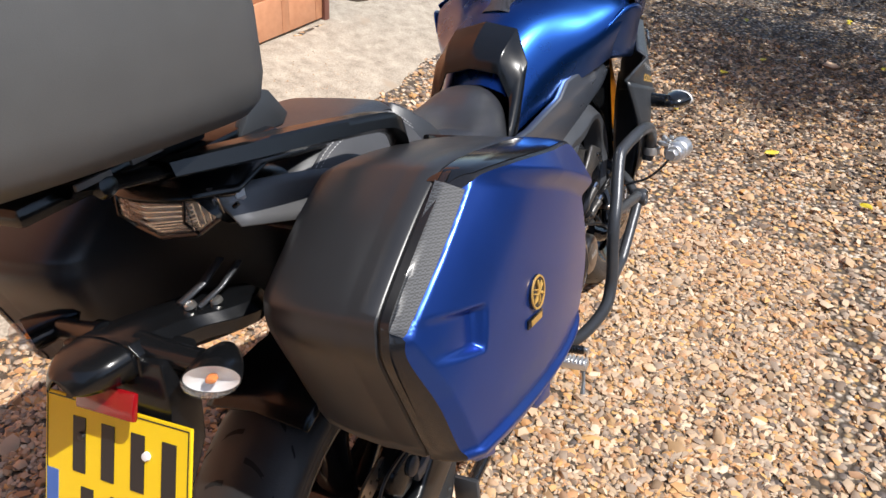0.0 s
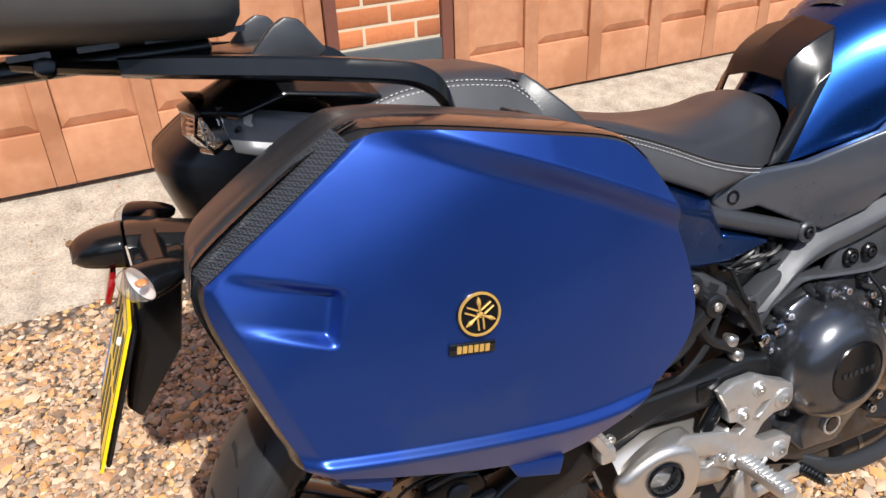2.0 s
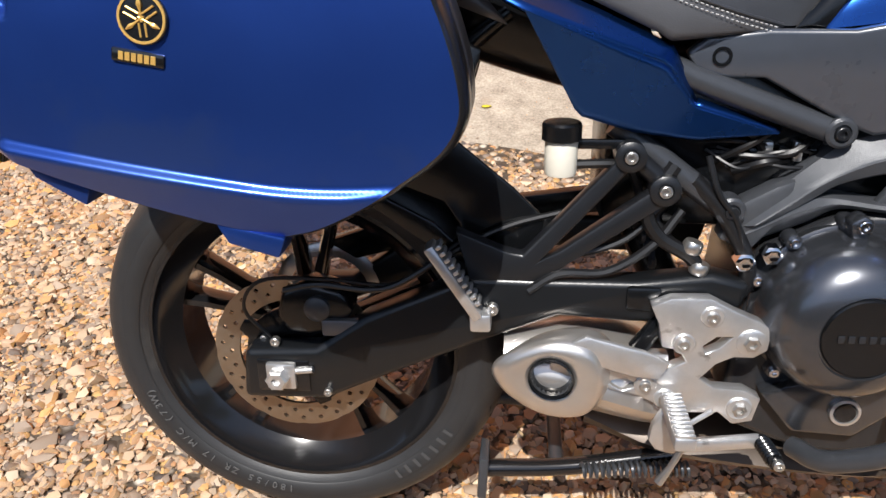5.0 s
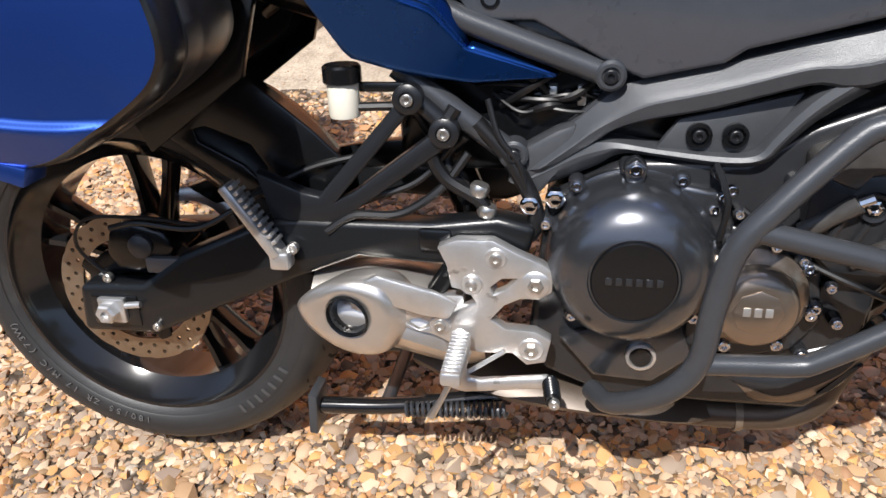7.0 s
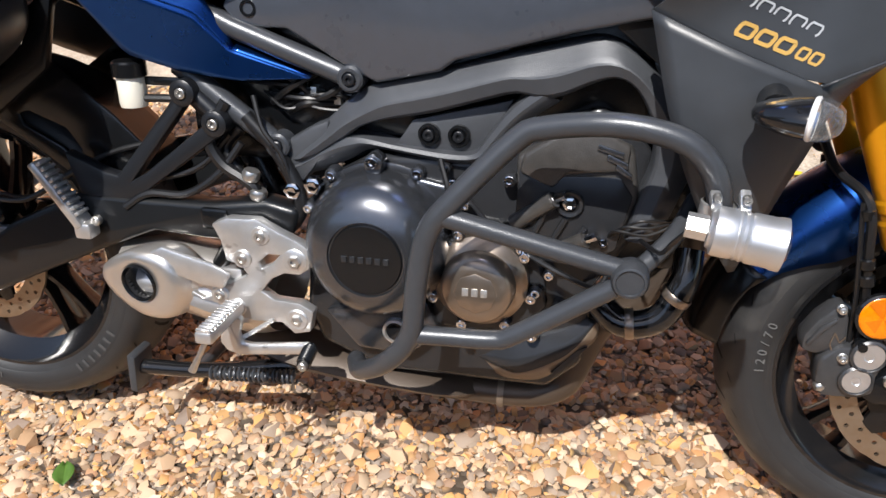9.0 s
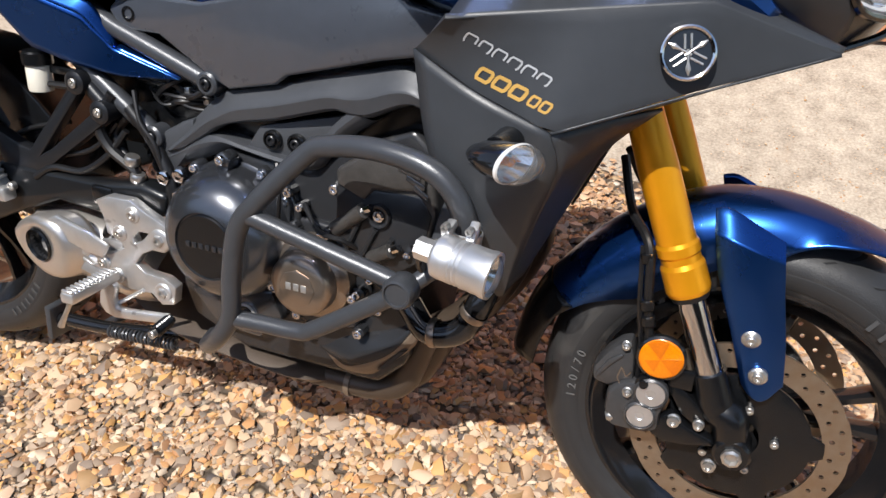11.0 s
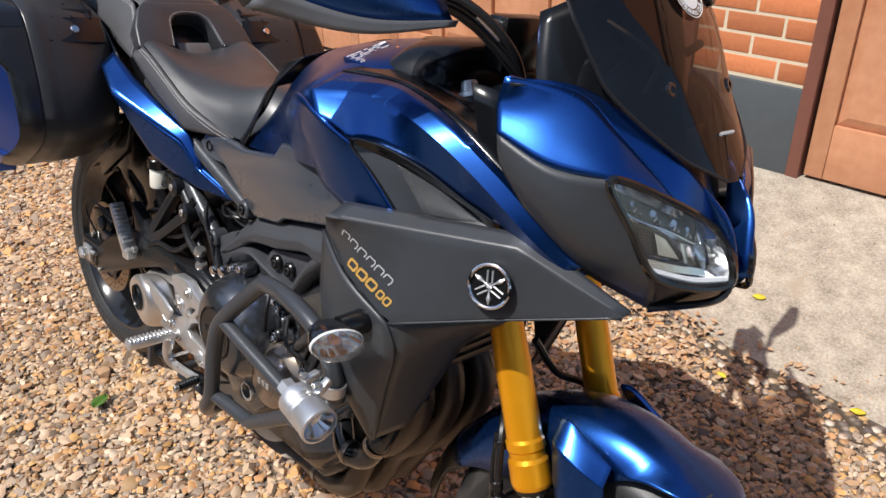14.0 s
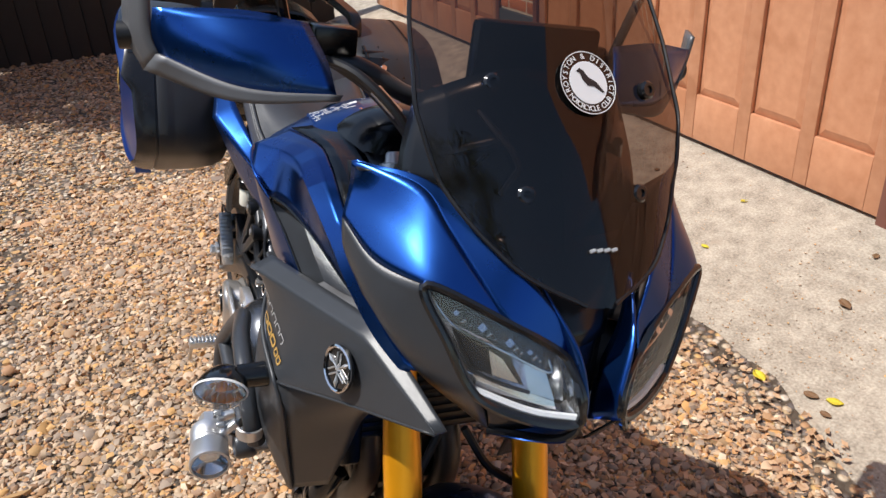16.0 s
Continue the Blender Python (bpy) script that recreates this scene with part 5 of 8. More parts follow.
part("foot_plate", prism([(0.262, 0.100), (0.276, 0.098), (0.280, 0.168), (0.266, 0.172)], -0.125, -0.07, bev=0.003), BAR_M, cs)
part("leg", tube([(0.27, 0.10, 0.137), (0.40, 0.09, 0.140), (0.56, 0.08, 0.165)], 0.0135, 12), BAR_M, cs)
part("cross_bar", tube([(0.38, -0.09, 0.14), (0.38, 0.09, 0.14)], 0.011, 10), BAR_M, cs)
part("spring", tube([(0.415 + 0.155 * k / 160, -0.112 + 0.010 * math.cos(k * 0.7), 0.150 + 0.012 * k / 160 + 0.010 * math.sin(k * 0.7)) for k in range(161)], 0.0028, 5, 480), BAR_M, cs)
ss = part("side_stand", tube([(0.70, 0.12, 0.23), (0.66, 0.20, 0.12), (0.63, 0.265, 0.045)], 0.012, 10), BAR_M, bike, "black side stand reaching to the gravel")
part("stand_foot", moved(box((-0.03, -0.03, -0.006), (0.03, 0.03, 0.006), 0.003), Matrix.Translation((0.63, 0.27, 0.040)) @ Matrix.Rotation(radians(11.3), 4, "X")), BAR_M, ss)

# ---- crash bars and lamp ----
for s in (1, -1):
    Y = lambda p: (p[0], p[1] * s, p[2])
    main = [(0.690, -0.150, 0.235), (0.715, -0.200, 0.250), (0.770, -0.245, 0.300), (0.805, -0.255, 0.352), (0.815, -0.258, 0.43), (0.830, -0.258, 0.50), (0.862, -0.256, 0.545), (0.935, -0.244, 0.622), (0.968, -0.246, 0.638), (1.046, -0.262, 0.650), (1.115, -0.268, 0.640), (1.152, -0.268, 0.612), (1.168, -0.263, 0.570), (1.165, -0.255, 0.535)]
    cb = part("crash_bar", tube([Y(p) for p in main], 0.0145, 14, 90), BAR_M, bike, "dark powder-coated tubular crash bar")
    part("diagonal_bar", tube([Y((0.842, -0.257, 0.525)), Y((1.075, -0.253, 0.470))], 0.013, 14), BAR_M, cb)
    part("lower_bar", tube([Y(p) for p in ((0.802, -0.252, 0.350), (0.855, -0.248, 0.350), (0.915, -0.246, 0.352), (0.945, -0.248, 0.365), (1.075, -0.253, 0.455))], 0.013, 14, 40), BAR_M, cb)
    part("bar_knob", lathe([(0.020, 0.016), (0.023, 0.010), (0.023, -0.012), (0.020, -0.018), (0.017, -0.019), (0.016, -0.016), (0, -0.016)], Y((1.080, -0.255, 0.463)), (0, s, 0), 24), BAR_M, cb)
    part("stay", tube([Y((1.085, -0.245, 0.463)), Y((1.13, -0.20, 0.50)), Y((1.16, -0.13, 0.53))], 0.012, 10), BAR_M, cb)
for s in (1, -1):
    lamp = part("spot_lamp", lathe([(0.0000, -0.0368), (0.0190, -0.0368), (0.0213, -0.0331), (0.0261, -0.0313), (0.0269, -0.0276), (0.0269, -0.011), (0.0257, -0.0092), (0.0273, -0.0074), (0.0257, -0.0037), (0.0273, -0.0009), (0.0257, 0.0028), (0.0273, 0.0055), (0.0273, 0.0276), (0.0285, 0.0313), (0.0285, 0.0386), (0.0253, 0.0396), (0.0250, 0.0331)], (1.188, -0.328 * s, 0.555), (0.985, -0.10 * s, -0.12), 36, caps=False), ALU2, bike, "bare aluminium spot lamp clamped to the crash bar")
    part("lens", lathe([(0.0266, 0.035), (0.019, 0.042), (0.009, 0.045), (0, 0.046)], (1.188, -0.328 * s, 0.555), (0.985, -0.10 * s, -0.12), 28, caps=False), CLEAR, lamp)
    part("reflector", lathe([(0.0258, 0.033), (0.015, 0.018), (0.0, 0.014)], (1.188, -0.328 * s, 0.555), (0.985, -0.10 * s, -0.12), 28, caps=False), MIRROR, lamp)
    part("back_nut", lathe([(0.014, -0.060), (0.014, -0.038)], (1.188, -0.328 * s, 0.555), (0.985, -0.10 * s, -0.12), 6), ALU, lamp)
    for dx in (-0.014, 0.016):
        part("clamp_ear", moved(box((-0.006, -0.014, -0.006), (0.006, 0.014, 0.006), 0.003), Matrix.Translation((1.172 + dx, -0.300 * s, 0.583)) @ Matrix.Rotation(radians(25 + 900 * dx), 4, "X")), ALU, lamp)
        bolt((1.172 + dx, -0.312 * s, 0.590), lamp, 0.005)
    part("clamp_band", lathe([(0.019, -0.010), (0.021, -0.009), (0.021, 0.009), (0.019, 0.010)], (1.167, -0.266 * s, 0.560), (0.1, 0, 1), 18, caps=False), ALU, lamp)
    part("cable", tube([(1.135, -0.325 * s, 0.56), (1.12, -0.30 * s, 0.53), (1.11, -0.26 * s, 0.50), (1.09, -0.2 * s, 0.49)], 0.003, 6), HOSE, lamp)

# ---- front fork, guard, brakes ----
for s in (1, -1):
    y = -0.099 * s
    top, ringp = Vector((1.205, y, 1.015)), Vector((1.430, y, 0.473))
    L = (ringp - top).length
    ax = (ringp - top).normalized()
    fk = part("fork_leg", lathe([(0.0225, 0.028), (0.0235, L * 0.55), (0.0245, L * 0.62), (0.0262, L * 0.70), (0.0262, L - 0.075), (0.0285, L - 0.070), (0.0285, L - 0.058), (0.0265, L - 0.055), (0.0265, L - 0.046), (0.0295, L - 0.040), (0.0300, L - 0.006), (0.0280, L)], top, ax, 40), GOLD, bike, "gold anodised fork leg", angle=18)
    part("yoke_clamp", lathe([(0.0225, 0.028), (0.0255, 0.030), (0.0255, 0.075), (0.024, 0.078)], top, ax, 24), BLACK, fk)
    part("slider", lathe([(0.0195, L - 0.01), (0.0195, L + 0.135)], top, ax, 28), CHROME, fk)
    part("dust_seal", lathe([(0.027, L - 0.002), (0.025, L + 0.008), (0.0198, L + 0.010)], top, ax, 28), HOSE, fk)
    foot_at = top + ax * (L + 0.13)
    part("fork_foot", tube([foot_at - ax * 0.01, foot_at + ax * 0.05, (1.515, y * 1.04, 0.30), (1.528, y * 1.06, 0.245)], [0.0235, 0.026, 0.025, 0.021], 16), BLACK, fk)
    part("axle_clamp", lathe([(0.026, -0.024), (0.026, 0.020), (0.022, 0.024), (0, 0.024)], (1.528, y * 1.04, 0.252), (0, -s, 0), 20), BLACK, fk)
    part("axle_end", lathe([(0.014, 0.02), (0.014, 0.030), (0.010, 0.032), (0.008, 0.026), (0, 0.026)], (1.528, y * 1.04, 0.252), (0, -s, 0), 8), BOLT_M, fk)
    part("fork_cap", lathe([(0.020, 0.026), (0.020, 0.020), (0.013, 0.018), (0.011, 0.006), (0.009, 0.004), (0, 0.004)], top, ax, 16), ALU, fk)
    # guard stay in blue with bolts
    bm = creased([[Vector(p) for p in line] for line in (
        [(1.441, -0.078, 0.588), (1.462, -0.080, 0.591), (1.498, -0.080, 0.575), (1.534, -0.078, 0.558)],
        [(1.446, -0.098, 0.560), (1.468, -0.108, 0.558), (1.503, -0.108, 0.549), (1.538, -0.098, 0.536)],
        [(1.460, -0.101, 0.505), (1.482, -0.110, 0.500), (1.515, -0.109, 0.495), (1.547, -0.096, 0.490)],
        [(1.490, -0.100, 0.430), (1.510, -0.108, 0.425), (1.540, -0.106, 0.420), (1.563, -0.094, 0.422)],
        [(1.518, -0.096, 0.352), (1.533, -0.102, 0.338), (1.552, -0.100, 0.333), (1.573, -0.090, 0.358)])], 14, 4)
    # calipers
    plate = lambda poly, a, b, bev=0.004: prism(poly, -a, -b, bev=bev, seg=2) if s > 0 else flipped(prism(poly, -a, -b, bev=bev, seg=2))
    cal = part("front_caliper", plate([(1.347, 0.307), (1.368, 0.326), (1.395, 0.332), (1.422, 0.332), (1.432, 0.313), (1.425, 0.285), (1.426, 0.258), (1.407, 0.249), (1.375, 0.247), (1.357, 0.247), (1.347, 0.273)], 0.124, 0.084, 0.008), CALIPER_M, bike, "dark grey cast front brake caliper")
    part("outer_half", plate([(1.323, 0.314), (1.323, 0.336), (1.338, 0.363), (1.354, 0.380), (1.370, 0.387), (1.377, 0.365), (1.381, 0.329), (1.364, 0.318), (1.347, 0.307)], 0.118, 0.080, 0.007), CALIPER_M, cal)
    part("rib", plate([(1.327, 0.326), (1.342, 0.354), (1.360, 0.369), (1.363, 0.364), (1.347, 0.346), (1.332, 0.322)], 0.122, 0.112, 0.003), CALIPER_M, cal)
    part("lower_bracket", plate([(1.420, 0.274), (1.441, 0.292), (1.462, 0.273), (1.499, 0.262), (1.505, 0.252), (1.469, 0.242), (1.434, 0.238), (1.414, 0.247)], 0.116, 0.096, 0.005), BLACK, cal)
    part("upper_bracket", plate([(1.425, 0.329), (1.435, 0.341), (1.459, 0.321), (1.484, 0.299), (1.487, 0.279), (1.475, 0.272), (1.452, 0.288)], 0.112, 0.092, 0.005), BLACK, cal)
    for px, pz, pr in ((1.407, 0.319, 0.0205), (1.398, 0.280, 0.0190)):
        part("piston_boss", lathe([(pr + 0.004, 0.0), (pr + 0.004, 0.010), (pr + 0.001, 0.013), (pr, 0.009), (0, 0.009)], (px, -0.118 * s, pz), (0.05, -s, 0), 28), CALIPER_M, cal)
        part("piston_cap", lathe([(pr, 0.008), (pr * 0.96, 0.0105), (pr * 0.34, 0.0108), (pr * 0.28, 0.0098), (0, 0.0098)], (px, -0.118 * s, pz), (0.05, -s, 0), 28), ALU2, cal)
    for px, pz, pr, py in ((1.444, 0.278, 0.0085, 0.112), (1.478, 0.281, 0.0065, 0.112), (1.503, 0.216, 0.0085, 0.108), (1.364, 0.382, 0.0055, 0.116), (1.376, 0.312, 0.0060, 0.122)):
        part("caliper_bolt", lathe([(pr * 1.25, 0.0), (pr * 1.25, 0.003), (pr, 0.004), (pr, 0.009), (pr * 0.55, 0.010), (pr * 0.5, 0.006), (0, 0.006)], (px, -py * s, pz), (0, -s, 0), 12), BOLT_M, cal)
    part("bleed_nipple", tube([(1.363, -0.115 * s, 0.263), (1.351, -0.119 * s, 0.259)], [0.006, 0.009, 0.009, 0.006], 8, 4, True), BOLT_M, cal)
    part("banjo", lathe([(0.010, 0.0), (0.012, 0.003), (0.012, 0.009), (0.007, 0.010), (0.006, 0.014), (0, 0.014)], (1.396, -0.118 * s, 0.333), (0, -s, 0), 14), BLACK, cal)
    part("pad_spring", tube([(1.364, -0.118 * s, 0.315), (1.358, -0.118 * s, 0.328), (1.362, -0.118 * s, 0.346), (1.370, -0.118 * s, 0.331), (1.376, -0.118 * s, 0.341)], 0.0013, 5, 20, True), BRONZE, cal)
    part("brake_line", tube([(1.395, -0.108 * s, 0.335), (1.392, -0.108 * s, 0.390), (1.382, -0.116 * s, 0.45), (1.370, -0.110 * s, 0.53), (1.335, -0.06 * s, 0.56), (1.31, -0.02 * s, 0.62)], 0.0065, 8), HOSE, cal)
    part("sensor_line", tube([(1.385, -0.108 * s, 0.32), (1.380, -0.110 * s, 0.39), (1.371, -0.118 * s, 0.45), (1.362, -0.112 * s, 0.53)], 0.0035, 6), HOSE, cal)
    for p in ((1.381, -0.117 * s, 0.450), (1.371, -0.111 * s, 0.515), (1.386, -0.114 * s, 0.425)):
        part("line_clip", lathe([(0.0085, -0.008), (0.0105, -0.006), (0.0105, 0.006), (0.0085, 0.008)], p, (-0.2, 0, 1), 10), BLACK, cal)
    refl = part("round_reflector", lathe([(0.0315, 0.000), (0.0315, 0.008), (0.029, 0.011), (0.026, 0.0118), (0, 0.012)], (1.412, -0.116 * s, 0.377), (0.05, -s, 0.05), 32), AMBER, bike, "round amber side reflector on the fork")
    for a0 in (75, 195, 315):
        wedge = [(1.412, 0.377)] + [(1.412 + 0.0285 * math.cos(radians(a0 + 10 * q)), 0.377 + 0.0285 * math.sin(radians(a0 + 10 * q))) for q in range(7)]
        part("facet", plate(wedge, 0.1292, 0.1262, 0), AMBER_RIB, refl)
    part("rim", lathe([(0.030, 0.0), (0.0335, 0.002), (0.0335, 0.009), (0.030, 0.011)], (1.412, -0.116 * s, 0.377), (0.05, -s, 0.05), 32, caps=False), GLOSS, refl)
    part("bracket", box((1.40, -0.11 * s - 0.004, 0.33), (1.46, -0.11 * s + 0.004, 0.36), 0.002), BLACK, refl)
    stay_bm = bm if s > 0 else flipped(bm)
    if s > 0:
        right_stay = stay_bm
    else:
        left_stay = stay_bm


def guard_rows(a0, a1, n, k=1.0):
    """Sections across the mudguard: a shallow crown and side skirts that reach deeper behind the fork."""
    rows = []
    for i in range(n):
        a = a0 + (a1 - a0) * i / (n - 1)
        crown = float(np.interp(a, (62, 75, 91, 104, 122, 143, 160, 180), (0.331, 0.334, 0.344, 0.349, 0.347, 0.344, 0.350, 0.354)))
        skirt = float(np.interp(a, (62, 66, 74, 81, 86, 90, 115, 129, 135, 148, 156, 162, 176), (0.326, 0.324, 0.318, 0.305, 0.289, 0.272, 0.245, 0.241, 0.247, 0.284, 0.302, 0.306, 0.308)))
        w = float(np.interp(a, (62, 63.5, 67, 75, 110, 160, 176), (0.016, 0.036, 0.054, 0.066, 0.074, 0.072, 0.066))) * k
        d, a = crown - skirt, radians(a)
        half = [(0.0, 0.0), (0.28, min(0.003, 0.1 * d)), (0.55, min(0.009, 0.3 * d)), (0.66, min(0.013, 0.45 * d)), (0.86, min(0.030, 0.75 * d)), (0.96, min(0.044, 0.9 * d)), (1.0, d)]
        row = []
        for u, drop in [(-u, q) for u, q in reversed(half[1:])] + half:
            row.append(Vector((FA[0] + (crown - drop) * math.cos(a), u * w, FA[1] + (crown - drop) * math.sin(a))))
        rows.append(row)
    return rows


guard = part("front_mudguard", grid_mesh(guard_rows(153, 62, 50)), BLUE, bike, "matt blue front mudguard", solid=0.003)
part("guard_tail", grid_mesh(guard_rows(175, 151, 14, 0.97)), BLACK, guard, "black rear end of the mudguard", solid=0.003)
for bm, nm in ((right_stay, 1), (left_stay, -1)):
    st = part("fork_shroud", bm, BLUE, guard, "matt blue fork shroud", solid=0.008, bevel=0.002, angle=25)
    for x, z in ((1.518, 0.427), (1.537, 0.375)):
        part("washer", lathe([(0.0125, -0.006), (0.0125, 0.003), (0.010, 0.005), (0, 0.005)], (x, -0.106 * nm, z), (0, -nm, 0), 18), BOLT_M, st)
        if nm > 0:
            bolt((x, -0.112, z), st, 0.007)
for k in range(5):
    part("logo_bar", moved(box((-0.0016, -0.0006, -0.008), (0.0016, 0.0006, 0.008), 0), Matrix.Translation((1.655 + 0.004 * k, -0.050 + 0.001 * k, 0.5745 - 0.0045 * k)) @ Matrix.Rotation(radians(-52), 4, "X") @ Matrix.Rotation(radians(20), 4, "Y")), BLACK, guard)

# ---- radiator and lower cowl ----
rad = part("radiator", box((1.17, -0.15, 0.535), (1.20, 0.15, 0.76), 0.006), ENGINE_M, bike, "black radiator behind the front wheel")
for k in range(13):
    part("fin", box((1.200, -0.14, 0.545 + 0.0165 * k), (1.203, 0.14, 0.552 + 0.0165 * k), 0), BLACK, rad)

# ---- side wings ----
for s in (1, -1):
    V = lambda *p: Vector((p[0], p[1] * s, p[2]))
    A, B_, C, D = V(1.127, -0.268, 0.814), V(1.396, -0.189, 0.846), V(1.534, -0.144, 0.803), V(1.253, -0.250, 0.700)
    A2, Fp, G = V(1.075, -0.225, 0.770), V(1.196, -0.206, 0.463), V(1.385, -0.160, 0.735)
    wing = part("side_wing", coons([A2, V(1.16, -0.25, 0.735), D, V(1.39, -0.195, 0.752), C], [A, B_, C - V(0.002, 0, -0.002)], [A2, A], [C, C - V(0.002, 0, -0.002)], 24, 10, linear=True), GREY, bike, "dark grey textured plastic side wing", solid=0.006, bevel=0.002)
    part("wing_edge", coons([A, B_, C], [A + V(0.006, 0.030, 0.020), B_ + V(0.004, 0.024, 0.018), C + V(0.004, 0.012, 0.006)], [A, A + V(0.006, 0.030, 0.020)], [C, C + V(0.004, 0.012, 0.006)], 24, 5, linear=True), GREY, wing, solid=0.004)
    part("wing_under", coons([D, V(1.39, -0.195, 0.751), C], [V(1.28, -0.150, 0.690), V(1.40, -0.125, 0.742), C + V(-0.02, 0.012, -0.006)], [D, V(1.28, -0.15, 0.69)], [C, C + V(-0.02, 0.012, -0.006)], 16, 5, linear=True), GREY, wing, solid=0.003)
    part("lower_scoop", coons([Fp, V(1.150, -0.232, 0.55), V(1.105, -0.242, 0.66), A2], [Fp + V(0.006, 0.004, 0), V(1.235, -0.222, 0.57), V(1.262, -0.238, 0.655), D], [Fp, Fp + V(0.006, 0.004, 0)], [A2, V(1.16, -0.25, 0.735), D], 22, 10, bulge=(0, -0.012 * s, 0)), GREY, wing, solid=0.005)
    part("scoop_inner", coons([Fp + V(0.006, 0.004, 0), V(1.235, -0.222, 0.57), V(1.262, -0.238, 0.655), D], [V(1.215, -0.15, 0.47), V(1.26, -0.14, 0.57), V(1.30, -0.135, 0.655), V(1.36, -0.13, 0.715)], [Fp + V(0.006, 0.004, 0), V(1.215, -0.15, 0.47)], [D, V(1.36, -0.13, 0.715)], 18, 8), GREY, wing, solid=0.004)
    # round badge with plain bars
    nrm = (B_ - A).cross(D - A).normalized() * (1 if s > 0 else -1)
    if nrm.y * s > 0:
        nrm = -nrm
    bc = V(1.381, -0.2035, 0.796)
    badge = part("round_badge", lathe([(0.029, 0.0), (0.029, 0.004), (0.027, 0.0055), (0.0245, 0.0045), (0.0245, 0.003), (0, 0.003)], bc, nrm, 40), GLOSS, wing, "round black badge with bright rim")
    part("badge_rim", lathe([(0.029, 0.003), (0.0295, 0.0055), (0.0275, 0.0065), (0.0255, 0.0055), (0.0255, 0.003)], bc, nrm, 40, caps=False), CHROME, badge)
    t1 = nrm.cross(Vector((0, 0, 1))).normalized()
    t2 = nrm.cross(t1)
    for k in range(3):
        a = math.pi / 2 + k * 2 * math.pi / 3 + 0.14
        dv = t1 * math.cos(a) + t2 * math.sin(a)
        cross = t1 * -math.sin(a) + t2 * math.cos(a)
        for o in (-0.0034, 0.0034):
            part("badge_bar", tube([bc + nrm * 0.0040 + cross * o - dv * 0.0045, bc + nrm * 0.0040 + cross * o - dv * 0.0200], 0.0013, 6, 2, True), ALU, badge)
        part("badge_bar", tube([bc + nrm * 0.0040 - dv * 0.004, bc + nrm * 0.0040 + dv * 0.0235], [0.0015, 0.0013, 0.0013, 0.0034, 0.0008], 6, 12, True), ALU, badge)
    # slanting model lettering as plain shapes
    base_n = Vector(nrm)

    if sum(p.normal.y * p.area for p in wing.data.polygons) * s > 0:
        wing.data.flip_normals()
    tris = [(wing.data.vertices[p.vertices[0]].co.copy(), wing.data.vertices[p.vertices[k]].co.copy(), wing.data.vertices[p.vertices[k + 1]].co.copy()) for p in wing.data.polygons for k in range(1, len(p.vertices) - 1)]

    def on_wing(q):
        """The point of the wing's outer face beside q, a hair proud of it."""
        for t3 in tris:
            hit = mathutils.geometry.intersect_ray_tri(*t3, Vector((0, s, 0)), Vector((q.x, -0.6 * s, q.z)), True)
            if hit is not None:
                return hit + Vector((0, -0.0012 * s, 0))
        return Vector(q)

    def stroke(o, al, up, path, thick, material):
        """A flat ribbon laid on the wing along a path given in shares of a mark's width and height."""
        pts = [o + al * u + up * v for u, v in path]
        pts = [a.lerp(b, f) for a, b in zip(pts, pts[1:]) for f in (0.0, 0.33, 0.67)] + [pts[-1]]
        rows = []
        for k, p in enumerate(pts):
            d = (pts[min(k + 1, len(pts) - 1)] - pts[max(k - 1, 0)]).normalized()
            w = base_n.cross(d).normalized() * (thick / 2)
            rows.append([on_wing(p + w), on_wing(p - w)])
        part("mark", grid_mesh(rows), material, wing)

    al, up = V(0.0166, 0.0036, -0.0069), V(0.0075, 0.0035, 0.0105)
    o = V(1.1420, -0.2675, 0.7890)
    loop = ((0.0, 0.05), (0.72, 0.05), (0.80, 0.25), (0.80, 0.75), (0.72, 0.95), (0.08, 0.95), (0.0, 0.75), (0.0, 0.25), (0.08, 0.05))
    for k in range(6):
        stroke(o + al * (1.03 * k), al * 0.95, up, loop[1:-1] if k % 2 else loop[2:], 0.0022, SILVER_INK)
    al, up = V(0.0188, 0.0042, -0.0066), V(0.0085, 0.0040, 0.0125)
    o = V(1.1590, -0.2690, 0.7500)
    for k in range(3):
        stroke(o + al * (1.08 * k), al, up, loop, 0.0042, GOLD_INK)
    for k in range(2):
        stroke(o + al * (3.35 + 0.72 * k), al * 0.62, up * 0.85, loop, 0.0030, GOLD_INK)
    # indicator
    ic, ia = V(1.226, -0.318, 0.681), V(0.94, -0.30, -0.04).normalized()
    lie = Matrix.Translation(ic) @ Matrix.Diagonal((1, 1, 0.58, 1)) @ Matrix.Translation(-ic)
    ind = part("front_indicator", moved(lathe([(0.0, -0.050), (0.014, -0.046), (0.025, -0.034), (0.033, -0.014), (0.036, 0.004), (0.0355, 0.008)], ic, ia, 30, caps=False), lie), GLOSS, bike, "leaf-shaped black indicator with clear lens")
    part("lens", moved(lathe([(0.0355, 0.008), (0.0365, 0.010), (0.0360, 0.018), (0.032, 0.027), (0.020, 0.035), (0, 0.038)], ic, ia, 30, caps=False), lie), CLEAR, ind)
    part("lens_edge", moved(lathe([(0.0355, 0.006), (0.0375, 0.008), (0.0375, 0.0105), (0.0355, 0.012)], ic, ia, 30, caps=False), lie), PALE, ind)
    part("bowl", moved(lathe([(0.034, 0.011), (0.030, 0.002), (0.024, -0.010), (0.014, -0.018), (0, -0.020)], ic, ia, 14, caps=False), lie), BOWL, ind, angle=8)
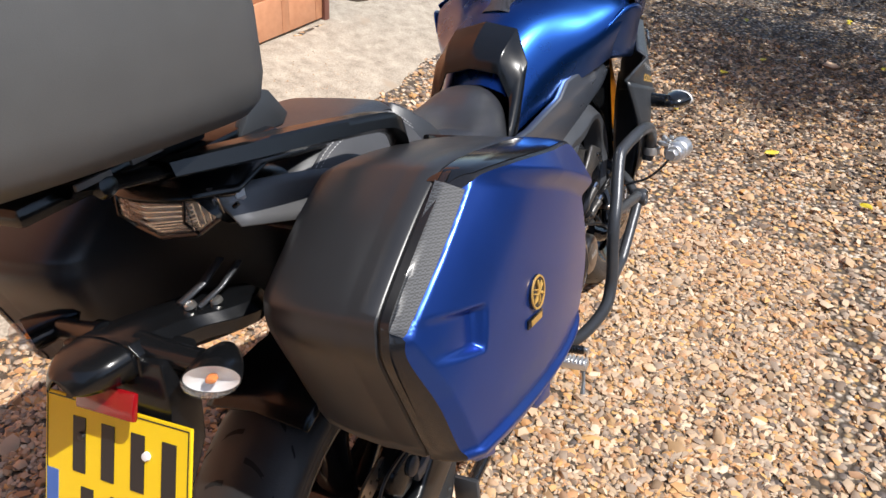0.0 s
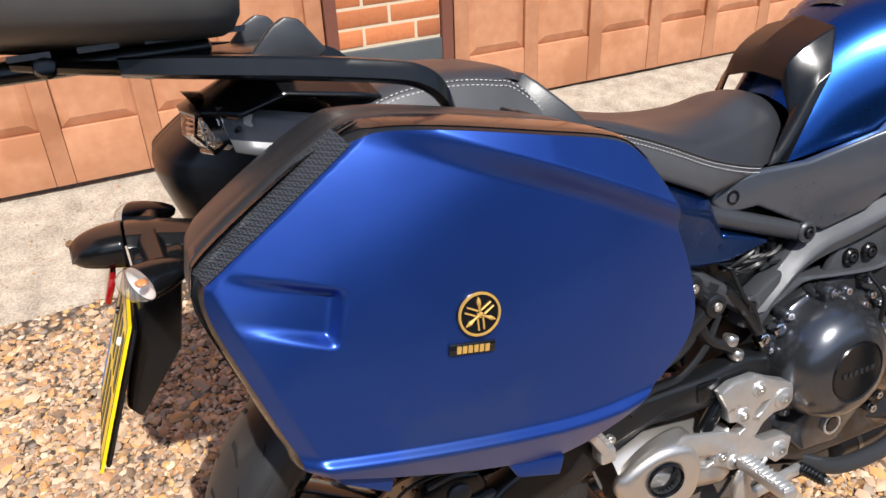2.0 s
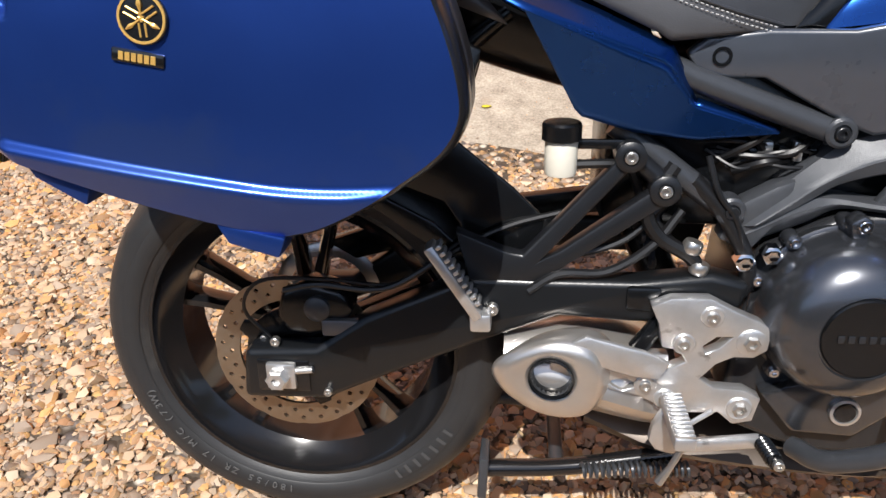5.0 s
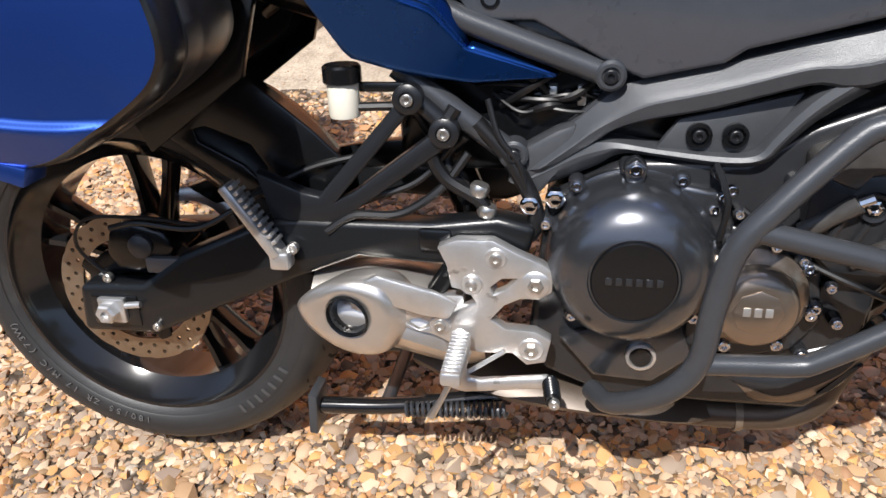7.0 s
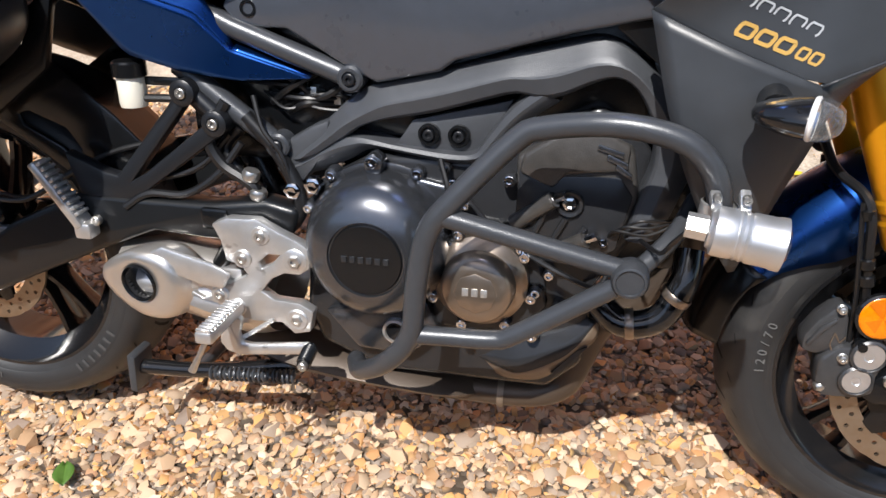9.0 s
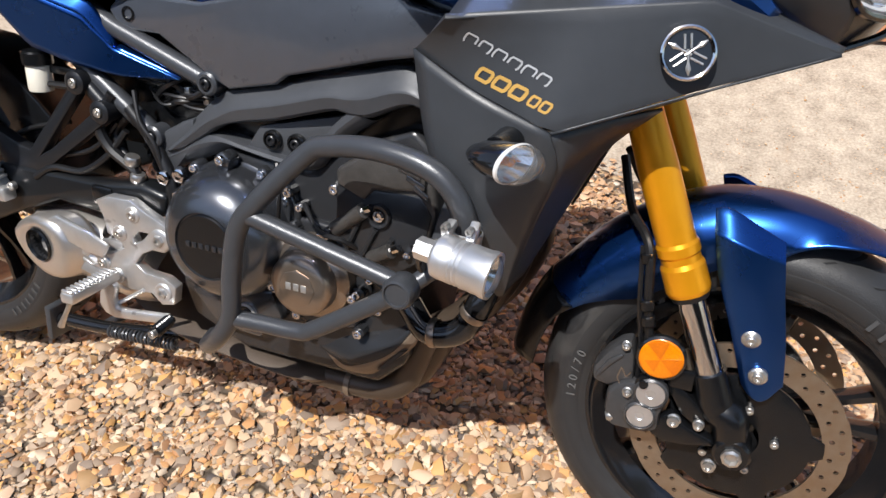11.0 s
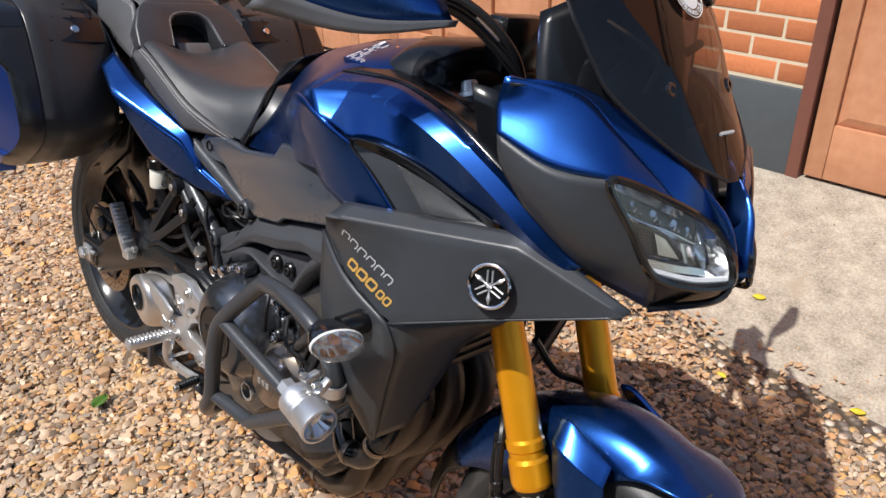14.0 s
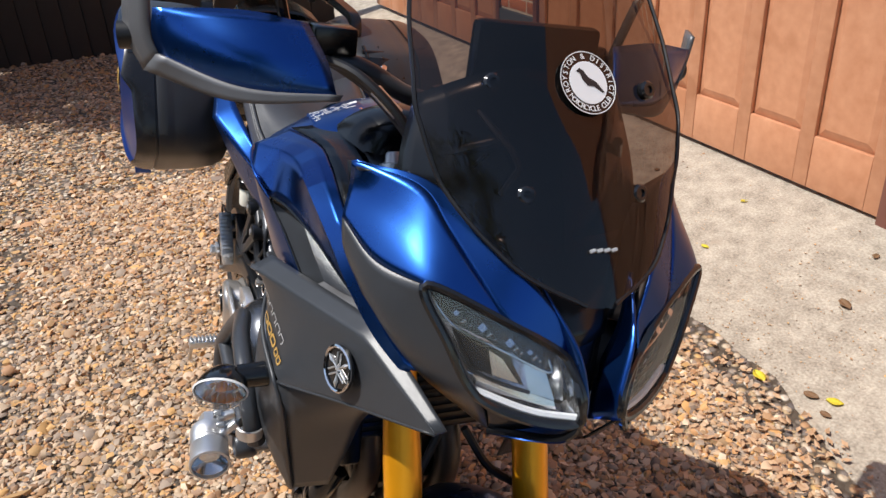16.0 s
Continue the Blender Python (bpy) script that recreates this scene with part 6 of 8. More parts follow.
    for q in range(-4, 5):
        a, b = ic + ia * 0.010 + V(0, 0.0068 * q * 0.95, 0), math.sqrt(max(0.0, 1 - (q / 5) ** 2))
        part("lens_rib", tube([a + V(0, 0, -0.020 * b), a + ia * (0.022 * b) + V(0, 0, -0.010 * b), a + ia * (0.024 * b) + V(0, 0, 0.010 * b), a + V(0, 0, 0.020 * b)], 0.0007, 4, 10), CLEAR, ind)
    part("bulb", moved(lathe([(0.005, -0.012), (0.0085, -0.004), (0.007, 0.006), (0, 0.009)], ic, ia, 16), lie), AMBER, ind)
    part("stem", tube([V(1.205, -0.225, 0.684), V(1.208, -0.26, 0.684), ic - ia * 0.022 + V(0, 0.018, 0)], [0.021, 0.018, 0.017], 14), BLACK, ind)

# ---- seat, tank, side covers ----
def mirrored_rows(rows):
    """Half sections from the middle outwards, made whole."""
    return [[Vector((x, -y, z)) for x, y, z in reversed(r[1:])] + [Vector(p) for p in r] for r in rows]


rider_rows = [[(0.272, 0, 0.872), (0.272, -0.06, 0.884), (0.272, -0.105, 0.892), (0.272, -0.124, 0.888)],
              [(0.290, 0, 0.884), (0.290, -0.065, 0.900), (0.290, -0.112, 0.913), (0.290, -0.131, 0.906)],
              [(0.343, 0, 0.886), (0.343, -0.062, 0.893), (0.343, -0.112, 0.901), (0.343, -0.132, 0.889)],
              [(0.414, 0, 0.876), (0.414, -0.065, 0.879), (0.414, -0.113, 0.874), (0.414, -0.133, 0.859)],
              [(0.486, 0, 0.870), (0.486, -0.060, 0.868), (0.486, -0.108, 0.850), (0.486, -0.130, 0.825)],
              [(0.555, 0, 0.869), (0.555, -0.055, 0.866), (0.555, -0.098, 0.836), (0.555, -0.118, 0.800)],
              [(0.613, 0, 0.880), (0.613, -0.048, 0.875), (0.613, -0.085, 0.836), (0.613, -0.101, 0.781)],
              [(0.655, 0, 0.882), (0.655, -0.042, 0.874), (0.655, -0.073, 0.840), (0.655, -0.088, 0.781)],
              [(0.692, 0, 0.866), (0.692, -0.036, 0.858), (0.690, -0.062, 0.832), (0.686, -0.078, 0.782)],
              [(0.712, 0, 0.828), (0.712, -0.030, 0.824), (0.708, -0.052, 0.812), (0.702, -0.070, 0.782)]]
seat = part("rider_seat", loft(mirrored_rows(rider_rows), 60, 37), SEAT_M, bike, "black textured rider seat with grey sides and pale stitching", angle=60)
pillion_rows = [[(-0.06, 0, 0.972), (-0.06, -0.06, 0.970), (-0.06, -0.090, 0.962), (-0.06, -0.105, 0.945)],
                [(0.02, 0, 1.000), (0.02, -0.06, 0.999), (0.02, -0.088, 0.996), (0.02, -0.104, 0.985)],
                [(0.10, 0, 1.006), (0.10, -0.06, 1.005), (0.10, -0.088, 1.003), (0.10, -0.104, 0.994)],
                [(0.17, 0, 1.001), (0.17, -0.06, 1.000), (0.17, -0.086, 0.997), (0.17, -0.102, 0.986)],
                [(0.205, 0, 0.994), (0.205, -0.06, 0.993), (0.205, -0.082, 0.990), (0.207, -0.098, 0.978)],
                [(0.226, 0, 0.977), (0.226, -0.06, 0.976), (0.228, -0.082, 0.973), (0.232, -0.100, 0.958)]]
pillion = part("passenger_seat", loft(mirrored_rows(pillion_rows), 40, 33), SEAT_M, bike, "black textured passenger seat with grey sides and a hand hole", angle=60)
slope = Matrix(((0, -0.731, -0.682, 0.290), (1, 0, 0, 0), (0, -0.682, 0.731, 0.911), (0, 0, 0, 1)))
arch = [(0.058 - 0.010 * k / 3, -0.012 + 0.018 * k) for k in range(4)] + [(0.042, 0.058), (0.028, 0.070), (0.010, 0.074)]
arch = arch + [(-y, z) for y, z in reversed(arch)]
front_o = [(-0.140, -0.012), (-0.132, 0.040), (-0.112, 0.086), (-0.094, 0.104), (0.094, 0.104), (0.112, 0.086), (0.132, 0.040), (0.140, -0.012)] + arch
part("front_pad", moved(prism(front_o, 0.0, 0.050, bev=0.005, seg=3), slope), SEAT_M, pillion, angle=50)
part("hand_hole", moved(box((-0.050, 0.046, -0.020), (0.050, 0.056, 0.078), 0.002), slope), BLACK, pillion)
# grey plate added in the hole to stand in for a pale reflection
part("hole_lip", moved(box((-0.040, 0.020, -0.020), (0.040, 0.040, 0.012), 0.004), slope), SILVER_GREY, pillion)
hem = spline([Vector((y * 1.07, -0.0006, z + 0.004 if abs(y) < 0.05 else z)) for y, z in arch], 81)
part("stitching", moved(joined(*[tube([hem[k], hem[k + 1]], 0.0007, 4, 2, True) for k in range(0, 80, 2)]), slope), THREAD, pillion)
for s in (1, -1):
    V = lambda *p: Vector((p[0], p[1] * s, p[2]))
    seam = [V(0.286, -0.133, 0.904), V(0.343, -0.135, 0.887), V(0.414, -0.136, 0.857), V(0.486, -0.133, 0.823), V(0.555, -0.121, 0.798), V(0.616, -0.103, 0.780)]
    low = [V(0.270, -0.146, 0.880), V(0.341, -0.147, 0.840), V(0.411, -0.146, 0.806), V(0.474, -0.142, 0.776), V(0.490, -0.139, 0.769), V(0.616, -0.103, 0.777)]
    part("side_panel", coons(low, seam, [low[0], seam[0]], [low[-1], seam[-1]], 40, 6, bulge=(0, -0.004 * s, 0)), SEAT_SIDE, seat, solid=0.004)
    part("piping", tube([p + V(0, -0.0010, 0.0012) for p in seam], 0.0022, 6, 60), SEAT_M, seat)
    rear_seam = [V(-0.06, -0.108, 0.948), V(0.02, -0.107, 0.988), V(0.10, -0.107, 0.996), V(0.170, -0.106, 0.987), V(0.205, -0.106, 0.973), V(0.262, -0.132, 0.910)]
    rear_low = [V(-0.06, -0.120, 0.930), V(0.02, -0.132, 0.945), V(0.10, -0.140, 0.928), V(0.170, -0.144, 0.905), V(0.215, -0.146, 0.890), V(0.268, -0.146, 0.872)]
    part("side_panel", coons(rear_low, rear_seam, [rear_low[0], rear_seam[0]], [rear_low[-1], rear_seam[-1]], 40, 8, bulge=(0, -0.003 * s, 0)), SEAT_SIDE, pillion, solid=0.004)
    for owner, line in ((seat, seam), (pillion, rear_seam)):
        fine = spline(line, 111)
        for d in (0.003, 0.009):
            stitches = [tube([fine[k] + V(0, -d * 0.4 - 0.0022, -d), fine[k + 1] + V(0, -d * 0.4 - 0.0022, -d)], 0.0008, 4, 2, True) for k in range(2, 108, 2)]
            part("stitching", joined(*stitches), THREAD, owner)

tank_rows = [[(0.700, 0, 0.870), (0.700, -0.030, 0.865), (0.700, -0.070, 0.845), (0.676, -0.094, 0.803), (0.664, -0.100, 0.776)],
             [(0.755, 0, 0.940), (0.755, -0.04, 0.935), (0.757, -0.078, 0.907), (0.758, -0.104, 0.853), (0.757, -0.110, 0.788)],
             [(0.84, 0, 0.992), (0.84, -0.06, 0.985), (0.845, -0.110, 0.955), (0.85, -0.145, 0.890), (0.852, -0.140, 0.812)],
             [(0.93, 0, 1.018), (0.93, -0.08, 1.010), (0.935, -0.150, 0.980), (0.94, -0.205, 0.920), (0.94, -0.180, 0.830)],
             [(1.02, 0, 1.038), (1.02, -0.09, 1.031), (1.025, -0.175, 1.004), (1.03, -0.245, 0.950), (1.03, -0.205, 0.845)],
             [(1.10, 0, 1.034), (1.10, -0.10, 1.026), (1.105, -0.180, 0.996), (1.11, -0.228, 0.940), (1.115, -0.190, 0.835)],
             [(1.18, 0, 0.985), (1.18, -0.08, 0.985), (1.185, -0.140, 0.972), (1.19, -0.150, 0.925), (1.19, -0.140, 0.830)]]
tank = part("fuel_tank", loft(mirrored_rows(tank_rows), 44, 41), BLUE, bike, "matt blue fuel tank", angle=60)
part("tank_pad", loft(mirrored_rows([[(x, y * 0.62, z + 0.004) for x, y, z in r[:3]] for r in tank_rows[2:4]]), 10, 17), CARBON, tank, "carbon-look tank pad")
cover_lines = [[(0.688, 0, 0.907), (0.700, 0, 0.938), (0.735, 0, 0.962), (0.790, 0, 0.984)], [(0.690, -0.060, 0.896), (0.703, -0.064, 0.926), (0.737, -0.070, 0.949), (0.786, -0.073, 0.968)],
               [(0.684, -0.084, 0.846), (0.698, -0.093, 0.868), (0.716, -0.103, 0.887), (0.742, -0.109, 0.906)], [(0.628, -0.101, 0.777), (0.640, -0.105, 0.780), (0.650, -0.107, 0.780), (0.662, -0.108, 0.778)]]
part("tank_rear_cover", creased([[Vector((x, -y, z)) for x, y, z in c] for c in reversed(cover_lines[1:])] + [[Vector(p) for p in c] for c in cover_lines], 16, 4), BLACK, tank, "black plastic cover at the rear of the tank", solid=0.004, bevel=0.003, angle=20)
cap = part("filler_cap", lathe([(0.040, -0.004), (0.040, 0.010), (0.034, 0.014), (0.012, 0.014), (0, 0.013)], (1.06, 0, 1.028), (0.02, 0, 1), 32), BLACK, tank)
lm = Matrix.Translation((1.045, -0.134, 1.0205)) @ Matrix.Rotation(radians(17), 4, "X") @ Matrix.Rotation(radians(4), 4, "Y")
lab = part("warning_label", moved(box((-0.022, -0.040, -0.004), (0.026, 0.040, 0.0012), 0.0005), lm), BLUE, tank, "small printed warning label")
for k in range(7):
    for q in range(4):
        y0 = -0.037 + 0.0165 * q + 0.004 * (k % 2)
        part("print_line", moved(box((-0.018 + 0.0052 * k, y0, 0.0010), (-0.0166 + 0.0052 * k, y0 + 0.0145 - 0.004 * ((k + q) % 3), 0.0018), 0), lm), WHITE, lab)
part("orange_mark", moved(box((0.012, 0.024, 0.0010), (0.022, 0.036, 0.0018), 0), lm), ORANGE, lab)
part("white_mark", moved(box((-0.019, 0.026, 0.0010), (-0.013, 0.037, 0.0018), 0), lm), WHITE, lab)
part("tank_front_panel", loft(mirrored_rows([[(1.075, 0, 1.033), (1.075, -0.09, 1.028), (1.075, -0.15, 1.006), (1.08, -0.165, 0.98)], [(1.10, 0, 1.052), (1.10, -0.09, 1.048), (1.105, -0.140, 1.024), (1.11, -0.160, 0.98)], [(1.15, 0, 1.058), (1.15, -0.08, 1.054), (1.155, -0.125, 1.030), (1.16, -0.145, 0.98)], [(1.178, 0, 1.045), (1.178, -0.07, 1.040), (1.18, -0.105, 1.015), (1.185, -0.125, 0.97)], [(1.185, 0, 0.97), (1.185, -0.07, 0.965), (1.187, -0.10, 0.955), (1.19, -0.115, 0.94)]]), 24, 29), BLACK, tank, "black plastic panel before the tank", angle=50)

for s in (1, -1):
    V = lambda *p: Vector((p[0], p[1] * s, p[2]))
    # blue shoulder that runs forward and down from the tank to between wing and cowl
    edge = [V(1.224, -0.209, 0.824), V(1.177, -0.229, 0.881), V(1.141, -0.245, 0.920)]
    brow = [V(1.141, -0.245, 0.920), V(1.160, -0.240, 0.928), V(1.196, -0.227, 0.924), V(1.251, -0.209, 0.908), V(1.305, -0.190, 0.882), V(1.346, -0.176, 0.865), V(1.362, -0.168, 0.843)]
    sill = [V(1.224, -0.209, 0.824), V(1.290, -0.189, 0.832), V(1.362, -0.168, 0.843)]
    sh = part("tank_shroud", coons([V(0.985, -0.170, 0.845), V(1.06, -0.225, 0.835), V(1.15, -0.222, 0.815), edge[0]], [V(0.955, -0.215, 0.925), V(1.02, -0.250, 0.962), V(1.085, -0.262, 0.948), edge[2]],
                                   [V(0.985, -0.170, 0.845), V(0.962, -0.20, 0.885), V(0.955, -0.215, 0.925)], edge, 18, 12), BLUE, bike, "matt blue tank shroud with air duct", solid=0.003)
    part("shroud_top", creased([[V(1.085, -0.262, 0.946), V(1.120, -0.252, 0.934)] + brow[:-1] + [V(1.400, -0.160, 0.835), V(1.450, -0.148, 0.815)],
                                [V(1.050, -0.252, 0.974), V(1.140, -0.222, 0.984), V(1.200, -0.219, 0.975), V(1.262, -0.216, 0.957), V(1.320, -0.208, 0.929), V(1.370, -0.201, 0.901), V(1.420, -0.182, 0.862), V(1.460, -0.156, 0.832)],
                                [V(1.060, -0.235, 0.985), V(1.147, -0.200, 0.998), V(1.210, -0.198, 0.990), V(1.272, -0.201, 0.973), V(1.327, -0.198, 0.946), V(1.379, -0.193, 0.918), V(1.430, -0.175, 0.875), V(1.465, -0.150, 0.840)],
                                [V(1.060, -0.205, 0.999), V(1.147, -0.184, 1.002), V(1.210, -0.184, 0.993), V(1.272, -0.188, 0.976), V(1.327, -0.187, 0.949), V(1.379, -0.182, 0.921), V(1.430, -0.166, 0.877), V(1.468, -0.140, 0.840)]], 44, 5), BLUE, sh, solid=0.003, angle=45)
    part("shroud_trim", creased([[V(1.060, -0.203, 1.0005), V(1.147, -0.183, 1.0035), V(1.210, -0.183, 0.9945), V(1.272, -0.187, 0.9775), V(1.327, -0.186, 0.9505), V(1.379, -0.181, 0.9225)], [V(1.075, -0.150, 1.012), V(1.135, -0.140, 1.008), V(1.220, -0.138, 0.992), V(1.290, -0.140, 0.972), V(1.340, -0.145, 0.950), V(1.380, -0.140, 0.922)], [V(1.08, -0.13, 0.95), V(1.14, -0.125, 0.94), V(1.22, -0.12, 0.92), V(1.29, -0.115, 0.90), V(1.34, -0.115, 0.88), V(1.38, -0.11, 0.86)]], 20, 3), BLACK, sh, "black inner trim of the shroud", solid=0.002)
    # air duct: sloping dark rim, mesh behind, satin lip below
    ein = [V(1.239, -0.190, 0.841), V(1.215, -0.204, 0.880), V(1.197, -0.211, 0.904)]
    bin_ = [V(1.197, -0.211, 0.904), V(1.212, -0.206, 0.902), V(1.258, -0.190, 0.884), V(1.300, -0.174, 0.866), V(1.322, -0.166, 0.854)]
    sin_ = [V(1.239, -0.190, 0.841), V(1.280, -0.178, 0.845), V(1.322, -0.166, 0.854)]
    part("duct_wall", coons(edge, ein, [edge[0], ein[0]], [edge[2], ein[2]], 12, 4), GREY, sh)
    part("duct_roof", coons(brow, bin_, [brow[0], bin_[0]], [brow[-1], bin_[-1]], 20, 4), BLACK, sh)
    part("duct_lip", coons(sill, sin_, [sill[0], sin_[0]], [sill[-1], sin_[-1]], 14, 5, bulge=(0, -0.003 * s, 0.003)), SILVER_GREY, sh, "satin grey lip of the duct")
    part("duct_rim", tube(edge[:-1] + brow[:-1], 0.0022, 6, 60), BLACK, sh)
    back = Vector((0, 0.012 * s, -0.002))
    part("duct_back", coons([p + back for p in sin_], [p + back for p in bin_], [p + back for p in ein], [sin_[-1] + back, bin_[-1] + back], 10, 6), BLACK, sh)
    wires = []
    low_e, high_e = spline(sin_, 31), spline(bin_, 31)
    left_e = spline(ein, 21)
    for k in range(30):
        wires.append(tube([low_e[k], high_e[k]], 0.0006, 4, 2, True))
    for k in range(1, 20):
        f = k / 20
        wires.append(tube([left_e[k], low_e[15].lerp(high_e[15], f), low_e[29].lerp(high_e[29], f)], 0.0006, 4, 8))
    part("duct_mesh", joined(*wires), BAR_M, sh)
    # grey side cover under tank and seat
    sc_o = [(0.507, 0.752), (0.530, 0.771), (0.600, 0.778), (0.690, 0.778), (0.820, 0.806), (0.852, 0.836), (0.985, 0.852), (1.050, 0.815), (1.120, 0.800), (1.125, 0.760), (1.070, 0.750), (0.990, 0.733), (0.915, 0.712), (0.840, 0.692), (0.818, 0.676), (0.730, 0.656), (0.700, 0.668), (0.600, 0.722), (0.530, 0.722)]


    def dep(x, z):
        """The cover leans out from the frame's line to the tank's."""
        low, top = frame_depth(x) - 0.004, -0.116 - 0.075 * max(0, min(1, (x - 0.60) / 0.42)) ** 1.2
        f = max(0, min(1, (z - 0.66 - 0.24 * (x - 0.73)) / 0.09))
        return low + (top - low) * f

    dep2 = lambda x, z: dep(x, z) + 0.02
    bm = prism(sc_o, dep, dep2, bev=0.006, seg=3)
    sc = part("side_cover", bm if s > 0 else flipped(bm), PANEL_M, bike, "grey textured plastic side cover")
    part("fixing_hole", lathe([(0.011, 0.0), (0.0115, 0.004), (0.008, 0.004), (0.007, -0.002), (0, -0.002)], V(0.548, -0.114, 0.748), (0, -s, 0), 18), BLACK, sc)
    # blue tail panel beside the seat
    corner, tip = V(0.318, -0.214, 0.811), V(0.627, -0.109, 0.655)
    tp = part("tail_side_panel", coons([corner, V(0.382, -0.160, 0.688), V(0.450, -0.142, 0.664), V(0.526, -0.126, 0.651), tip], [corner, V(0.400, -0.182, 0.777), V(0.482, -0.147, 0.743), V(0.521, -0.128, 0.694), tip], [corner, corner], [tip, tip], 30, 10, linear=True), BLUE, bike, "matt blue tail side panel", solid=0.003)
    part("upper_facet", coons([V(0.235, -0.198, 0.852), corner, V(0.400, -0.182, 0.777), V(0.482, -0.147, 0.743), V(0.521, -0.128, 0.694)], [V(0.225, -0.165, 0.880), V(0.311, -0.162, 0.844), V(0.400, -0.150, 0.806), V(0.491, -0.131, 0.762), V(0.524, -0.118, 0.698)], [V(0.235, -0.198, 0.852), V(0.225, -0.165, 0.880)], [V(0.521, -0.128, 0.694), V(0.524, -0.118, 0.698)], 30, 5, linear=True), BLUE, tp, solid=0.003)
    part("facet_edge", coons([V(0.521, -0.128, 0.694), tip], [V(0.526, -0.116, 0.700), tip + V(0.004, 0.004, 0.006)], [V(0.521, -0.128, 0.694), V(0.526, -0.116, 0.700)], [tip, tip + V(0.004, 0.004, 0.006)], 12, 3), BLUE, tp, solid=0.002)
    part("tail_fairing", coons([V(-0.16, -0.105, 0.955), V(0.0, -0.13, 0.900), V(0.30, -0.165, 0.790)], [V(-0.17, -0.075, 1.005), V(0.0, -0.12, 0.965), V(0.23, -0.160, 0.872)], [V(-0.16, -0.105, 0.955), V(-0.17, -0.075, 1.005)], [V(0.30, -0.165, 0.790), V(0.23, -0.160, 0.872)], 16, 6), SILVER_GREY, tp, "grey plastic tail fairing", solid=0.003)

# ---- upper cowl, headlights, screen ----
for s in (1, -1):
    V = lambda *p: Vector((p[0], p[1] * s + 0.020, p[2]))
    H, I, TL, BL, BR, TR, J = V(1.355, -0.224, 1.048), V(1.362, -0.232, 0.985), V(1.490, -0.178, 0.960), V(1.540, -0.124, 0.850), V(1.594, -0.028, 0.838), V(1.562, -0.036, 0.900), V(1.528, -0.096, 0.794)
    inset = 0.0 if s > 0 else 0.018
    TR = TR + Vector((0.002 if inset else 0, inset, -0.004 if inset else 0))
    e1, e2, e3 = V(1.421, -0.152, 1.045), V(1.512, -0.088, 0.990), V(1.552, -0.034 - inset, 0.930)
    end = V(1.537, -0.102, 0.936)
    ridge = [H, V(1.418, -0.166, 1.042), V(1.462, -0.146, 1.009), V(1.505, -0.124, 0.970), end]
    crest = H + Vector((0.006, 0.004 * s, 0.002))
    cowl = part("upper_cowl", coons([I, V(1.43, -0.214, 0.962), TL, V(1.516, -0.140, 0.950), end], ridge, [I, V(1.348, -0.222, 1.018), H], [end, end], 30, 10, bulge=(0.003, -0.007 * s, 0.002)), BLUE, bike, "matt blue front cowl", solid=0.003)
    part("cowl_middle", coons(ridge + [V(1.552, -0.066, 0.918), TR], [crest, e1, e2, e3], [H, crest], [TR, e3], 34, 8), BLUE, cowl, solid=0.003)
    part("cowl_cheek", coons([V(1.40, -0.212, 0.905), V(1.46, -0.165, 0.840), J], [I, V(1.43, -0.214, 0.962), TL], [V(1.40, -0.212, 0.905), V(1.372, -0.230, 0.95), I], [J, BL, TL], 18, 12, bulge=(0.004, -0.010 * s, 0)), GREY, cowl, "dark grey cheek of the cowl", solid=0.003)
    inner = [V(1.512, -0.058, 0.972), V(1.532, -0.046, 0.920), V(1.540, -0.026, 0.866), V(1.556, -0.014, 0.812)]
    outer = [V(1.515, -0.062, 0.971), V(1.571, -0.036 - 0.2 * inset, 0.920), V(1.591, -0.024, 0.872), BR + Vector((0.004, 0.003 * s, 0))]
    part("cowl_blade", coons(inner, outer, [inner[0], outer[0]], [inner[-1], outer[-1]], 18, 5, bulge=(0.003, 0, 0)), BLUE, cowl, solid=0.003)
    part("cowl_lining", coons([V(1.330, -0.160, 0.985), V(1.390, -0.110, 0.965), V(1.440, -0.075, 0.945), V(1.500, -0.030, 0.915)], [H + Vector((0.006, 0.004 * s, -0.004)), e1 - Vector((0, 0, 0.006)), e2 - Vector((0, 0, 0.006)), e3 - Vector((0, 0, 0.004))], [V(1.330, -0.160, 0.985), H + Vector((0.006, 0.004 * s, -0.004))], [V(1.500, -0.030, 0.915), e3 - Vector((0, 0, 0.004))], 20, 6), HOSE, cowl, "black lining inside the cowl", solid=0.002)
    part("nose_edge", tube([TR, V(1.588, -0.026, 0.87), BR, V(1.585, -0.045, 0.815), J], 0.005, 8), GLOSS, cowl)
    part("chin", coons([J, V(1.56, -0.04, 0.795), V(1.575, 0.0, 0.80)], [BL, V(1.57, -0.072, 0.838), BR], [J, BL], [V(1.575, 0.0, 0.80), BR], 12, 5), BLACK, cowl, solid=0.003)
    # headlight: bowl, lamp units, clear lens
    hl = part("headlight", coons([BL, V(1.572, -0.072, 0.836), BR], [TL, V(1.535, -0.100, 0.932), TR], [BL, V(1.515, -0.156, 0.905), TL], [BR, V(1.586, -0.030, 0.868), TR], 14, 12), CLEAR, bike, "clear angular headlight in a black surround")
    inn = Vector((-0.035, 0.0, 0.006))
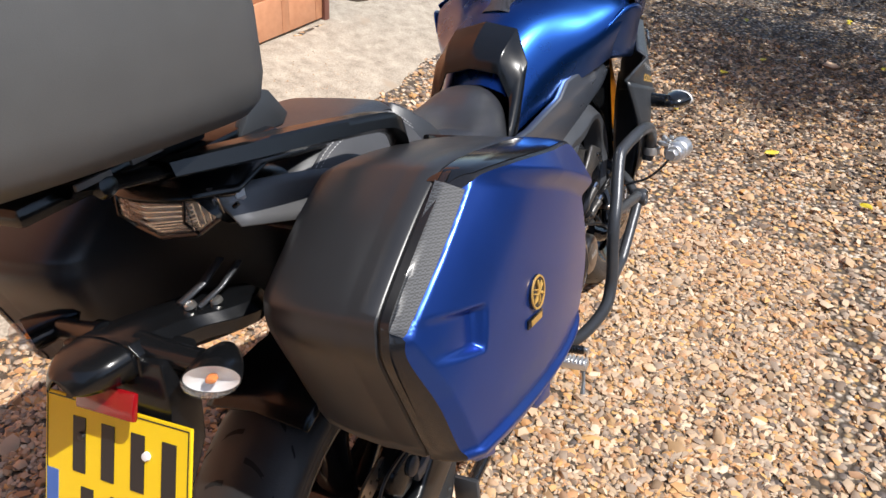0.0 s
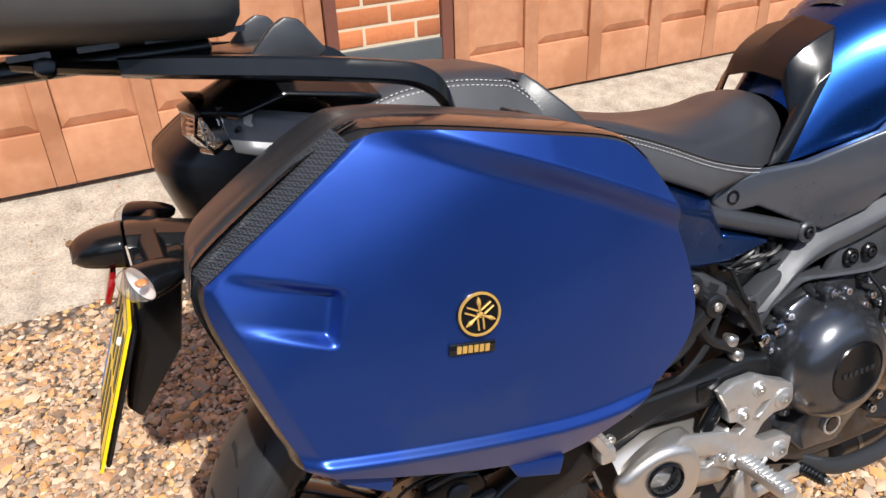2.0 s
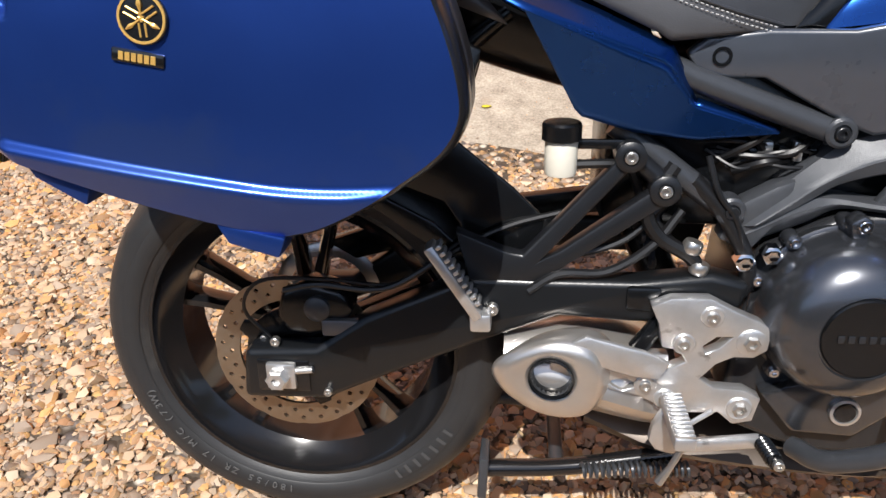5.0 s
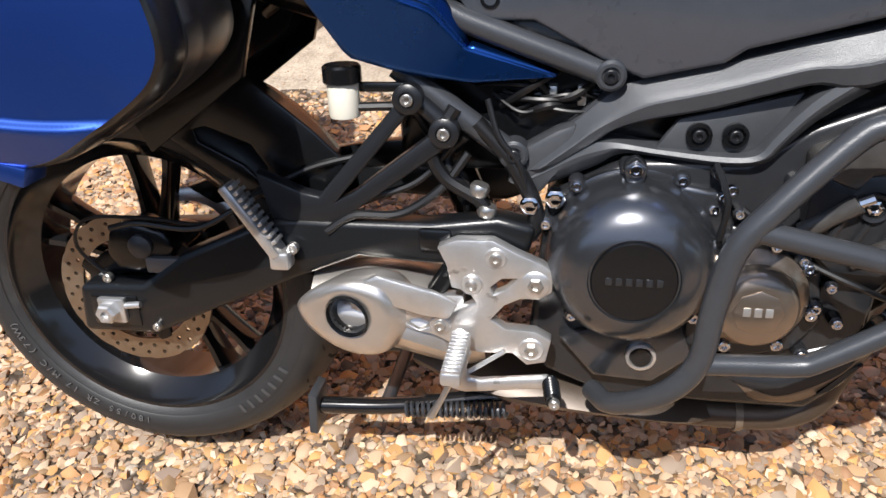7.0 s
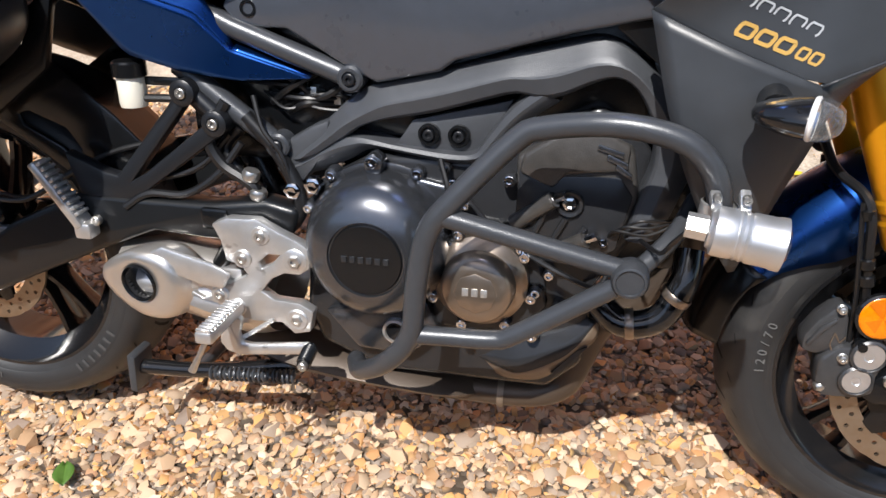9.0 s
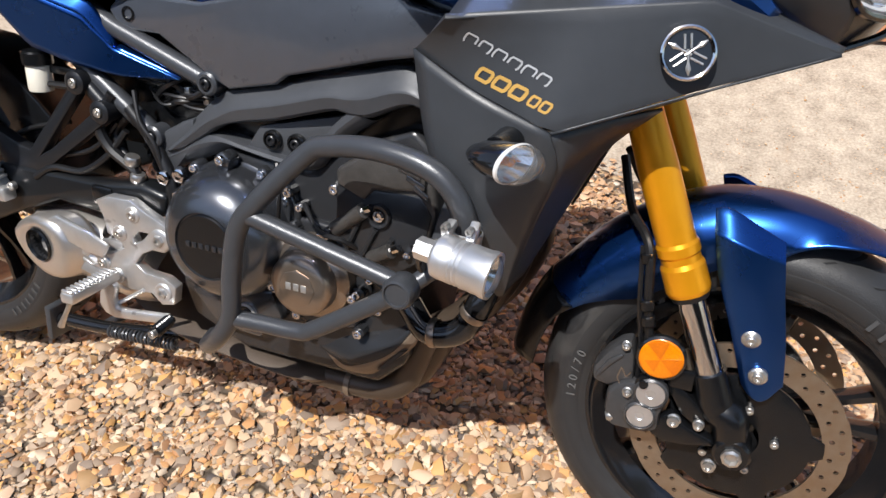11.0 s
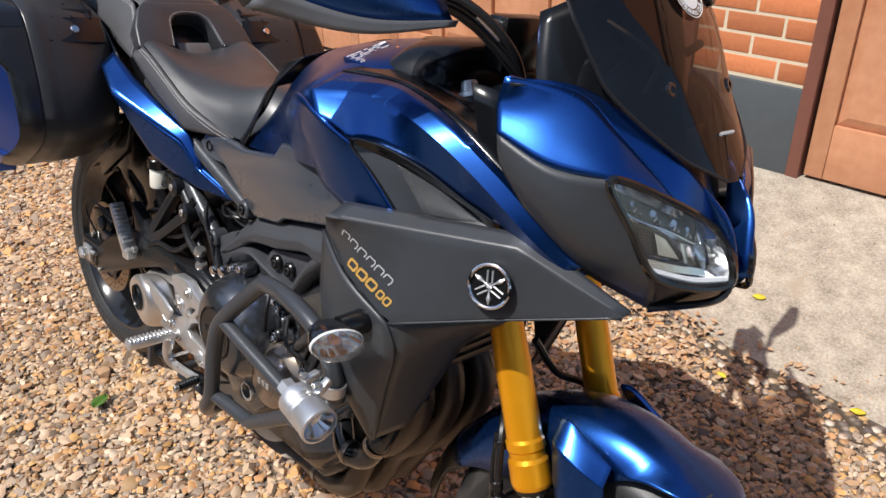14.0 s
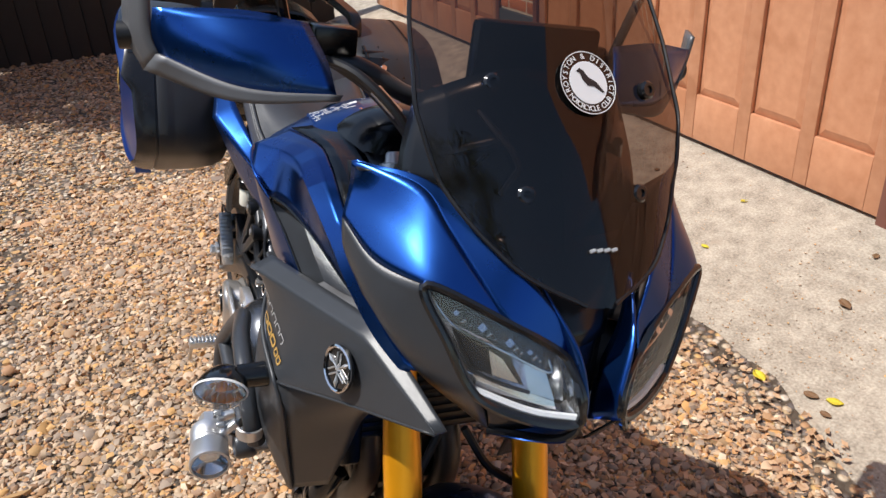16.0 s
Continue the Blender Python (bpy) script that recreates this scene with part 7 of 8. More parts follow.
    part("bowl", coons([BL + inn, V(1.572, -0.072, 0.836) + inn * 1.3, BR + inn], [TL + inn, V(1.535, -0.100, 0.932) + inn * 1.3, TR + inn], [BL + inn, V(1.515, -0.156, 0.905) + inn, TL + inn], [BR + inn, V(1.586, -0.030, 0.868) + inn, TR + inn], 14, 10, bulge=(-0.03, 0.01 * s, 0)), BOWL, hl)
    back = Vector((-0.052, 0.0, 0.009))
    part("lamp_shell", coons([BL + back, V(1.572, -0.072, 0.836) + back * 1.2, BR + back], [TL + back, V(1.535, -0.100, 0.932) + back * 1.2, TR + back], [BL + back, V(1.515, -0.156, 0.905) + back, TL + back], [BR + back, V(1.586, -0.030, 0.868) + back, TR + back], 14, 10, bulge=(-0.034, 0.01 * s, 0)), HOSE, hl, "black back of the lamp housing")
    loop = spline([BL, V(1.572, -0.072, 0.836), BR, V(1.586, -0.030, 0.868), TR, V(1.535, -0.100, 0.932), TL, V(1.515, -0.156, 0.905)], 72, closed=True)
    part("bowl_wall", grid_mesh([loop, [p + inn * 0.5 for p in loop], [p + inn * 0.95 for p in loop]], True), BOWL, hl)
    part("shell_wall", grid_mesh([[p + Vector((-0.004, 0.004 * s, 0)) + back * f for p in loop] for f in (0.08, 0.5, 1.0)], True), HOSE, hl)
    deep = lambda u, v, d: BL.lerp(BR, u).lerp(TL.lerp(TR, u), v) + Vector((-d + 0.010 * math.sin(math.pi * u), -0.004 * s, 0))
    quad = lambda pts, d: coons([deep(*pts[0], d), deep(*pts[1], d)], [deep(*pts[3], d), deep(*pts[2], d)], [deep(*pts[0], d), deep(*pts[3], d)], [deep(*pts[1], d), deep(*pts[2], d)], 6, 5)
    part("led_panel", quad(((0.03, 0.66), (0.88, 0.60), (0.92, 0.94), (0.05, 0.94)), 0.026), GLOSS, hl, "dark strip with bright lamp cells")
    part("led_bar", tube([deep(0.05, 0.92, 0.020), deep(0.16, 0.66, 0.020), deep(0.50, 0.64, 0.020), deep(0.90, 0.58, 0.020), deep(0.92, 0.78, 0.020)], 0.0015, 6, 40), MIRROR, hl)
    for u, v, r in ((0.22, 0.81, 0.0035), (0.40, 0.79, 0.0055), (0.60, 0.76, 0.0055), (0.76, 0.75, 0.0035)):
        part("led_cell", lathe([(r, 0.008), (r * 0.7, 0.002), (r * 0.3, -0.001), (0, -0.001)], deep(u, v, 0.024), (0.8, -0.25 * s, 0.5), 4), CHROME, hl)
        for k in range(3):
            part("led_stud", lathe([(0.0022, 0.0), (0.0015, 0.0015), (0, 0.002)], deep(u + 0.035 + 0.028 * k, v - 0.06 + 0.04 * (k % 2), 0.024), (0.9, -0.3 * s, 0.3), 6), MIRROR, hl)
    part("lamp_unit", quad(((0.14, 0.20), (0.64, 0.22), (0.58, 0.58), (0.14, 0.60)), 0.030), GLOSS, hl, "dark lamp housing")
    part("facet", quad(((0.34, 0.24), (0.58, 0.25), (0.50, 0.50), (0.40, 0.54)), 0.026), MIRROR, hl)
    part("facet", quad(((0.66, 0.14), (0.93, 0.12), (0.90, 0.52), (0.70, 0.56)), 0.028), MIRROR, hl)
    part("shelf", tube([deep(0.08, 0.20, 0.024), deep(0.35, 0.18, 0.024), deep(0.66, 0.18, 0.024)], 0.0022, 6, 20), GLOSS, hl)
    part("lower_facet", quad(((0.10, 0.03), (0.90, 0.03), (0.90, 0.15), (0.10, 0.16)), 0.022), BOWL, hl)
    part("lower_strip", tube([BL + Vector((-0.006, 0, 0.004)), V(1.566, -0.072, 0.842), BR + Vector((-0.006, 0, 0.004))], 0.004, 6), WHITE, hl)
    part("surround", tube([BL, V(1.574, -0.072, 0.834), BR, V(1.588, -0.030, 0.868), TR, V(1.535, -0.100, 0.934), TL, V(1.515, -0.156, 0.905)], 0.0052, 8, 90, closed=True), GLOSS, hl)

nose_fill = coons([(1.425, -0.085, 0.80), (1.470, 0.02, 0.80), (1.425, 0.125, 0.80)], [(1.355, -0.125, 1.03), (1.400, 0.02, 0.985), (1.355, 0.165, 1.03)], [(1.425, -0.085, 0.80), (1.405, -0.11, 0.93), (1.355, -0.125, 1.03)], [(1.425, 0.125, 0.80), (1.405, 0.15, 0.93), (1.355, 0.165, 1.03)], 12, 10)
nose = part("nose_centre", coons([(1.535, -0.03, 0.91), (1.548, 0.008, 0.905), (1.535, 0.046, 0.91)], [(1.47, -0.075, 1.005), (1.478, 0.008, 1.0), (1.47, 0.091, 1.005)], [(1.535, -0.03, 0.91), (1.47, -0.075, 1.005)], [(1.535, 0.046, 0.91), (1.47, 0.091, 1.005)], 10, 8), BLACK, bike, "black centre panel under the screen", solid=0.003)
part("nose_liner", nose_fill, BLACK, nose, solid=0.003)
part("nose_slot", coons([(1.55, -0.02, 0.80), (1.55, 0.008, 0.80), (1.55, 0.036, 0.80)], [(1.53, -0.03, 0.915), (1.54, 0.008, 0.91), (1.53, 0.046, 0.915)], [(1.55, -0.02, 0.80), (1.53, -0.03, 0.915)], [(1.55, 0.036, 0.80), (1.53, 0.046, 0.915)], 6, 8), GLOSS, nose, solid=0.003)
part("inner_cowl", coons([(1.335, -0.17, 0.86), (1.435, 0.008, 0.83), (1.335, 0.186, 0.86)], [(1.295, -0.19, 1.03), (1.395, 0.008, 0.99), (1.295, 0.206, 1.03)], [(1.335, -0.17, 0.86), (1.295, -0.19, 1.03)], [(1.335, 0.186, 0.86), (1.295, 0.206, 1.03)], 10, 8), BLACK, nose, solid=0.004)


def scr(z, u):
    """The screen's surface: height and share of its half width."""
    cx = 1.553 - 0.62 * (z - 0.962) - 0.28 * max(0, z - 1.10) ** 1.5
    w = float(np.interp(z, (0.955, 0.965, 0.985, 1.02, 1.06, 1.12, 1.20, 1.30, 1.36, 1.385), (0.012, 0.042, 0.088, 0.128, 0.156, 0.172, 0.168, 0.150, 0.128, 0.100)))
    back = 0.052 * (abs(u) ** 2.2) * min(1, w / 0.15) ** 2
    return Vector((cx - back, 0.0165 + u * w, z))


screen_mesh = grid_mesh([[scr(0.955 + 0.43 * (i / 40) ** 1.15, -1 + 2 * j / 24) for j in range(25)] for i in range(41)])
screen = part("windscreen", screen_mesh, SMOKE, bike, "smoked plastic windscreen with a round club sticker")
screen.visible_shadow = True
for s in (1, -1):
    part("screen_trim", tube([scr(0.957 + 0.428 * i / 18, s * 1.0) for i in range(19)], 0.0026, 6), HOSE, screen)
    for q in ((Vector((1.413, -0.077, 1.154)), Vector((1.483, -0.054, 1.054))) if s < 0 else (Vector((1.420, 0.118, 1.156)), Vector((1.485, 0.089, 1.055)))):
        part("screen_bolt", lathe([(0.0105, -0.006), (0.0105, 0.001), (0.008, 0.0035), (0.0045, 0.0035), (0.004, 0.001), (0, 0.001)], q, (0.90, 0.1 * s, 0.42), 18), GLOSS, screen)
n_s = (scr(1.16, 0.2) - scr(1.16, 0.0)).cross(scr(1.19, 0.1) - scr(1.13, 0.1)).normalized()
if n_s.x < 0:
    n_s = -n_s
sc0 = scr(1.160, 0.08)
sy = Vector((0, 1, 0)) - n_s * n_s.y
sy.normalize()
sz = n_s.cross(sy)
if sz.z < 0:
    sz = -sz
ms = Matrix(((sy.x, sz.x, n_s.x, sc0.x + n_s.x * 0.004), (sy.y, sz.y, n_s.y, sc0.y + n_s.y * 0.004), (sy.z, sz.z, n_s.z, sc0.z + n_s.z * 0.004), (0, 0, 0, 1)))
sticker = part("sticker", moved(lathe([(0.036, -0.0006), (0.036, 0.0), (0, 0.0)], (0, 0, 0), (0, 0, 1), 40), ms), GLOSS, screen, "round black and white club sticker")
part("sticker_disc", moved(lathe([(0.0245, 0.0002), (0.0245, 0.0008), (0, 0.0008)], (0, 0, 0), (0, 0, 1), 36), ms), WHITE, sticker)
part("sticker_rim", moved(lathe([(0.036, 0.0003), (0.0362, 0.0008), (0.0352, 0.0008), (0.0352, 0.0003)], (0, 0, 0), (0, 0, 1), 40, caps=False), ms), WHITE, sticker)
blob = bmesh.new()
blob.faces.new([blob.verts.new(p) for p in ((-0.015, 0.012, 0.0013), (-0.010, 0.016, 0.0013), (-0.005, 0.013, 0.0013), (0.000, 0.006, 0.0013), (0.010, 0.001, 0.0013), (0.019, -0.010, 0.0013), (0.016, -0.011, 0.0013), (0.006, -0.004, 0.0013), (-0.002, -0.004, 0.0013), (-0.008, 0.003, 0.0013), (-0.010, 0.010, 0.0013))])
part("sticker_shape", moved(blob, ms), INK, sticker)
for text, a0, a1, up in (("ROYSTON & DISTRICT", 200, -20, True), ("MOTORCYCLE CLUB", 215, 325, False)):
    for k, ch in enumerate(text):
        a = a0 + (a1 - a0) * k / (len(text) - 1)
        if ch != " ":
            r = 0.0300
            words(ch, 0.0088, ms @ Matrix.Translation((r * math.cos(radians(a)), r * math.sin(radians(a)), 0.0008)) @ Matrix.Rotation(radians(a - 90 if up else a + 90), 4, "Z"), WHITE, sticker, depth=0.0002)
mk = scr(1.006, 0.06) + Vector((0.003, 0, 0.001))
for k in range(4):
    part("maker_mark", tube([mk + Vector((0, -0.016 + 0.009 * k, 0)), mk + Vector((0, -0.010 + 0.009 * k, 0.002))], 0.0022, 5, 2, True), SILVER_INK, screen)

# ---- dash, bars, guards ----
dash = part("instrument_panel", box((1.335, -0.075, 1.10), (1.36, 0.085, 1.21), 0.008), BLACK, bike, "black instrument panel behind the screen")
part("display", box((1.333, -0.06, 1.12), (1.337, 0.07, 1.195), 0.002), GLOSS, dash)
for s in (1, -1):
    V = lambda *p: Vector((p[0], p[1] * s + 0.008, p[2]))
    part("inner_panel", coons([V(1.39, -0.165, 0.98), V(1.46, -0.07, 0.965), V(1.500, 0.004, 0.960)], [V(1.335, -0.140, 1.12), V(1.395, -0.07, 1.165), V(1.405, 0.004, 1.165)], [V(1.39, -0.165, 0.98), V(1.36, -0.16, 1.05), V(1.335, -0.140, 1.12)], [V(1.500, 0.004, 0.960), V(1.46, 0.004, 1.06), V(1.405, 0.004, 1.165)], 12, 10), BLACK, dash, solid=0.003)
    part("panel_rib", coons([V(1.385, -0.150, 1.00), V(1.43, -0.095, 0.99)], [V(1.355, -0.125, 1.10), V(1.40, -0.075, 1.12)], [V(1.385, -0.150, 1.00), V(1.355, -0.125, 1.10)], [V(1.43, -0.095, 0.99), V(1.40, -0.075, 1.12)], 6, 6, bulge=(0.014, 0, 0.004)), BLACK, dash, solid=0.004)
    part("screen_arm", tube([V(1.44, -0.07, 1.10), V(1.38, -0.12, 1.06), V(1.35, -0.15, 1.02)], 0.006, 8), BLACK, dash)
for line, r in (([(1.388, -0.080, 1.122), (1.425, -0.074, 1.108), (1.452, -0.062, 1.092), (1.464, -0.056, 1.077), (1.461, -0.072, 1.046)], 0.0036), ([(1.388, -0.090, 1.038), (1.412, -0.086, 1.060), (1.434, -0.083, 1.082)], 0.0016),
                ([(1.392, -0.075, 1.126), (1.370, -0.082, 1.104), (1.350, -0.084, 1.080), (1.362, -0.086, 1.052)], 0.0030)):
    part("panel_edge", tube(line, r, 6, 24, True), GREY, dash)
part("panel_knob", lathe([(0.009, 0.0), (0.008, 0.004), (0.004, 0.005), (0, 0.005)], (1.358, -0.082, 1.068), (0.6, -0.7, 0.3), 16), GREY, dash)
bar = part("handlebar", tube([(1.10, -0.42, 1.125), (1.13, -0.30, 1.135), (1.18, -0.16, 1.12), (1.20, -0.08, 1.085), (1.20, 0.0, 1.08), (1.20, 0.08, 1.085), (1.18, 0.16, 1.12), (1.13, 0.30, 1.135), (1.10, 0.42, 1.125)], 0.0125, 12, 60), BAR_M, bike, "black handlebar with levers, switches and cables")
part("top_yoke", prism([(1.16, 1.005), (1.25, 0.985), (1.25, 0.965), (1.16, 0.985)], -0.13, 0.13, bev=0.006), BLACK, bar)
part("lower_yoke", prism([(1.22, 0.84), (1.32, 0.81), (1.32, 0.77), (1.22, 0.80)], -0.13, 0.13, bev=0.008), BLACK, bar)
part("head_tube", tube([(1.20, 0, 1.0), (1.29, 0, 0.78)], 0.035, 16), FRAME_M, bar)
part("bar_clamp", box((1.18, -0.05, 1.02), (1.22, 0.05, 1.10), 0.008), BLACK, bar)
for s in (1, -1):
    V = lambda *p: Vector((p[0], p[1] * s, p[2]))
    part("grip", tube([V(1.098, -0.43, 1.123), V(1.122, -0.31, 1.135)], 0.0175, 14), HOSE, bar)
    part("switch_block", moved(box((-0.024, -0.024, -0.022), (0.024, 0.024, 0.022), 0.006), Matrix.Translation(V(1.150, -0.235, 1.130))), BLACK, bar)
    part("lever", tube([V(1.19, -0.22, 1.13), V(1.180, -0.28, 1.125), V(1.165, -0.345, 1.118)], [0.008, 0.006, 0.007], 8), BLACK, bar)
    part("reservoir", box(V(1.175, -0.185, 1.13) - Vector((0.02, 0.028, 0)), V(1.175, -0.185, 1.165) + Vector((0.02, 0.028, 0)), 0.004), BLACK, bar)
    for k in range(4):
        part("cable", tube([V(1.165, -0.22 + 0.012 * k, 1.125), V(1.24, -0.17 + 0.012 * k, 1.12 - 0.012 * k), V(1.29, -0.11 + 0.01 * k, 1.06 - 0.015 * k), V(1.28, -0.06 + 0.01 * k, 0.97)], 0.0045 if k % 2 else 0.006, 8), HOSE, bar)
    part("cable_ferrule", tube([V(1.255, -0.15, 1.105), V(1.275, -0.125, 1.08)], 0.008, 10), BOLT_M, bar)
    kg = part("knuckle_guard", coons([V(1.150, -0.385, 1.105), V(1.215, -0.30, 1.090), V(1.258, -0.198, 1.096)], [V(1.155, -0.395, 1.166), V(1.185, -0.30, 1.176), V(1.195, -0.222, 1.168)],
                                     [V(1.150, -0.385, 1.105), V(1.148, -0.396, 1.135), V(1.155, -0.395, 1.166)], [V(1.258, -0.198, 1.096), V(1.235, -0.205, 1.13), V(1.195, -0.222, 1.168)], 16, 8, bulge=(0.018, 0, 0)), BLUE, bike, "matt blue knuckle guard with grey frame", solid=0.003)
    part("guard_frame", coons([V(1.130, -0.405, 1.088), V(1.215, -0.31, 1.074), V(1.262, -0.196, 1.090)], [V(1.152, -0.392, 1.112), V(1.218, -0.30, 1.092), V(1.262, -0.192, 1.098)], [V(1.130, -0.405, 1.088), V(1.152, -0.392, 1.112)], [V(1.262, -0.196, 1.090), V(1.262, -0.192, 1.098)], 16, 4), SILVER_GREY, kg, solid=0.006)
    part("guard_frame_end", coons([V(1.128, -0.405, 1.088), V(1.105, -0.425, 1.130), V(1.105, -0.425, 1.19)], [V(1.152, -0.390, 1.110), V(1.148, -0.400, 1.135), V(1.150, -0.402, 1.185)], [V(1.128, -0.405, 1.088), V(1.152, -0.390, 1.110)], [V(1.105, -0.425, 1.19), V(1.150, -0.402, 1.185)], 10, 4), SILVER_GREY, kg, solid=0.006)
    mr = part("mirror", tube([V(1.17, -0.24, 1.15), V(1.17, -0.27, 1.24), V(1.14, -0.34, 1.32)], 0.007, 8), BLACK, bike, "black rear-view mirror on a stalk")
    part("mirror_head", loft([[V(1.15, -0.28, 1.32), V(1.165, -0.30, 1.34), V(1.15, -0.30, 1.355), V(1.135, -0.29, 1.33)], [V(1.15, -0.37, 1.31), V(1.18, -0.37, 1.345), V(1.15, -0.37, 1.385), V(1.135, -0.37, 1.345)], [V(1.15, -0.45, 1.33), V(1.165, -0.44, 1.35), V(1.15, -0.44, 1.37), V(1.135, -0.44, 1.35)]], 12, 16, True), BLACK, mr)

# ---- panniers ----
EDGE_M = mat("satin_black_edge", (0.014, 0.014, 0.016), 0.24, 0.0, scale=30, bump=0.1, bump_scale=1500, rough_var=0.06)
pan_o = [(-0.245, 0.898), (-0.232, 0.920), (-0.152, 0.972), (-0.094, 1.002), (-0.065, 1.008), (-0.008, 1.001), (0.087, 0.980), (0.160, 0.960), (0.190, 0.940), (0.219, 0.896), (0.254, 0.816), (0.270, 0.750), (0.264, 0.712), (0.233, 0.679), (0.150, 0.627), (0.105, 0.609), (0.068, 0.608), (-0.044, 0.640), (-0.180, 0.690), (-0.197, 0.712), (-0.225, 0.796), (-0.247, 0.867)]


def shrink(poly, k, c=(0.02, 0.82)):
    return [(c[0] + (x - c[0]) * k, c[1] + (z - c[1]) * k) for x, z in poly]


def dense(poly, n):
    return [(p.x, p.z) for p in spline([(x, 0, z) for x, z in poly], n, closed=True)]


def sstep(e0, e1, v):
    t = min(max((v - e0) / (e1 - e0), 0), 1)
    return t * t * (3 - 2 * t)


def pannier_face(x, z):
    """Depth of the lid's outer face: gently domed, with a step along a slanting crease, a ledge below, chamfers and a finger recess."""
    y = -0.402 + 0.35 * (x - 0.01) ** 2 + 0.30 * (z - 0.82) ** 2
    up = z - (1.002 - 0.446 * (x + 0.102) - 0.34 * max(0, x - 0.05) ** 2)
    y += -0.020 * sstep(0, 0.030, up) * min(1, max(0, (x + 0.12) / 0.20)) + 0.34 * max(0, up - 0.030)
    low = 0.686 - 0.16 * x + 0.9 * max(0, x - 0.07) ** 2 - z
    y += (-0.008 * sstep(0, 0.009, low) + 0.50 * max(0, low - 0.012)) * sstep(0.25, 0.15, x)
    d = (x + 0.245) * 0.567 - (z - 0.898) * 0.823
    y += 2.7 * max(0, 0.0095 - d) + 1.5 * max(0, 0.12 - d) ** 2
    d = (x + 0.247) * 0.946 + (z - 0.867) * 0.323
    y += 0.65 * max(0, 0.022 - d)
    top, bot, end = 0.875 - 0.326 * (x + 0.121), 0.820 - 0.386 * (x + 0.137), -0.129 + 0.29 * (z - 0.8475)
    y += 0.017 * min(max((x + 0.225) / 0.10, 0), 1) * sstep(0, 0.011, top - z) * sstep(0, 0.011, z - bot) * sstep(0, 0.012, end - x)
    return min(y, -0.341)


for s in (1, -1):
    outline = dense(pan_o, 320)
    # lid face as concentric rings within the outline
    rows = []
    for q in range(90):
        rows.append([Vector((x, pannier_face(x, z) * s, z)) for x, z in shrink(outline, max(0.965 * (q / 89) ** 0.85, 0.002))])
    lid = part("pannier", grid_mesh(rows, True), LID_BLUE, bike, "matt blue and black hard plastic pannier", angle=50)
    rim = [rows[-1]]
    for k, dy in ((0.974, 0.002), (0.984, 0.007), (0.993, 0.014), (0.999, 0.022)):
        rim.append([Vector((x, min(pannier_face(x, z) + dy, -0.3405) * s, z)) for x, z in shrink(outline, k)])
    rim.append([Vector((x, -0.345 * s, z)) for x, z in outline])
    rim.append([Vector((x, -0.335 * s, z)) for x, z in outline])
    part("lid_edge", grid_mesh(rim, True), EDGE_M, lid, "black edge of the pannier lid", angle=50)
    part("lid_seal", grid_mesh([[Vector((x, y * s, z)) for x, z in shrink(outline, k)] for k, y in ((0.988, -0.340), (0.988, -0.322))], True), HOSE, lid)
    body = []
    for k, y in ((0.99, -0.330), (1.0, -0.328), (1.0, -0.305), (0.996, -0.295), (0.996, -0.288), (1.0, -0.278), (0.985, -0.230), (0.955, -0.190), (0.90, -0.165), (0.80, -0.155), (0.4, -0.150), (0.002, -0.150)):
        body.append([Vector((x, y * s, z)) for x, z in shrink(outline, k)])
    part("pannier_shell", grid_mesh(body, True), CASE, lid, "black plastic pannier shell", angle=50)
    # carbon-look strip on the slanting rear edge, dark trim along the top
    rows = []
    for q in range(7):
        d = 0.0004 + 0.0072 * q / 6
        row = []
        for i in range(34):
            f = 0.03 + 0.95 * i / 33
            x, z = -0.245 + 0.151 * f + 0.567 * d, 0.898 + 0.104 * f - 0.823 * d
            out = 0.0050 * (1 - q / 6)
            row.append(Vector((x - 0.567 * out, (pannier_face(x, z) - 0.0020) * s, z + 0.823 * out)))
        rows.append(row)
    rows.insert(0, [Vector((p.x - 0.567 * 0.0025, -0.337 * s, p.z + 0.823 * 0.0025)) for p in rows[0]])
    part("carbon_strip", grid_mesh(rows), CARBON, lid, "carbon-look trim strip")
    near_pt = lambda px, pz: min(range(320), key=lambda i: (outline[i][0] - px) ** 2 + (outline[i][1] - pz) ** 2)
    ib, ic2 = near_pt(-0.095, 1.002), near_pt(0.20, 0.925)
    part("top_strip", grid_mesh([[Vector((x, (pannier_face(x, z) + d) * s if d < 0.03 else -0.336 * s, z)) for x, z in shrink(outline, k)[ib:ic2 + 1]] for k, d in ((0.986, 0.004), (0.995, 0.010), (1.002, 0.018), (1.004, 0.04))]), GLOSS, lid, "gloss black top trim")
    # emblem and name plate
    ec = Vector((-0.006, (pannier_face(-0.006, 0.823) - 0.0005) * s, 0.823))
    em = part("emblem", lathe([(0.0225, -0.004), (0.0225, 0.002), (0.021, 0.0032), (0, 0.0032)], ec, (0, -s, 0.05), 40), GLOSS, lid, "round black and gold emblem")
    part("emblem_ring", lathe([(0.0218, 0.002), (0.0214, 0.0042), (0.0192, 0.0042), (0.0190, 0.002)], ec, (0, -s, 0.05), 40, caps=False), GOLD_INK, em)
    lift = Vector((0, -0.0038 * s, 0))
    for k in range(3):
        a = math.pi / 2 + k * 2 * math.pi / 3
        dv, sd = Vector((math.cos(a), 0, math.sin(a))), Vector((-math.sin(a), 0, math.cos(a)))
        for o in (-0.0027, 0.0027):
            part("emblem_bar", tube([ec + lift + sd * o - dv * 0.0035, ec + lift + sd * o - dv * 0.0155], 0.0010, 6, 2, True), GOLD_INK, em)
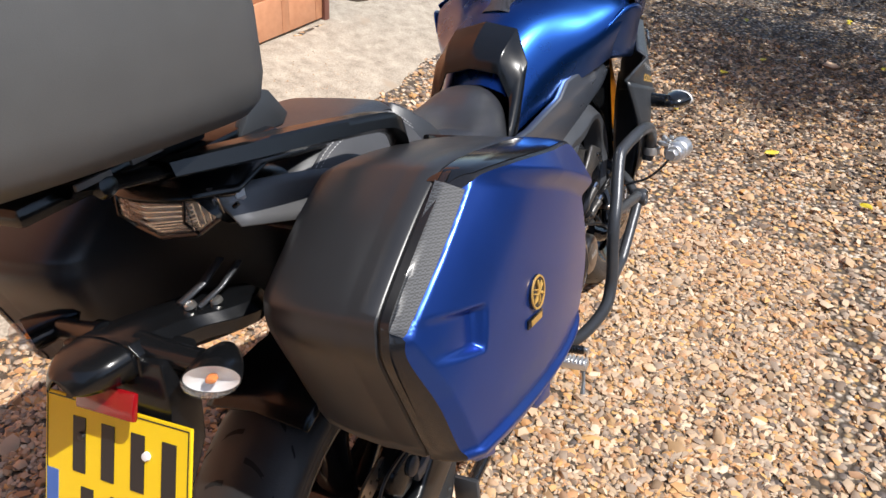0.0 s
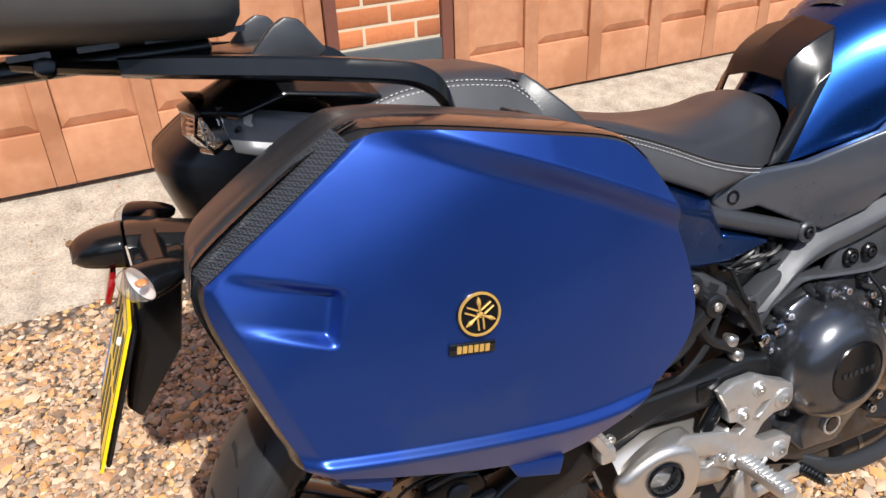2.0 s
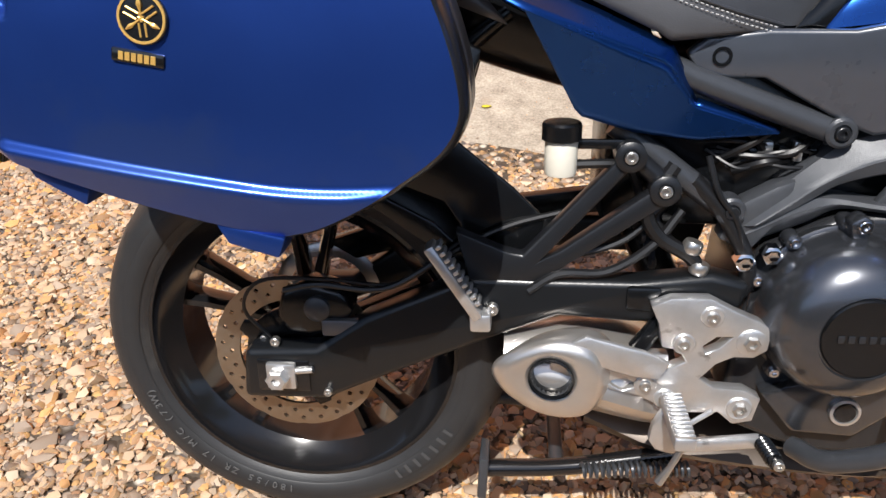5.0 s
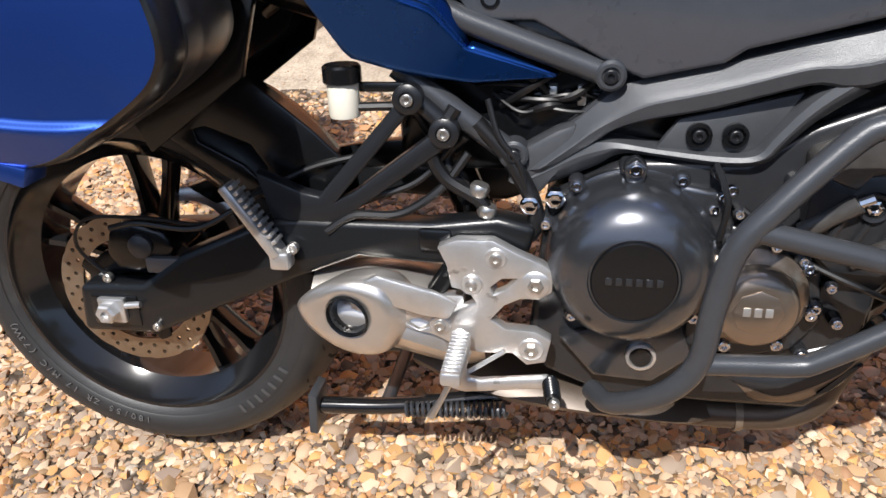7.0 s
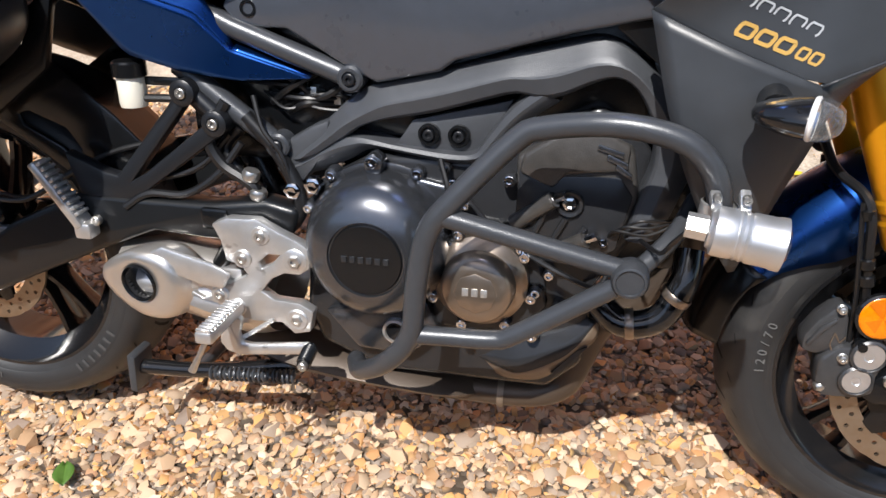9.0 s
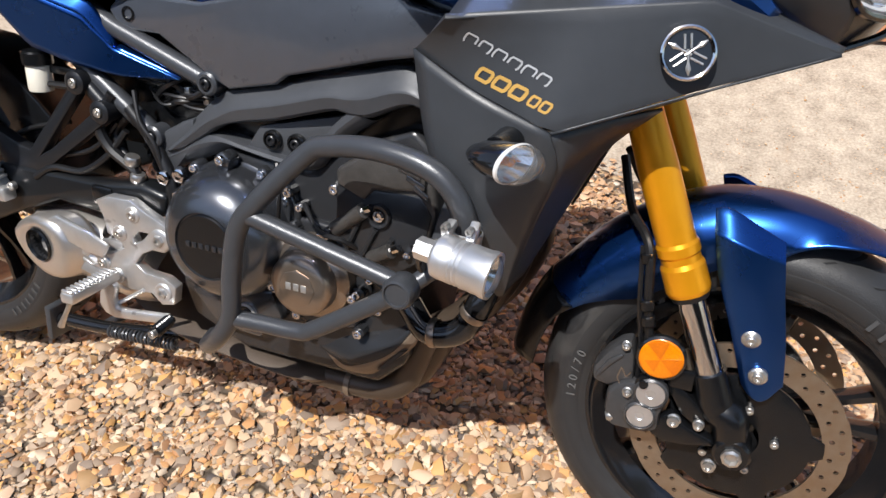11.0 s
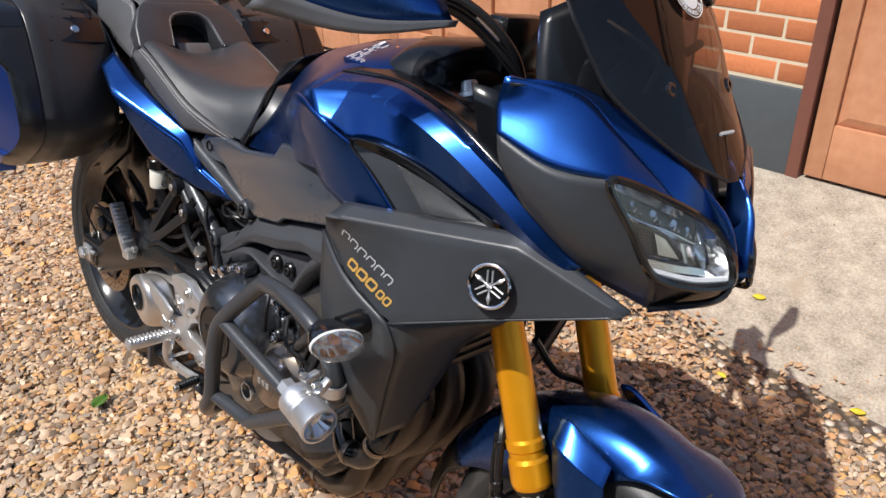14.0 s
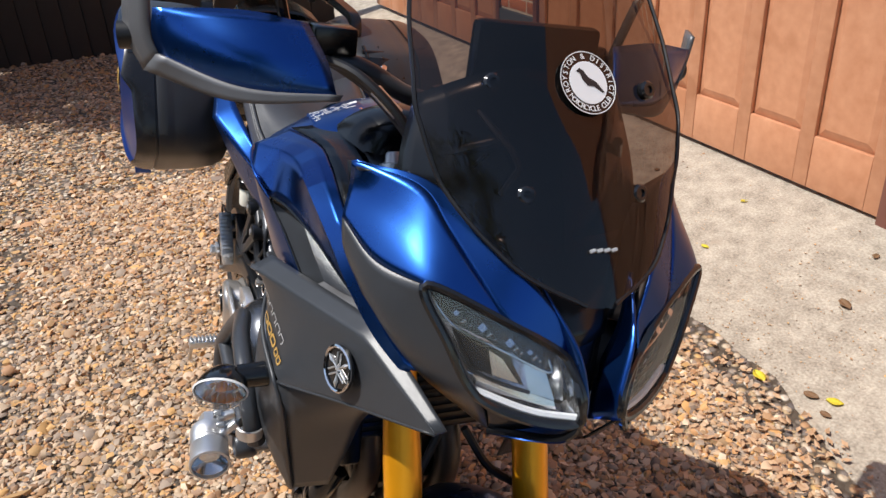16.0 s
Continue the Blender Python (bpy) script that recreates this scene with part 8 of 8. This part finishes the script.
        part("emblem_bar", tube([ec + lift - dv * 0.003, ec + lift + dv * 0.0175], [0.0012, 0.0010, 0.0010, 0.0026, 0.0006], 6, 12, True), GOLD_INK, em)
    plate = part("name_plate", moved(box((-0.024, -0.002, -0.0062), (0.024, 0.002, 0.0062), 0.002), Matrix.Translation((-0.016, -0.4025 * s, 0.790)) @ Matrix.Rotation(radians(10), 4, "Y")), GLOSS, lid, "small black plate with gold marks")
    for k in range(6):
        part("plate_bar", moved(box((-0.0165 + 0.0058 * k, -0.0032, -0.0036), (-0.0122 + 0.0058 * k, 0.0, 0.0036), 0), Matrix.Translation((-0.016, -0.4025 * s, 0.790)) @ Matrix.Rotation(radians(10), 4, "Y") @ Matrix.Scale(s, 4, (0, 1, 0))), GOLD_INK, plate)
    for a, b in (((-0.168, 0.683), (-0.100, 0.652)), ((0.020, 0.617), (0.090, 0.600))):
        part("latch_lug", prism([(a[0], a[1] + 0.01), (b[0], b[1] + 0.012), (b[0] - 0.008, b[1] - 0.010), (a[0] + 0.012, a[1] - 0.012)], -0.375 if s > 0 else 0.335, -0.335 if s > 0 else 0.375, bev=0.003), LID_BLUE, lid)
    # front lock box
    slope = Matrix.Rotation(radians(54), 4, "Y")
    flap = part("lock_flap", moved(box((-0.030, -0.060, -0.004), (0.030, 0.060, 0.006), 0.004), Matrix.Translation((0.196, -0.235 * s, 0.918)) @ slope), BLACK, lid, "black lock flap with bright key barrel")
    part("key_barrel", lathe([(0.0085, 0.004), (0.0085, 0.009), (0.007, 0.0105), (0, 0.0105)], (0.196, -0.235 * s, 0.918), (0.81, 0, 0.59), 18), CHROME, flap)
    for y in (-0.275, -0.235, -0.195):
        part("handle_bar", tube([Vector((0.185, y * s, 0.940)), Vector((0.135, y * s, 0.962))], 0.005, 8, 2, True), BLACK, lid)
    part("carry_grip", tube([Vector((0.160, -0.285 * s, 0.952)), Vector((0.160, -0.185 * s, 0.952))], 0.006, 8, 2, True), BLACK, lid)
    part("mount_arm", tube([Vector((0.16, -0.16 * s, 0.70)), Vector((0.22, -0.12 * s, 0.74)), Vector((0.30, -0.11 * s, 0.80))], 0.012, 10), BLACK, lid)
    part("mount_plate", prism([(0.10, 0.56), (0.24, 0.66), (0.27, 0.76), (0.25, 0.77), (0.20, 0.68), (0.08, 0.60)], -0.150 if s > 0 else 0.135, -0.135 if s > 0 else 0.150, bev=0.003), BLACK, lid)

# ---- tail: under-tray, lamp, rail, top box ----
tail = part("tail_unit", loft([[(-0.20, 0, 1.02), (-0.19, -0.06, 1.005), (-0.17, -0.085, 0.965), (-0.10, -0.06, 0.925), (-0.08, 0, 0.915), (-0.10, 0.06, 0.925), (-0.17, 0.085, 0.965), (-0.19, 0.06, 1.005)],
                               [(-0.05, 0, 0.99), (-0.05, -0.08, 0.98), (-0.03, -0.11, 0.93), (0.0, -0.08, 0.87), (0.02, 0, 0.86), (0.0, 0.08, 0.87), (-0.03, 0.11, 0.93), (-0.05, 0.08, 0.98)],
                               [(0.20, 0, 0.90), (0.20, -0.10, 0.89), (0.22, -0.12, 0.83), (0.22, -0.09, 0.76), (0.22, 0, 0.75), (0.22, 0.09, 0.76), (0.22, 0.12, 0.83), (0.20, 0.10, 0.89)],
                               [(0.46, 0, 0.80), (0.46, -0.10, 0.79), (0.48, -0.11, 0.74), (0.48, -0.09, 0.68), (0.48, 0, 0.67), (0.48, 0.09, 0.68), (0.48, 0.11, 0.74), (0.46, 0.10, 0.79)]], 24, 32, True), BLACK, bike, "black plastic tail unit under the seat")
LAMP_CLEAR = glassy("clear_ribbed_lens", (0.92, 0.90, 0.88), 0.03, 0.05)
lamp_low = [(-0.150, -0.098, 0.980), (-0.178, -0.052, 0.948), (-0.190, 0.0, 0.944), (-0.178, 0.052, 0.948), (-0.150, 0.098, 0.980)]
lamp_mid = [(-0.152, -0.099, 0.984), (-0.196, -0.054, 0.972), (-0.210, 0.0, 0.968), (-0.196, 0.054, 0.972), (-0.152, 0.099, 0.984)]
lamp_top = [(-0.148, -0.096, 0.992), (-0.190, -0.056, 0.996), (-0.204, 0.0, 0.998), (-0.190, 0.056, 0.996), (-0.148, 0.096, 0.992)]


def lamp_lines(dx, dz=0.0):
    return [[Vector((x + dx, y * (1 - 0.4 * dx), z + dz)) for x, y, z in line] for line in (lamp_low, lamp_mid, lamp_top)]


tl = part("tail_lamp", creased([spline(c, 40, linear=True) for c in lamp_lines(0)], 40, 4), LAMP_CLEAR, tail, "clear angular tail lamp with ribbed inner lens", angle=15)
part("lamp_backing", creased([spline(c, 40, linear=True) for c in lamp_lines(0.016)], 40, 3), PALE, tl)
for k in range(9):
    f = (k + 0.5) / 9
    a, b, c = [spline(q, 31, linear=True) for q in lamp_lines(0.007)]
    low, top = (a, b) if f < 0.5 else (b, c)
    g = f * 2 if f < 0.5 else f * 2 - 1
    part("lamp_rib", tube([low[i].lerp(top[i], g) for i in range(7, 24)], 0.0016, 5, 24), BOWL, tl)
for q in (-1, 1):
    for k in range(6):
        u = (0.055 + 0.006 * k) * q
        part("lamp_rib", tube([(-0.186 + 0.0045 * k, u, 0.957 + 0.003 * k), (-0.189 + 0.0045 * k, u, 0.992)], 0.0014, 5, 2, True), BOWL, tl)
    part("lamp_divider", tube([(-0.179, 0.052 * q, 0.949), (-0.197, 0.054 * q, 0.972), (-0.191, 0.056 * q, 0.996)], 0.0022, 6, linear=True), BLACK, tl)
part("lamp_frame", tube([lamp_low[0], lamp_low[1], lamp_low[2], lamp_low[3], lamp_low[4], lamp_top[4], lamp_top[3], lamp_top[2], lamp_top[1], lamp_top[0]], 0.0032, 6, 120, linear=True), GLOSS, tl)
hood = [[(-0.146, -0.100, 0.994), (-0.194, -0.058, 1.000), (-0.208, 0.0, 1.002), (-0.194, 0.058, 1.000), (-0.146, 0.100, 0.994)],
        [(-0.090, -0.104, 1.010), (-0.120, -0.060, 1.030), (-0.130, 0.0, 1.034), (-0.120, 0.060, 1.030), (-0.090, 0.104, 1.010)],
        [(0.020, -0.110, 0.990), (0.010, -0.062, 1.012), (0.0, 0.0, 1.015), (0.010, 0.062, 1.012), (0.020, 0.110, 0.990)]]
part("lamp_hood", creased([[Vector(p) for p in c] for c in hood], 24, 4), BLACK, tail, "black plastic hood over the tail lamp", solid=0.004, angle=25)
# plate hanger
def hanger_section(x, top, yl, yr, drop):
    """Half-box section of the hanger: flat top, creased shoulders, sides that run down and in."""
    return [Vector(p) for p in ((x, yl - 0.004, top - drop), (x, yl, top - 0.016), (x, yl - 0.012, top - 0.002), (x, (yl + yr) / 2, top + 0.004), (x, yr + 0.012, top - 0.001), (x, yr, top - 0.014), (x, yr + 0.006, top - drop))]


hanger = part("plate_hanger", creased(list(map(list, zip(*[hanger_section(*q) for q in ((-0.08, 0.815, 0.036, -0.040, 0.030), (-0.13, 0.832, 0.048, -0.070, 0.032), (-0.17, 0.840, 0.054, -0.062, 0.034), (-0.21, 0.849, 0.058, -0.044, 0.036), (-0.26, 0.860, 0.062, -0.040, 0.042), (-0.302, 0.866, 0.064, -0.040, 0.046))]))), 30, 3), BLACK, bike, "black plastic number plate hanger", solid=0.003, bevel=0.001, angle=20)
part("hanger_cap", loft([[p for p in hanger_section(-0.305, 0.867, 0.064, -0.040, 0.040)], [p for p in hanger_section(-0.335, 0.866, 0.060, -0.034, 0.036)], [p for p in hanger_section(-0.358, 0.860, 0.050, -0.018, 0.028)], [p for p in hanger_section(-0.370, 0.850, 0.040, 0.000, 0.014)]], 16, 24), BLACK, hanger, "rounded end cap over the plate lamp", solid=0.003)
for yl, yr, w in ((0.012, -0.002, 0.012), (-0.022, -0.036, 0.008)):
    part("hanger_bracket", grid_mesh([[Vector((-0.19, yl, 0.850)), Vector((-0.19, yl - w, 0.850))], [Vector((-0.15, yl - 0.004, 0.858)), Vector((-0.15, yl - 0.004 - w, 0.858))], [Vector((-0.118, yr, 0.880)), Vector((-0.118, yr - w, 0.880))]]), BAR_M, hanger, solid=0.004)
for x, y, z in ((-0.193, -0.016, 0.8505), (-0.163, -0.030, 0.8425)):
    part("rivet", lathe([(0.0085, 0.0), (0.0075, 0.004), (0.005, 0.005), (0.004, 0.003), (0, 0.003)], (x, y, z), (-0.15, 0, 1), 14), BOLT_M, hanger)
part("hanger_drop", prism([(-0.24, 0.845), (-0.300, 0.845), (-0.305, 0.790), (-0.350, 0.66), (-0.335, 0.64), (-0.27, 0.72)], -0.07, 0.10, bev=0.006), BLACK, hanger)
part("red_reflector", moved(box((-0.004, -0.048, -0.017), (0.004, 0.048, 0.017), 0.003), Matrix.Translation((-0.333, -0.002, 0.806)) @ Matrix.Rotation(radians(24), 4, "Y")), RED_LENS, hanger)
pm = Matrix.Translation((-0.355, 0.010, 0.694)) @ Matrix.Rotation(radians(23), 4, "Y")
plate = part("number_plate", moved(box((-0.002, -0.122, -0.094), (0.002, 0.122, 0.094), 0.0), pm), YELLOW, bike, "yellow rear number plate with dark characters")
part("plate_back", moved(box((0.003, -0.118, -0.09), (0.010, 0.118, 0.09), 0.004), pm), BLACK, plate)
for row, count in ((0.035, 4), (-0.052, 3)):
    for k in range(count):
        y0 = 0.085 - 0.050 * k if count == 4 else 0.070 - 0.052 * k
        part("character_bar", moved(box((-0.0030, y0 - 0.036, row - 0.034), (-0.0018, y0 - 0.014, row + 0.036), 0), pm), INK, plate)
part("blue_band", moved(box((-0.0028, 0.098, -0.085), (-0.0018, 0.119, -0.005), 0), pm), EU_BLUE, plate)
for z in (0.0905, -0.0905):
    part("plate_border", moved(box((-0.0026, -0.119, z - 0.0007), (-0.0019, 0.119, z + 0.0007), 0), pm), INK, plate)
for y in (0.1190, -0.1190):
    part("plate_border", moved(box((-0.0026, y - 0.0007, -0.0905), (-0.0019, y + 0.0007, 0.0905), 0), pm), INK, plate)
part("plate_screw", moved(lathe([(0.006, 0.0), (0.005, -0.004), (0, -0.005)], (-0.002, -0.055, 0.048), (1, 0, 0), 12), pm), WHITE, plate)
part("plate_screw", moved(lathe([(0.006, 0.0), (0.005, -0.004), (0, -0.005)], (-0.002, 0.055, 0.048), (1, 0, 0), 12), pm), INK, plate)
for s in (1, -1):
    V = lambda *p: Vector((p[0], p[1] * s + 0.016, p[2]))
    ia = Vector((-0.90, -0.42 * s, -0.08)).normalized()
    ic = V(-0.287, -0.150, 0.838)
    lie = Matrix.Translation(ic) @ Matrix.Diagonal((1, 1, 0.60, 1)) @ Matrix.Translation(-ic)
    ind = part("rear_indicator", moved(lathe([(0.0, -0.058), (0.012, -0.052), (0.023, -0.036), (0.031, -0.014), (0.034, 0.004), (0.0335, 0.008)], ic, ia, 30, caps=False), lie), BLACK, bike, "leaf-shaped rear indicator with clear lens")
    part("lens", moved(lathe([(0.0335, 0.008), (0.034, 0.010), (0.032, 0.017), (0.026, 0.024), (0.014, 0.029), (0, 0.031)], ic, ia, 30, caps=False), lie), LENS, ind)
    part("bowl", moved(lathe([(0.032, 0.008), (0.024, 0.002), (0.011, -0.002), (0, -0.003)], ic, ia, 30, caps=False), lie), PALE, ind)
    part("bulb", moved(lathe([(0.005, 0.0), (0.0075, 0.006), (0.006, 0.012), (0, 0.014)], ic, ia, 16), lie), AMBER, ind)
    part("stem", tube([V(-0.278, -0.03, 0.846), V(-0.270, -0.118, 0.838)], [0.020, 0.017, 0.015, 0.014], 14), BLACK, ind)
# grab rail and carrier
rail = part("carrier", box((-0.24, -0.10, 1.048), (-0.06, 0.10, 1.062), 0.005), BLACK, bike, "black luggage carrier with grab rails")
for s in (1, -1):
    V = lambda *p: Vector((p[0], p[1] * s, p[2]))
    part("grab_rail", loft([[V(x, y - w, z - h * 0.5), V(x, y - w * 0.8, z + h), V(x, y + w * 0.8, z + h), V(x, y + w, z - h * 0.5), V(x, y + w * 0.5, z - h), V(x, y - w * 0.5, z - h)] for x, y, z, w, h in
                            ((-0.26, -0.118, 1.066, 0.018, 0.010), (-0.19, -0.145, 1.058, 0.020, 0.012), (-0.09, -0.172, 1.044, 0.019, 0.013), (0.010, -0.190, 1.026, 0.018, 0.013), (0.040, -0.194, 1.016, 0.018, 0.014), (0.060, -0.194, 1.000, 0.017, 0.015), (0.074, -0.188, 0.975, 0.015, 0.017), (0.086, -0.174, 0.935, 0.013, 0.017), (0.095, -0.150, 0.895, 0.012, 0.015))], 54, 18, True, True), BLACK, rail, angle=30)
    part("carrier_arm", loft([[V(x, y - w, z), V(x, y, z + 0.008), V(x, y + w, z), V(x, y, z - 0.008)] for x, y, z, w in ((-0.10, -0.125, 1.050, 0.02), (-0.20, -0.120, 1.056, 0.016), (-0.30, -0.112, 1.072, 0.014), (-0.36, -0.105, 1.084, 0.012))], 14, 10, True), BLACK, rail)
    part("carrier_knob", lathe([(0.010, -0.008), (0.013, 0.0), (0.010, 0.008), (0, 0.011)], V(-0.328, -0.117, 1.078), (0, -s, 0.2), 20), BLACK, rail)
    part("front_support", prism([(-0.13, 1.050), (-0.095, 1.085), (-0.078, 1.094), (-0.062, 1.090), (-0.035, 1.052), (-0.05, 1.040)], -0.105 if s > 0 else 0.088, -0.088 if s > 0 else 0.105, bev=0.004), GREY, rail)
    for k in range(4):
        part("rail_slot", box((-0.36 + 0.065 * k, -0.122 * s - 0.002, 1.086), (-0.32 + 0.065 * k, -0.122 * s + 0.002, 1.092), 0), SILVER_GREY, rail)
bx = []
for z, k, kx in ((1.080, 0.60, 0.84), (1.083, 0.74, 0.92), (1.090, 0.86, 0.97), (1.106, 0.95, 1.01), (1.135, 1.00, 1.03), (1.20, 1.03, 1.04), (1.255, 1.015, 1.02), (1.27, 1.01, 1.02), (1.33, 0.98, 1.0), (1.39, 0.92, 0.95), (1.415, 0.84, 0.86), (1.424, 0.4, 0.4), (1.425, 0.01, 0.01)):
    ring = spline([(-0.325 + kx * x, k * y, z + 0.10 * (-0.15 - (-0.325 + kx * x))) for x, y in ((0.195, -0.12), (0.175, -0.175), (0.06, -0.195), (-0.12, -0.195), (-0.19, -0.16), (-0.205, 0), (-0.19, 0.16), (-0.12, 0.195), (0.06, 0.195), (0.175, 0.175), (0.195, 0.12), (0.20, 0))], 72, closed=True)
    bx.append(ring)
bottom = [[Vector((p.x * 0.002 - 0.325 * 0.998, p.y * 0.002, bx[0][0].z)) for p in bx[0]]]
topbox = part("top_box", grid_mesh(bottom + bx, True), BOX_M, bike, "grained dark grey plastic top box", angle=60)
part("box_seam", grid_mesh([[Vector((-0.325 + (p.x + 0.325) * 1.004, p.y * 1.004, p.z + dz)) for p in bx[7]] for dz in (-0.006, 0.004)], True), HOSE, topbox)
part("box_base", box((-0.40, -0.09, 1.062), (-0.16, 0.09, 1.084), 0.008), BLACK, topbox)

# ---- fallen leaves and litter on the ground ----
LEAF_G = mat("green_leaf", (0.06, 0.13, 0.02), 0.45, 0, second=(0.09, 0.17, 0.03), scale=60)
LEAF_Y = mat("yellow_leaf", (0.62, 0.52, 0.03), 0.5, 0, second=(0.50, 0.38, 0.03), scale=60)
LEAF_B = mat("brown_leaf", (0.20, 0.11, 0.05), 0.7, 0, second=(0.14, 0.07, 0.03), scale=60)


def leaf(x, y, size, turn, material, label):
    rows = []
    for i in range(7):
        f = i / 6
        w = 0.34 * math.sin(math.pi * min(0.98, f * 0.92 + 0.05)) ** 0.8
        rows.append([Vector((f - 0.5, u * w, 0.12 * abs(u) + 0.10 * (f - 0.5) ** 2 + 0.03 * math.sin(5 * f + u))) * size for u in (-1, -0.5, 0, 0.5, 1)])
    ob = part("leaf", grid_mesh(rows), material, None, solid=0.0006)
    z = ground_z(x, y) + 0.019 + (0.0 if y < slab_edge(x) else -0.012)
    ob.matrix_world = pose(x, y, z, 5 * math.sin(x * 9), 6 * math.cos(y * 7), turn)
    tagged(ob, label, "leaf", group="fallen leaves")
    return ob


leaf(0.162, -0.21, 0.055, 120, LEAF_G, "small green leaf lying on the gravel")
rl = random.Random(11)
for x, y, k in ((1.57, 1.16, 0), (0.82, 1.24, 0), (1.17, 1.42, 0), (0.20, 1.55, 0), (-0.55, 1.72, 2), (-0.40, 1.78, 2), (0.60, 1.9, 2), (0.75, 1.93, 2), (0.72, 1.65, 2), (1.0, 1.33, 0), (1.02, 1.28, 2), (0.95, 1.30, 2), (0.05, 1.85, 0), (1.25, 1.05, 0)):
    leaf(x, y, rl.uniform(0.03, 0.05), rl.uniform(0, 360), (LEAF_Y, LEAF_G, LEAF_B)[k], ("yellow fallen leaf on the ground", "", "dry brown fallen leaf on the ground")[k])
for k in range(46):
    x, y = rl.uniform(2.2, 6.5), rl.uniform(-2.0, 1.5)
    c = rl.choice((0, 0, 2))
    leaf(x, y, rl.uniform(0.04, 0.07), rl.uniform(0, 360), (LEAF_Y, LEAF_G, LEAF_B)[c], ("yellow fallen leaf on the ground", "", "dry brown fallen leaf on the ground")[c])
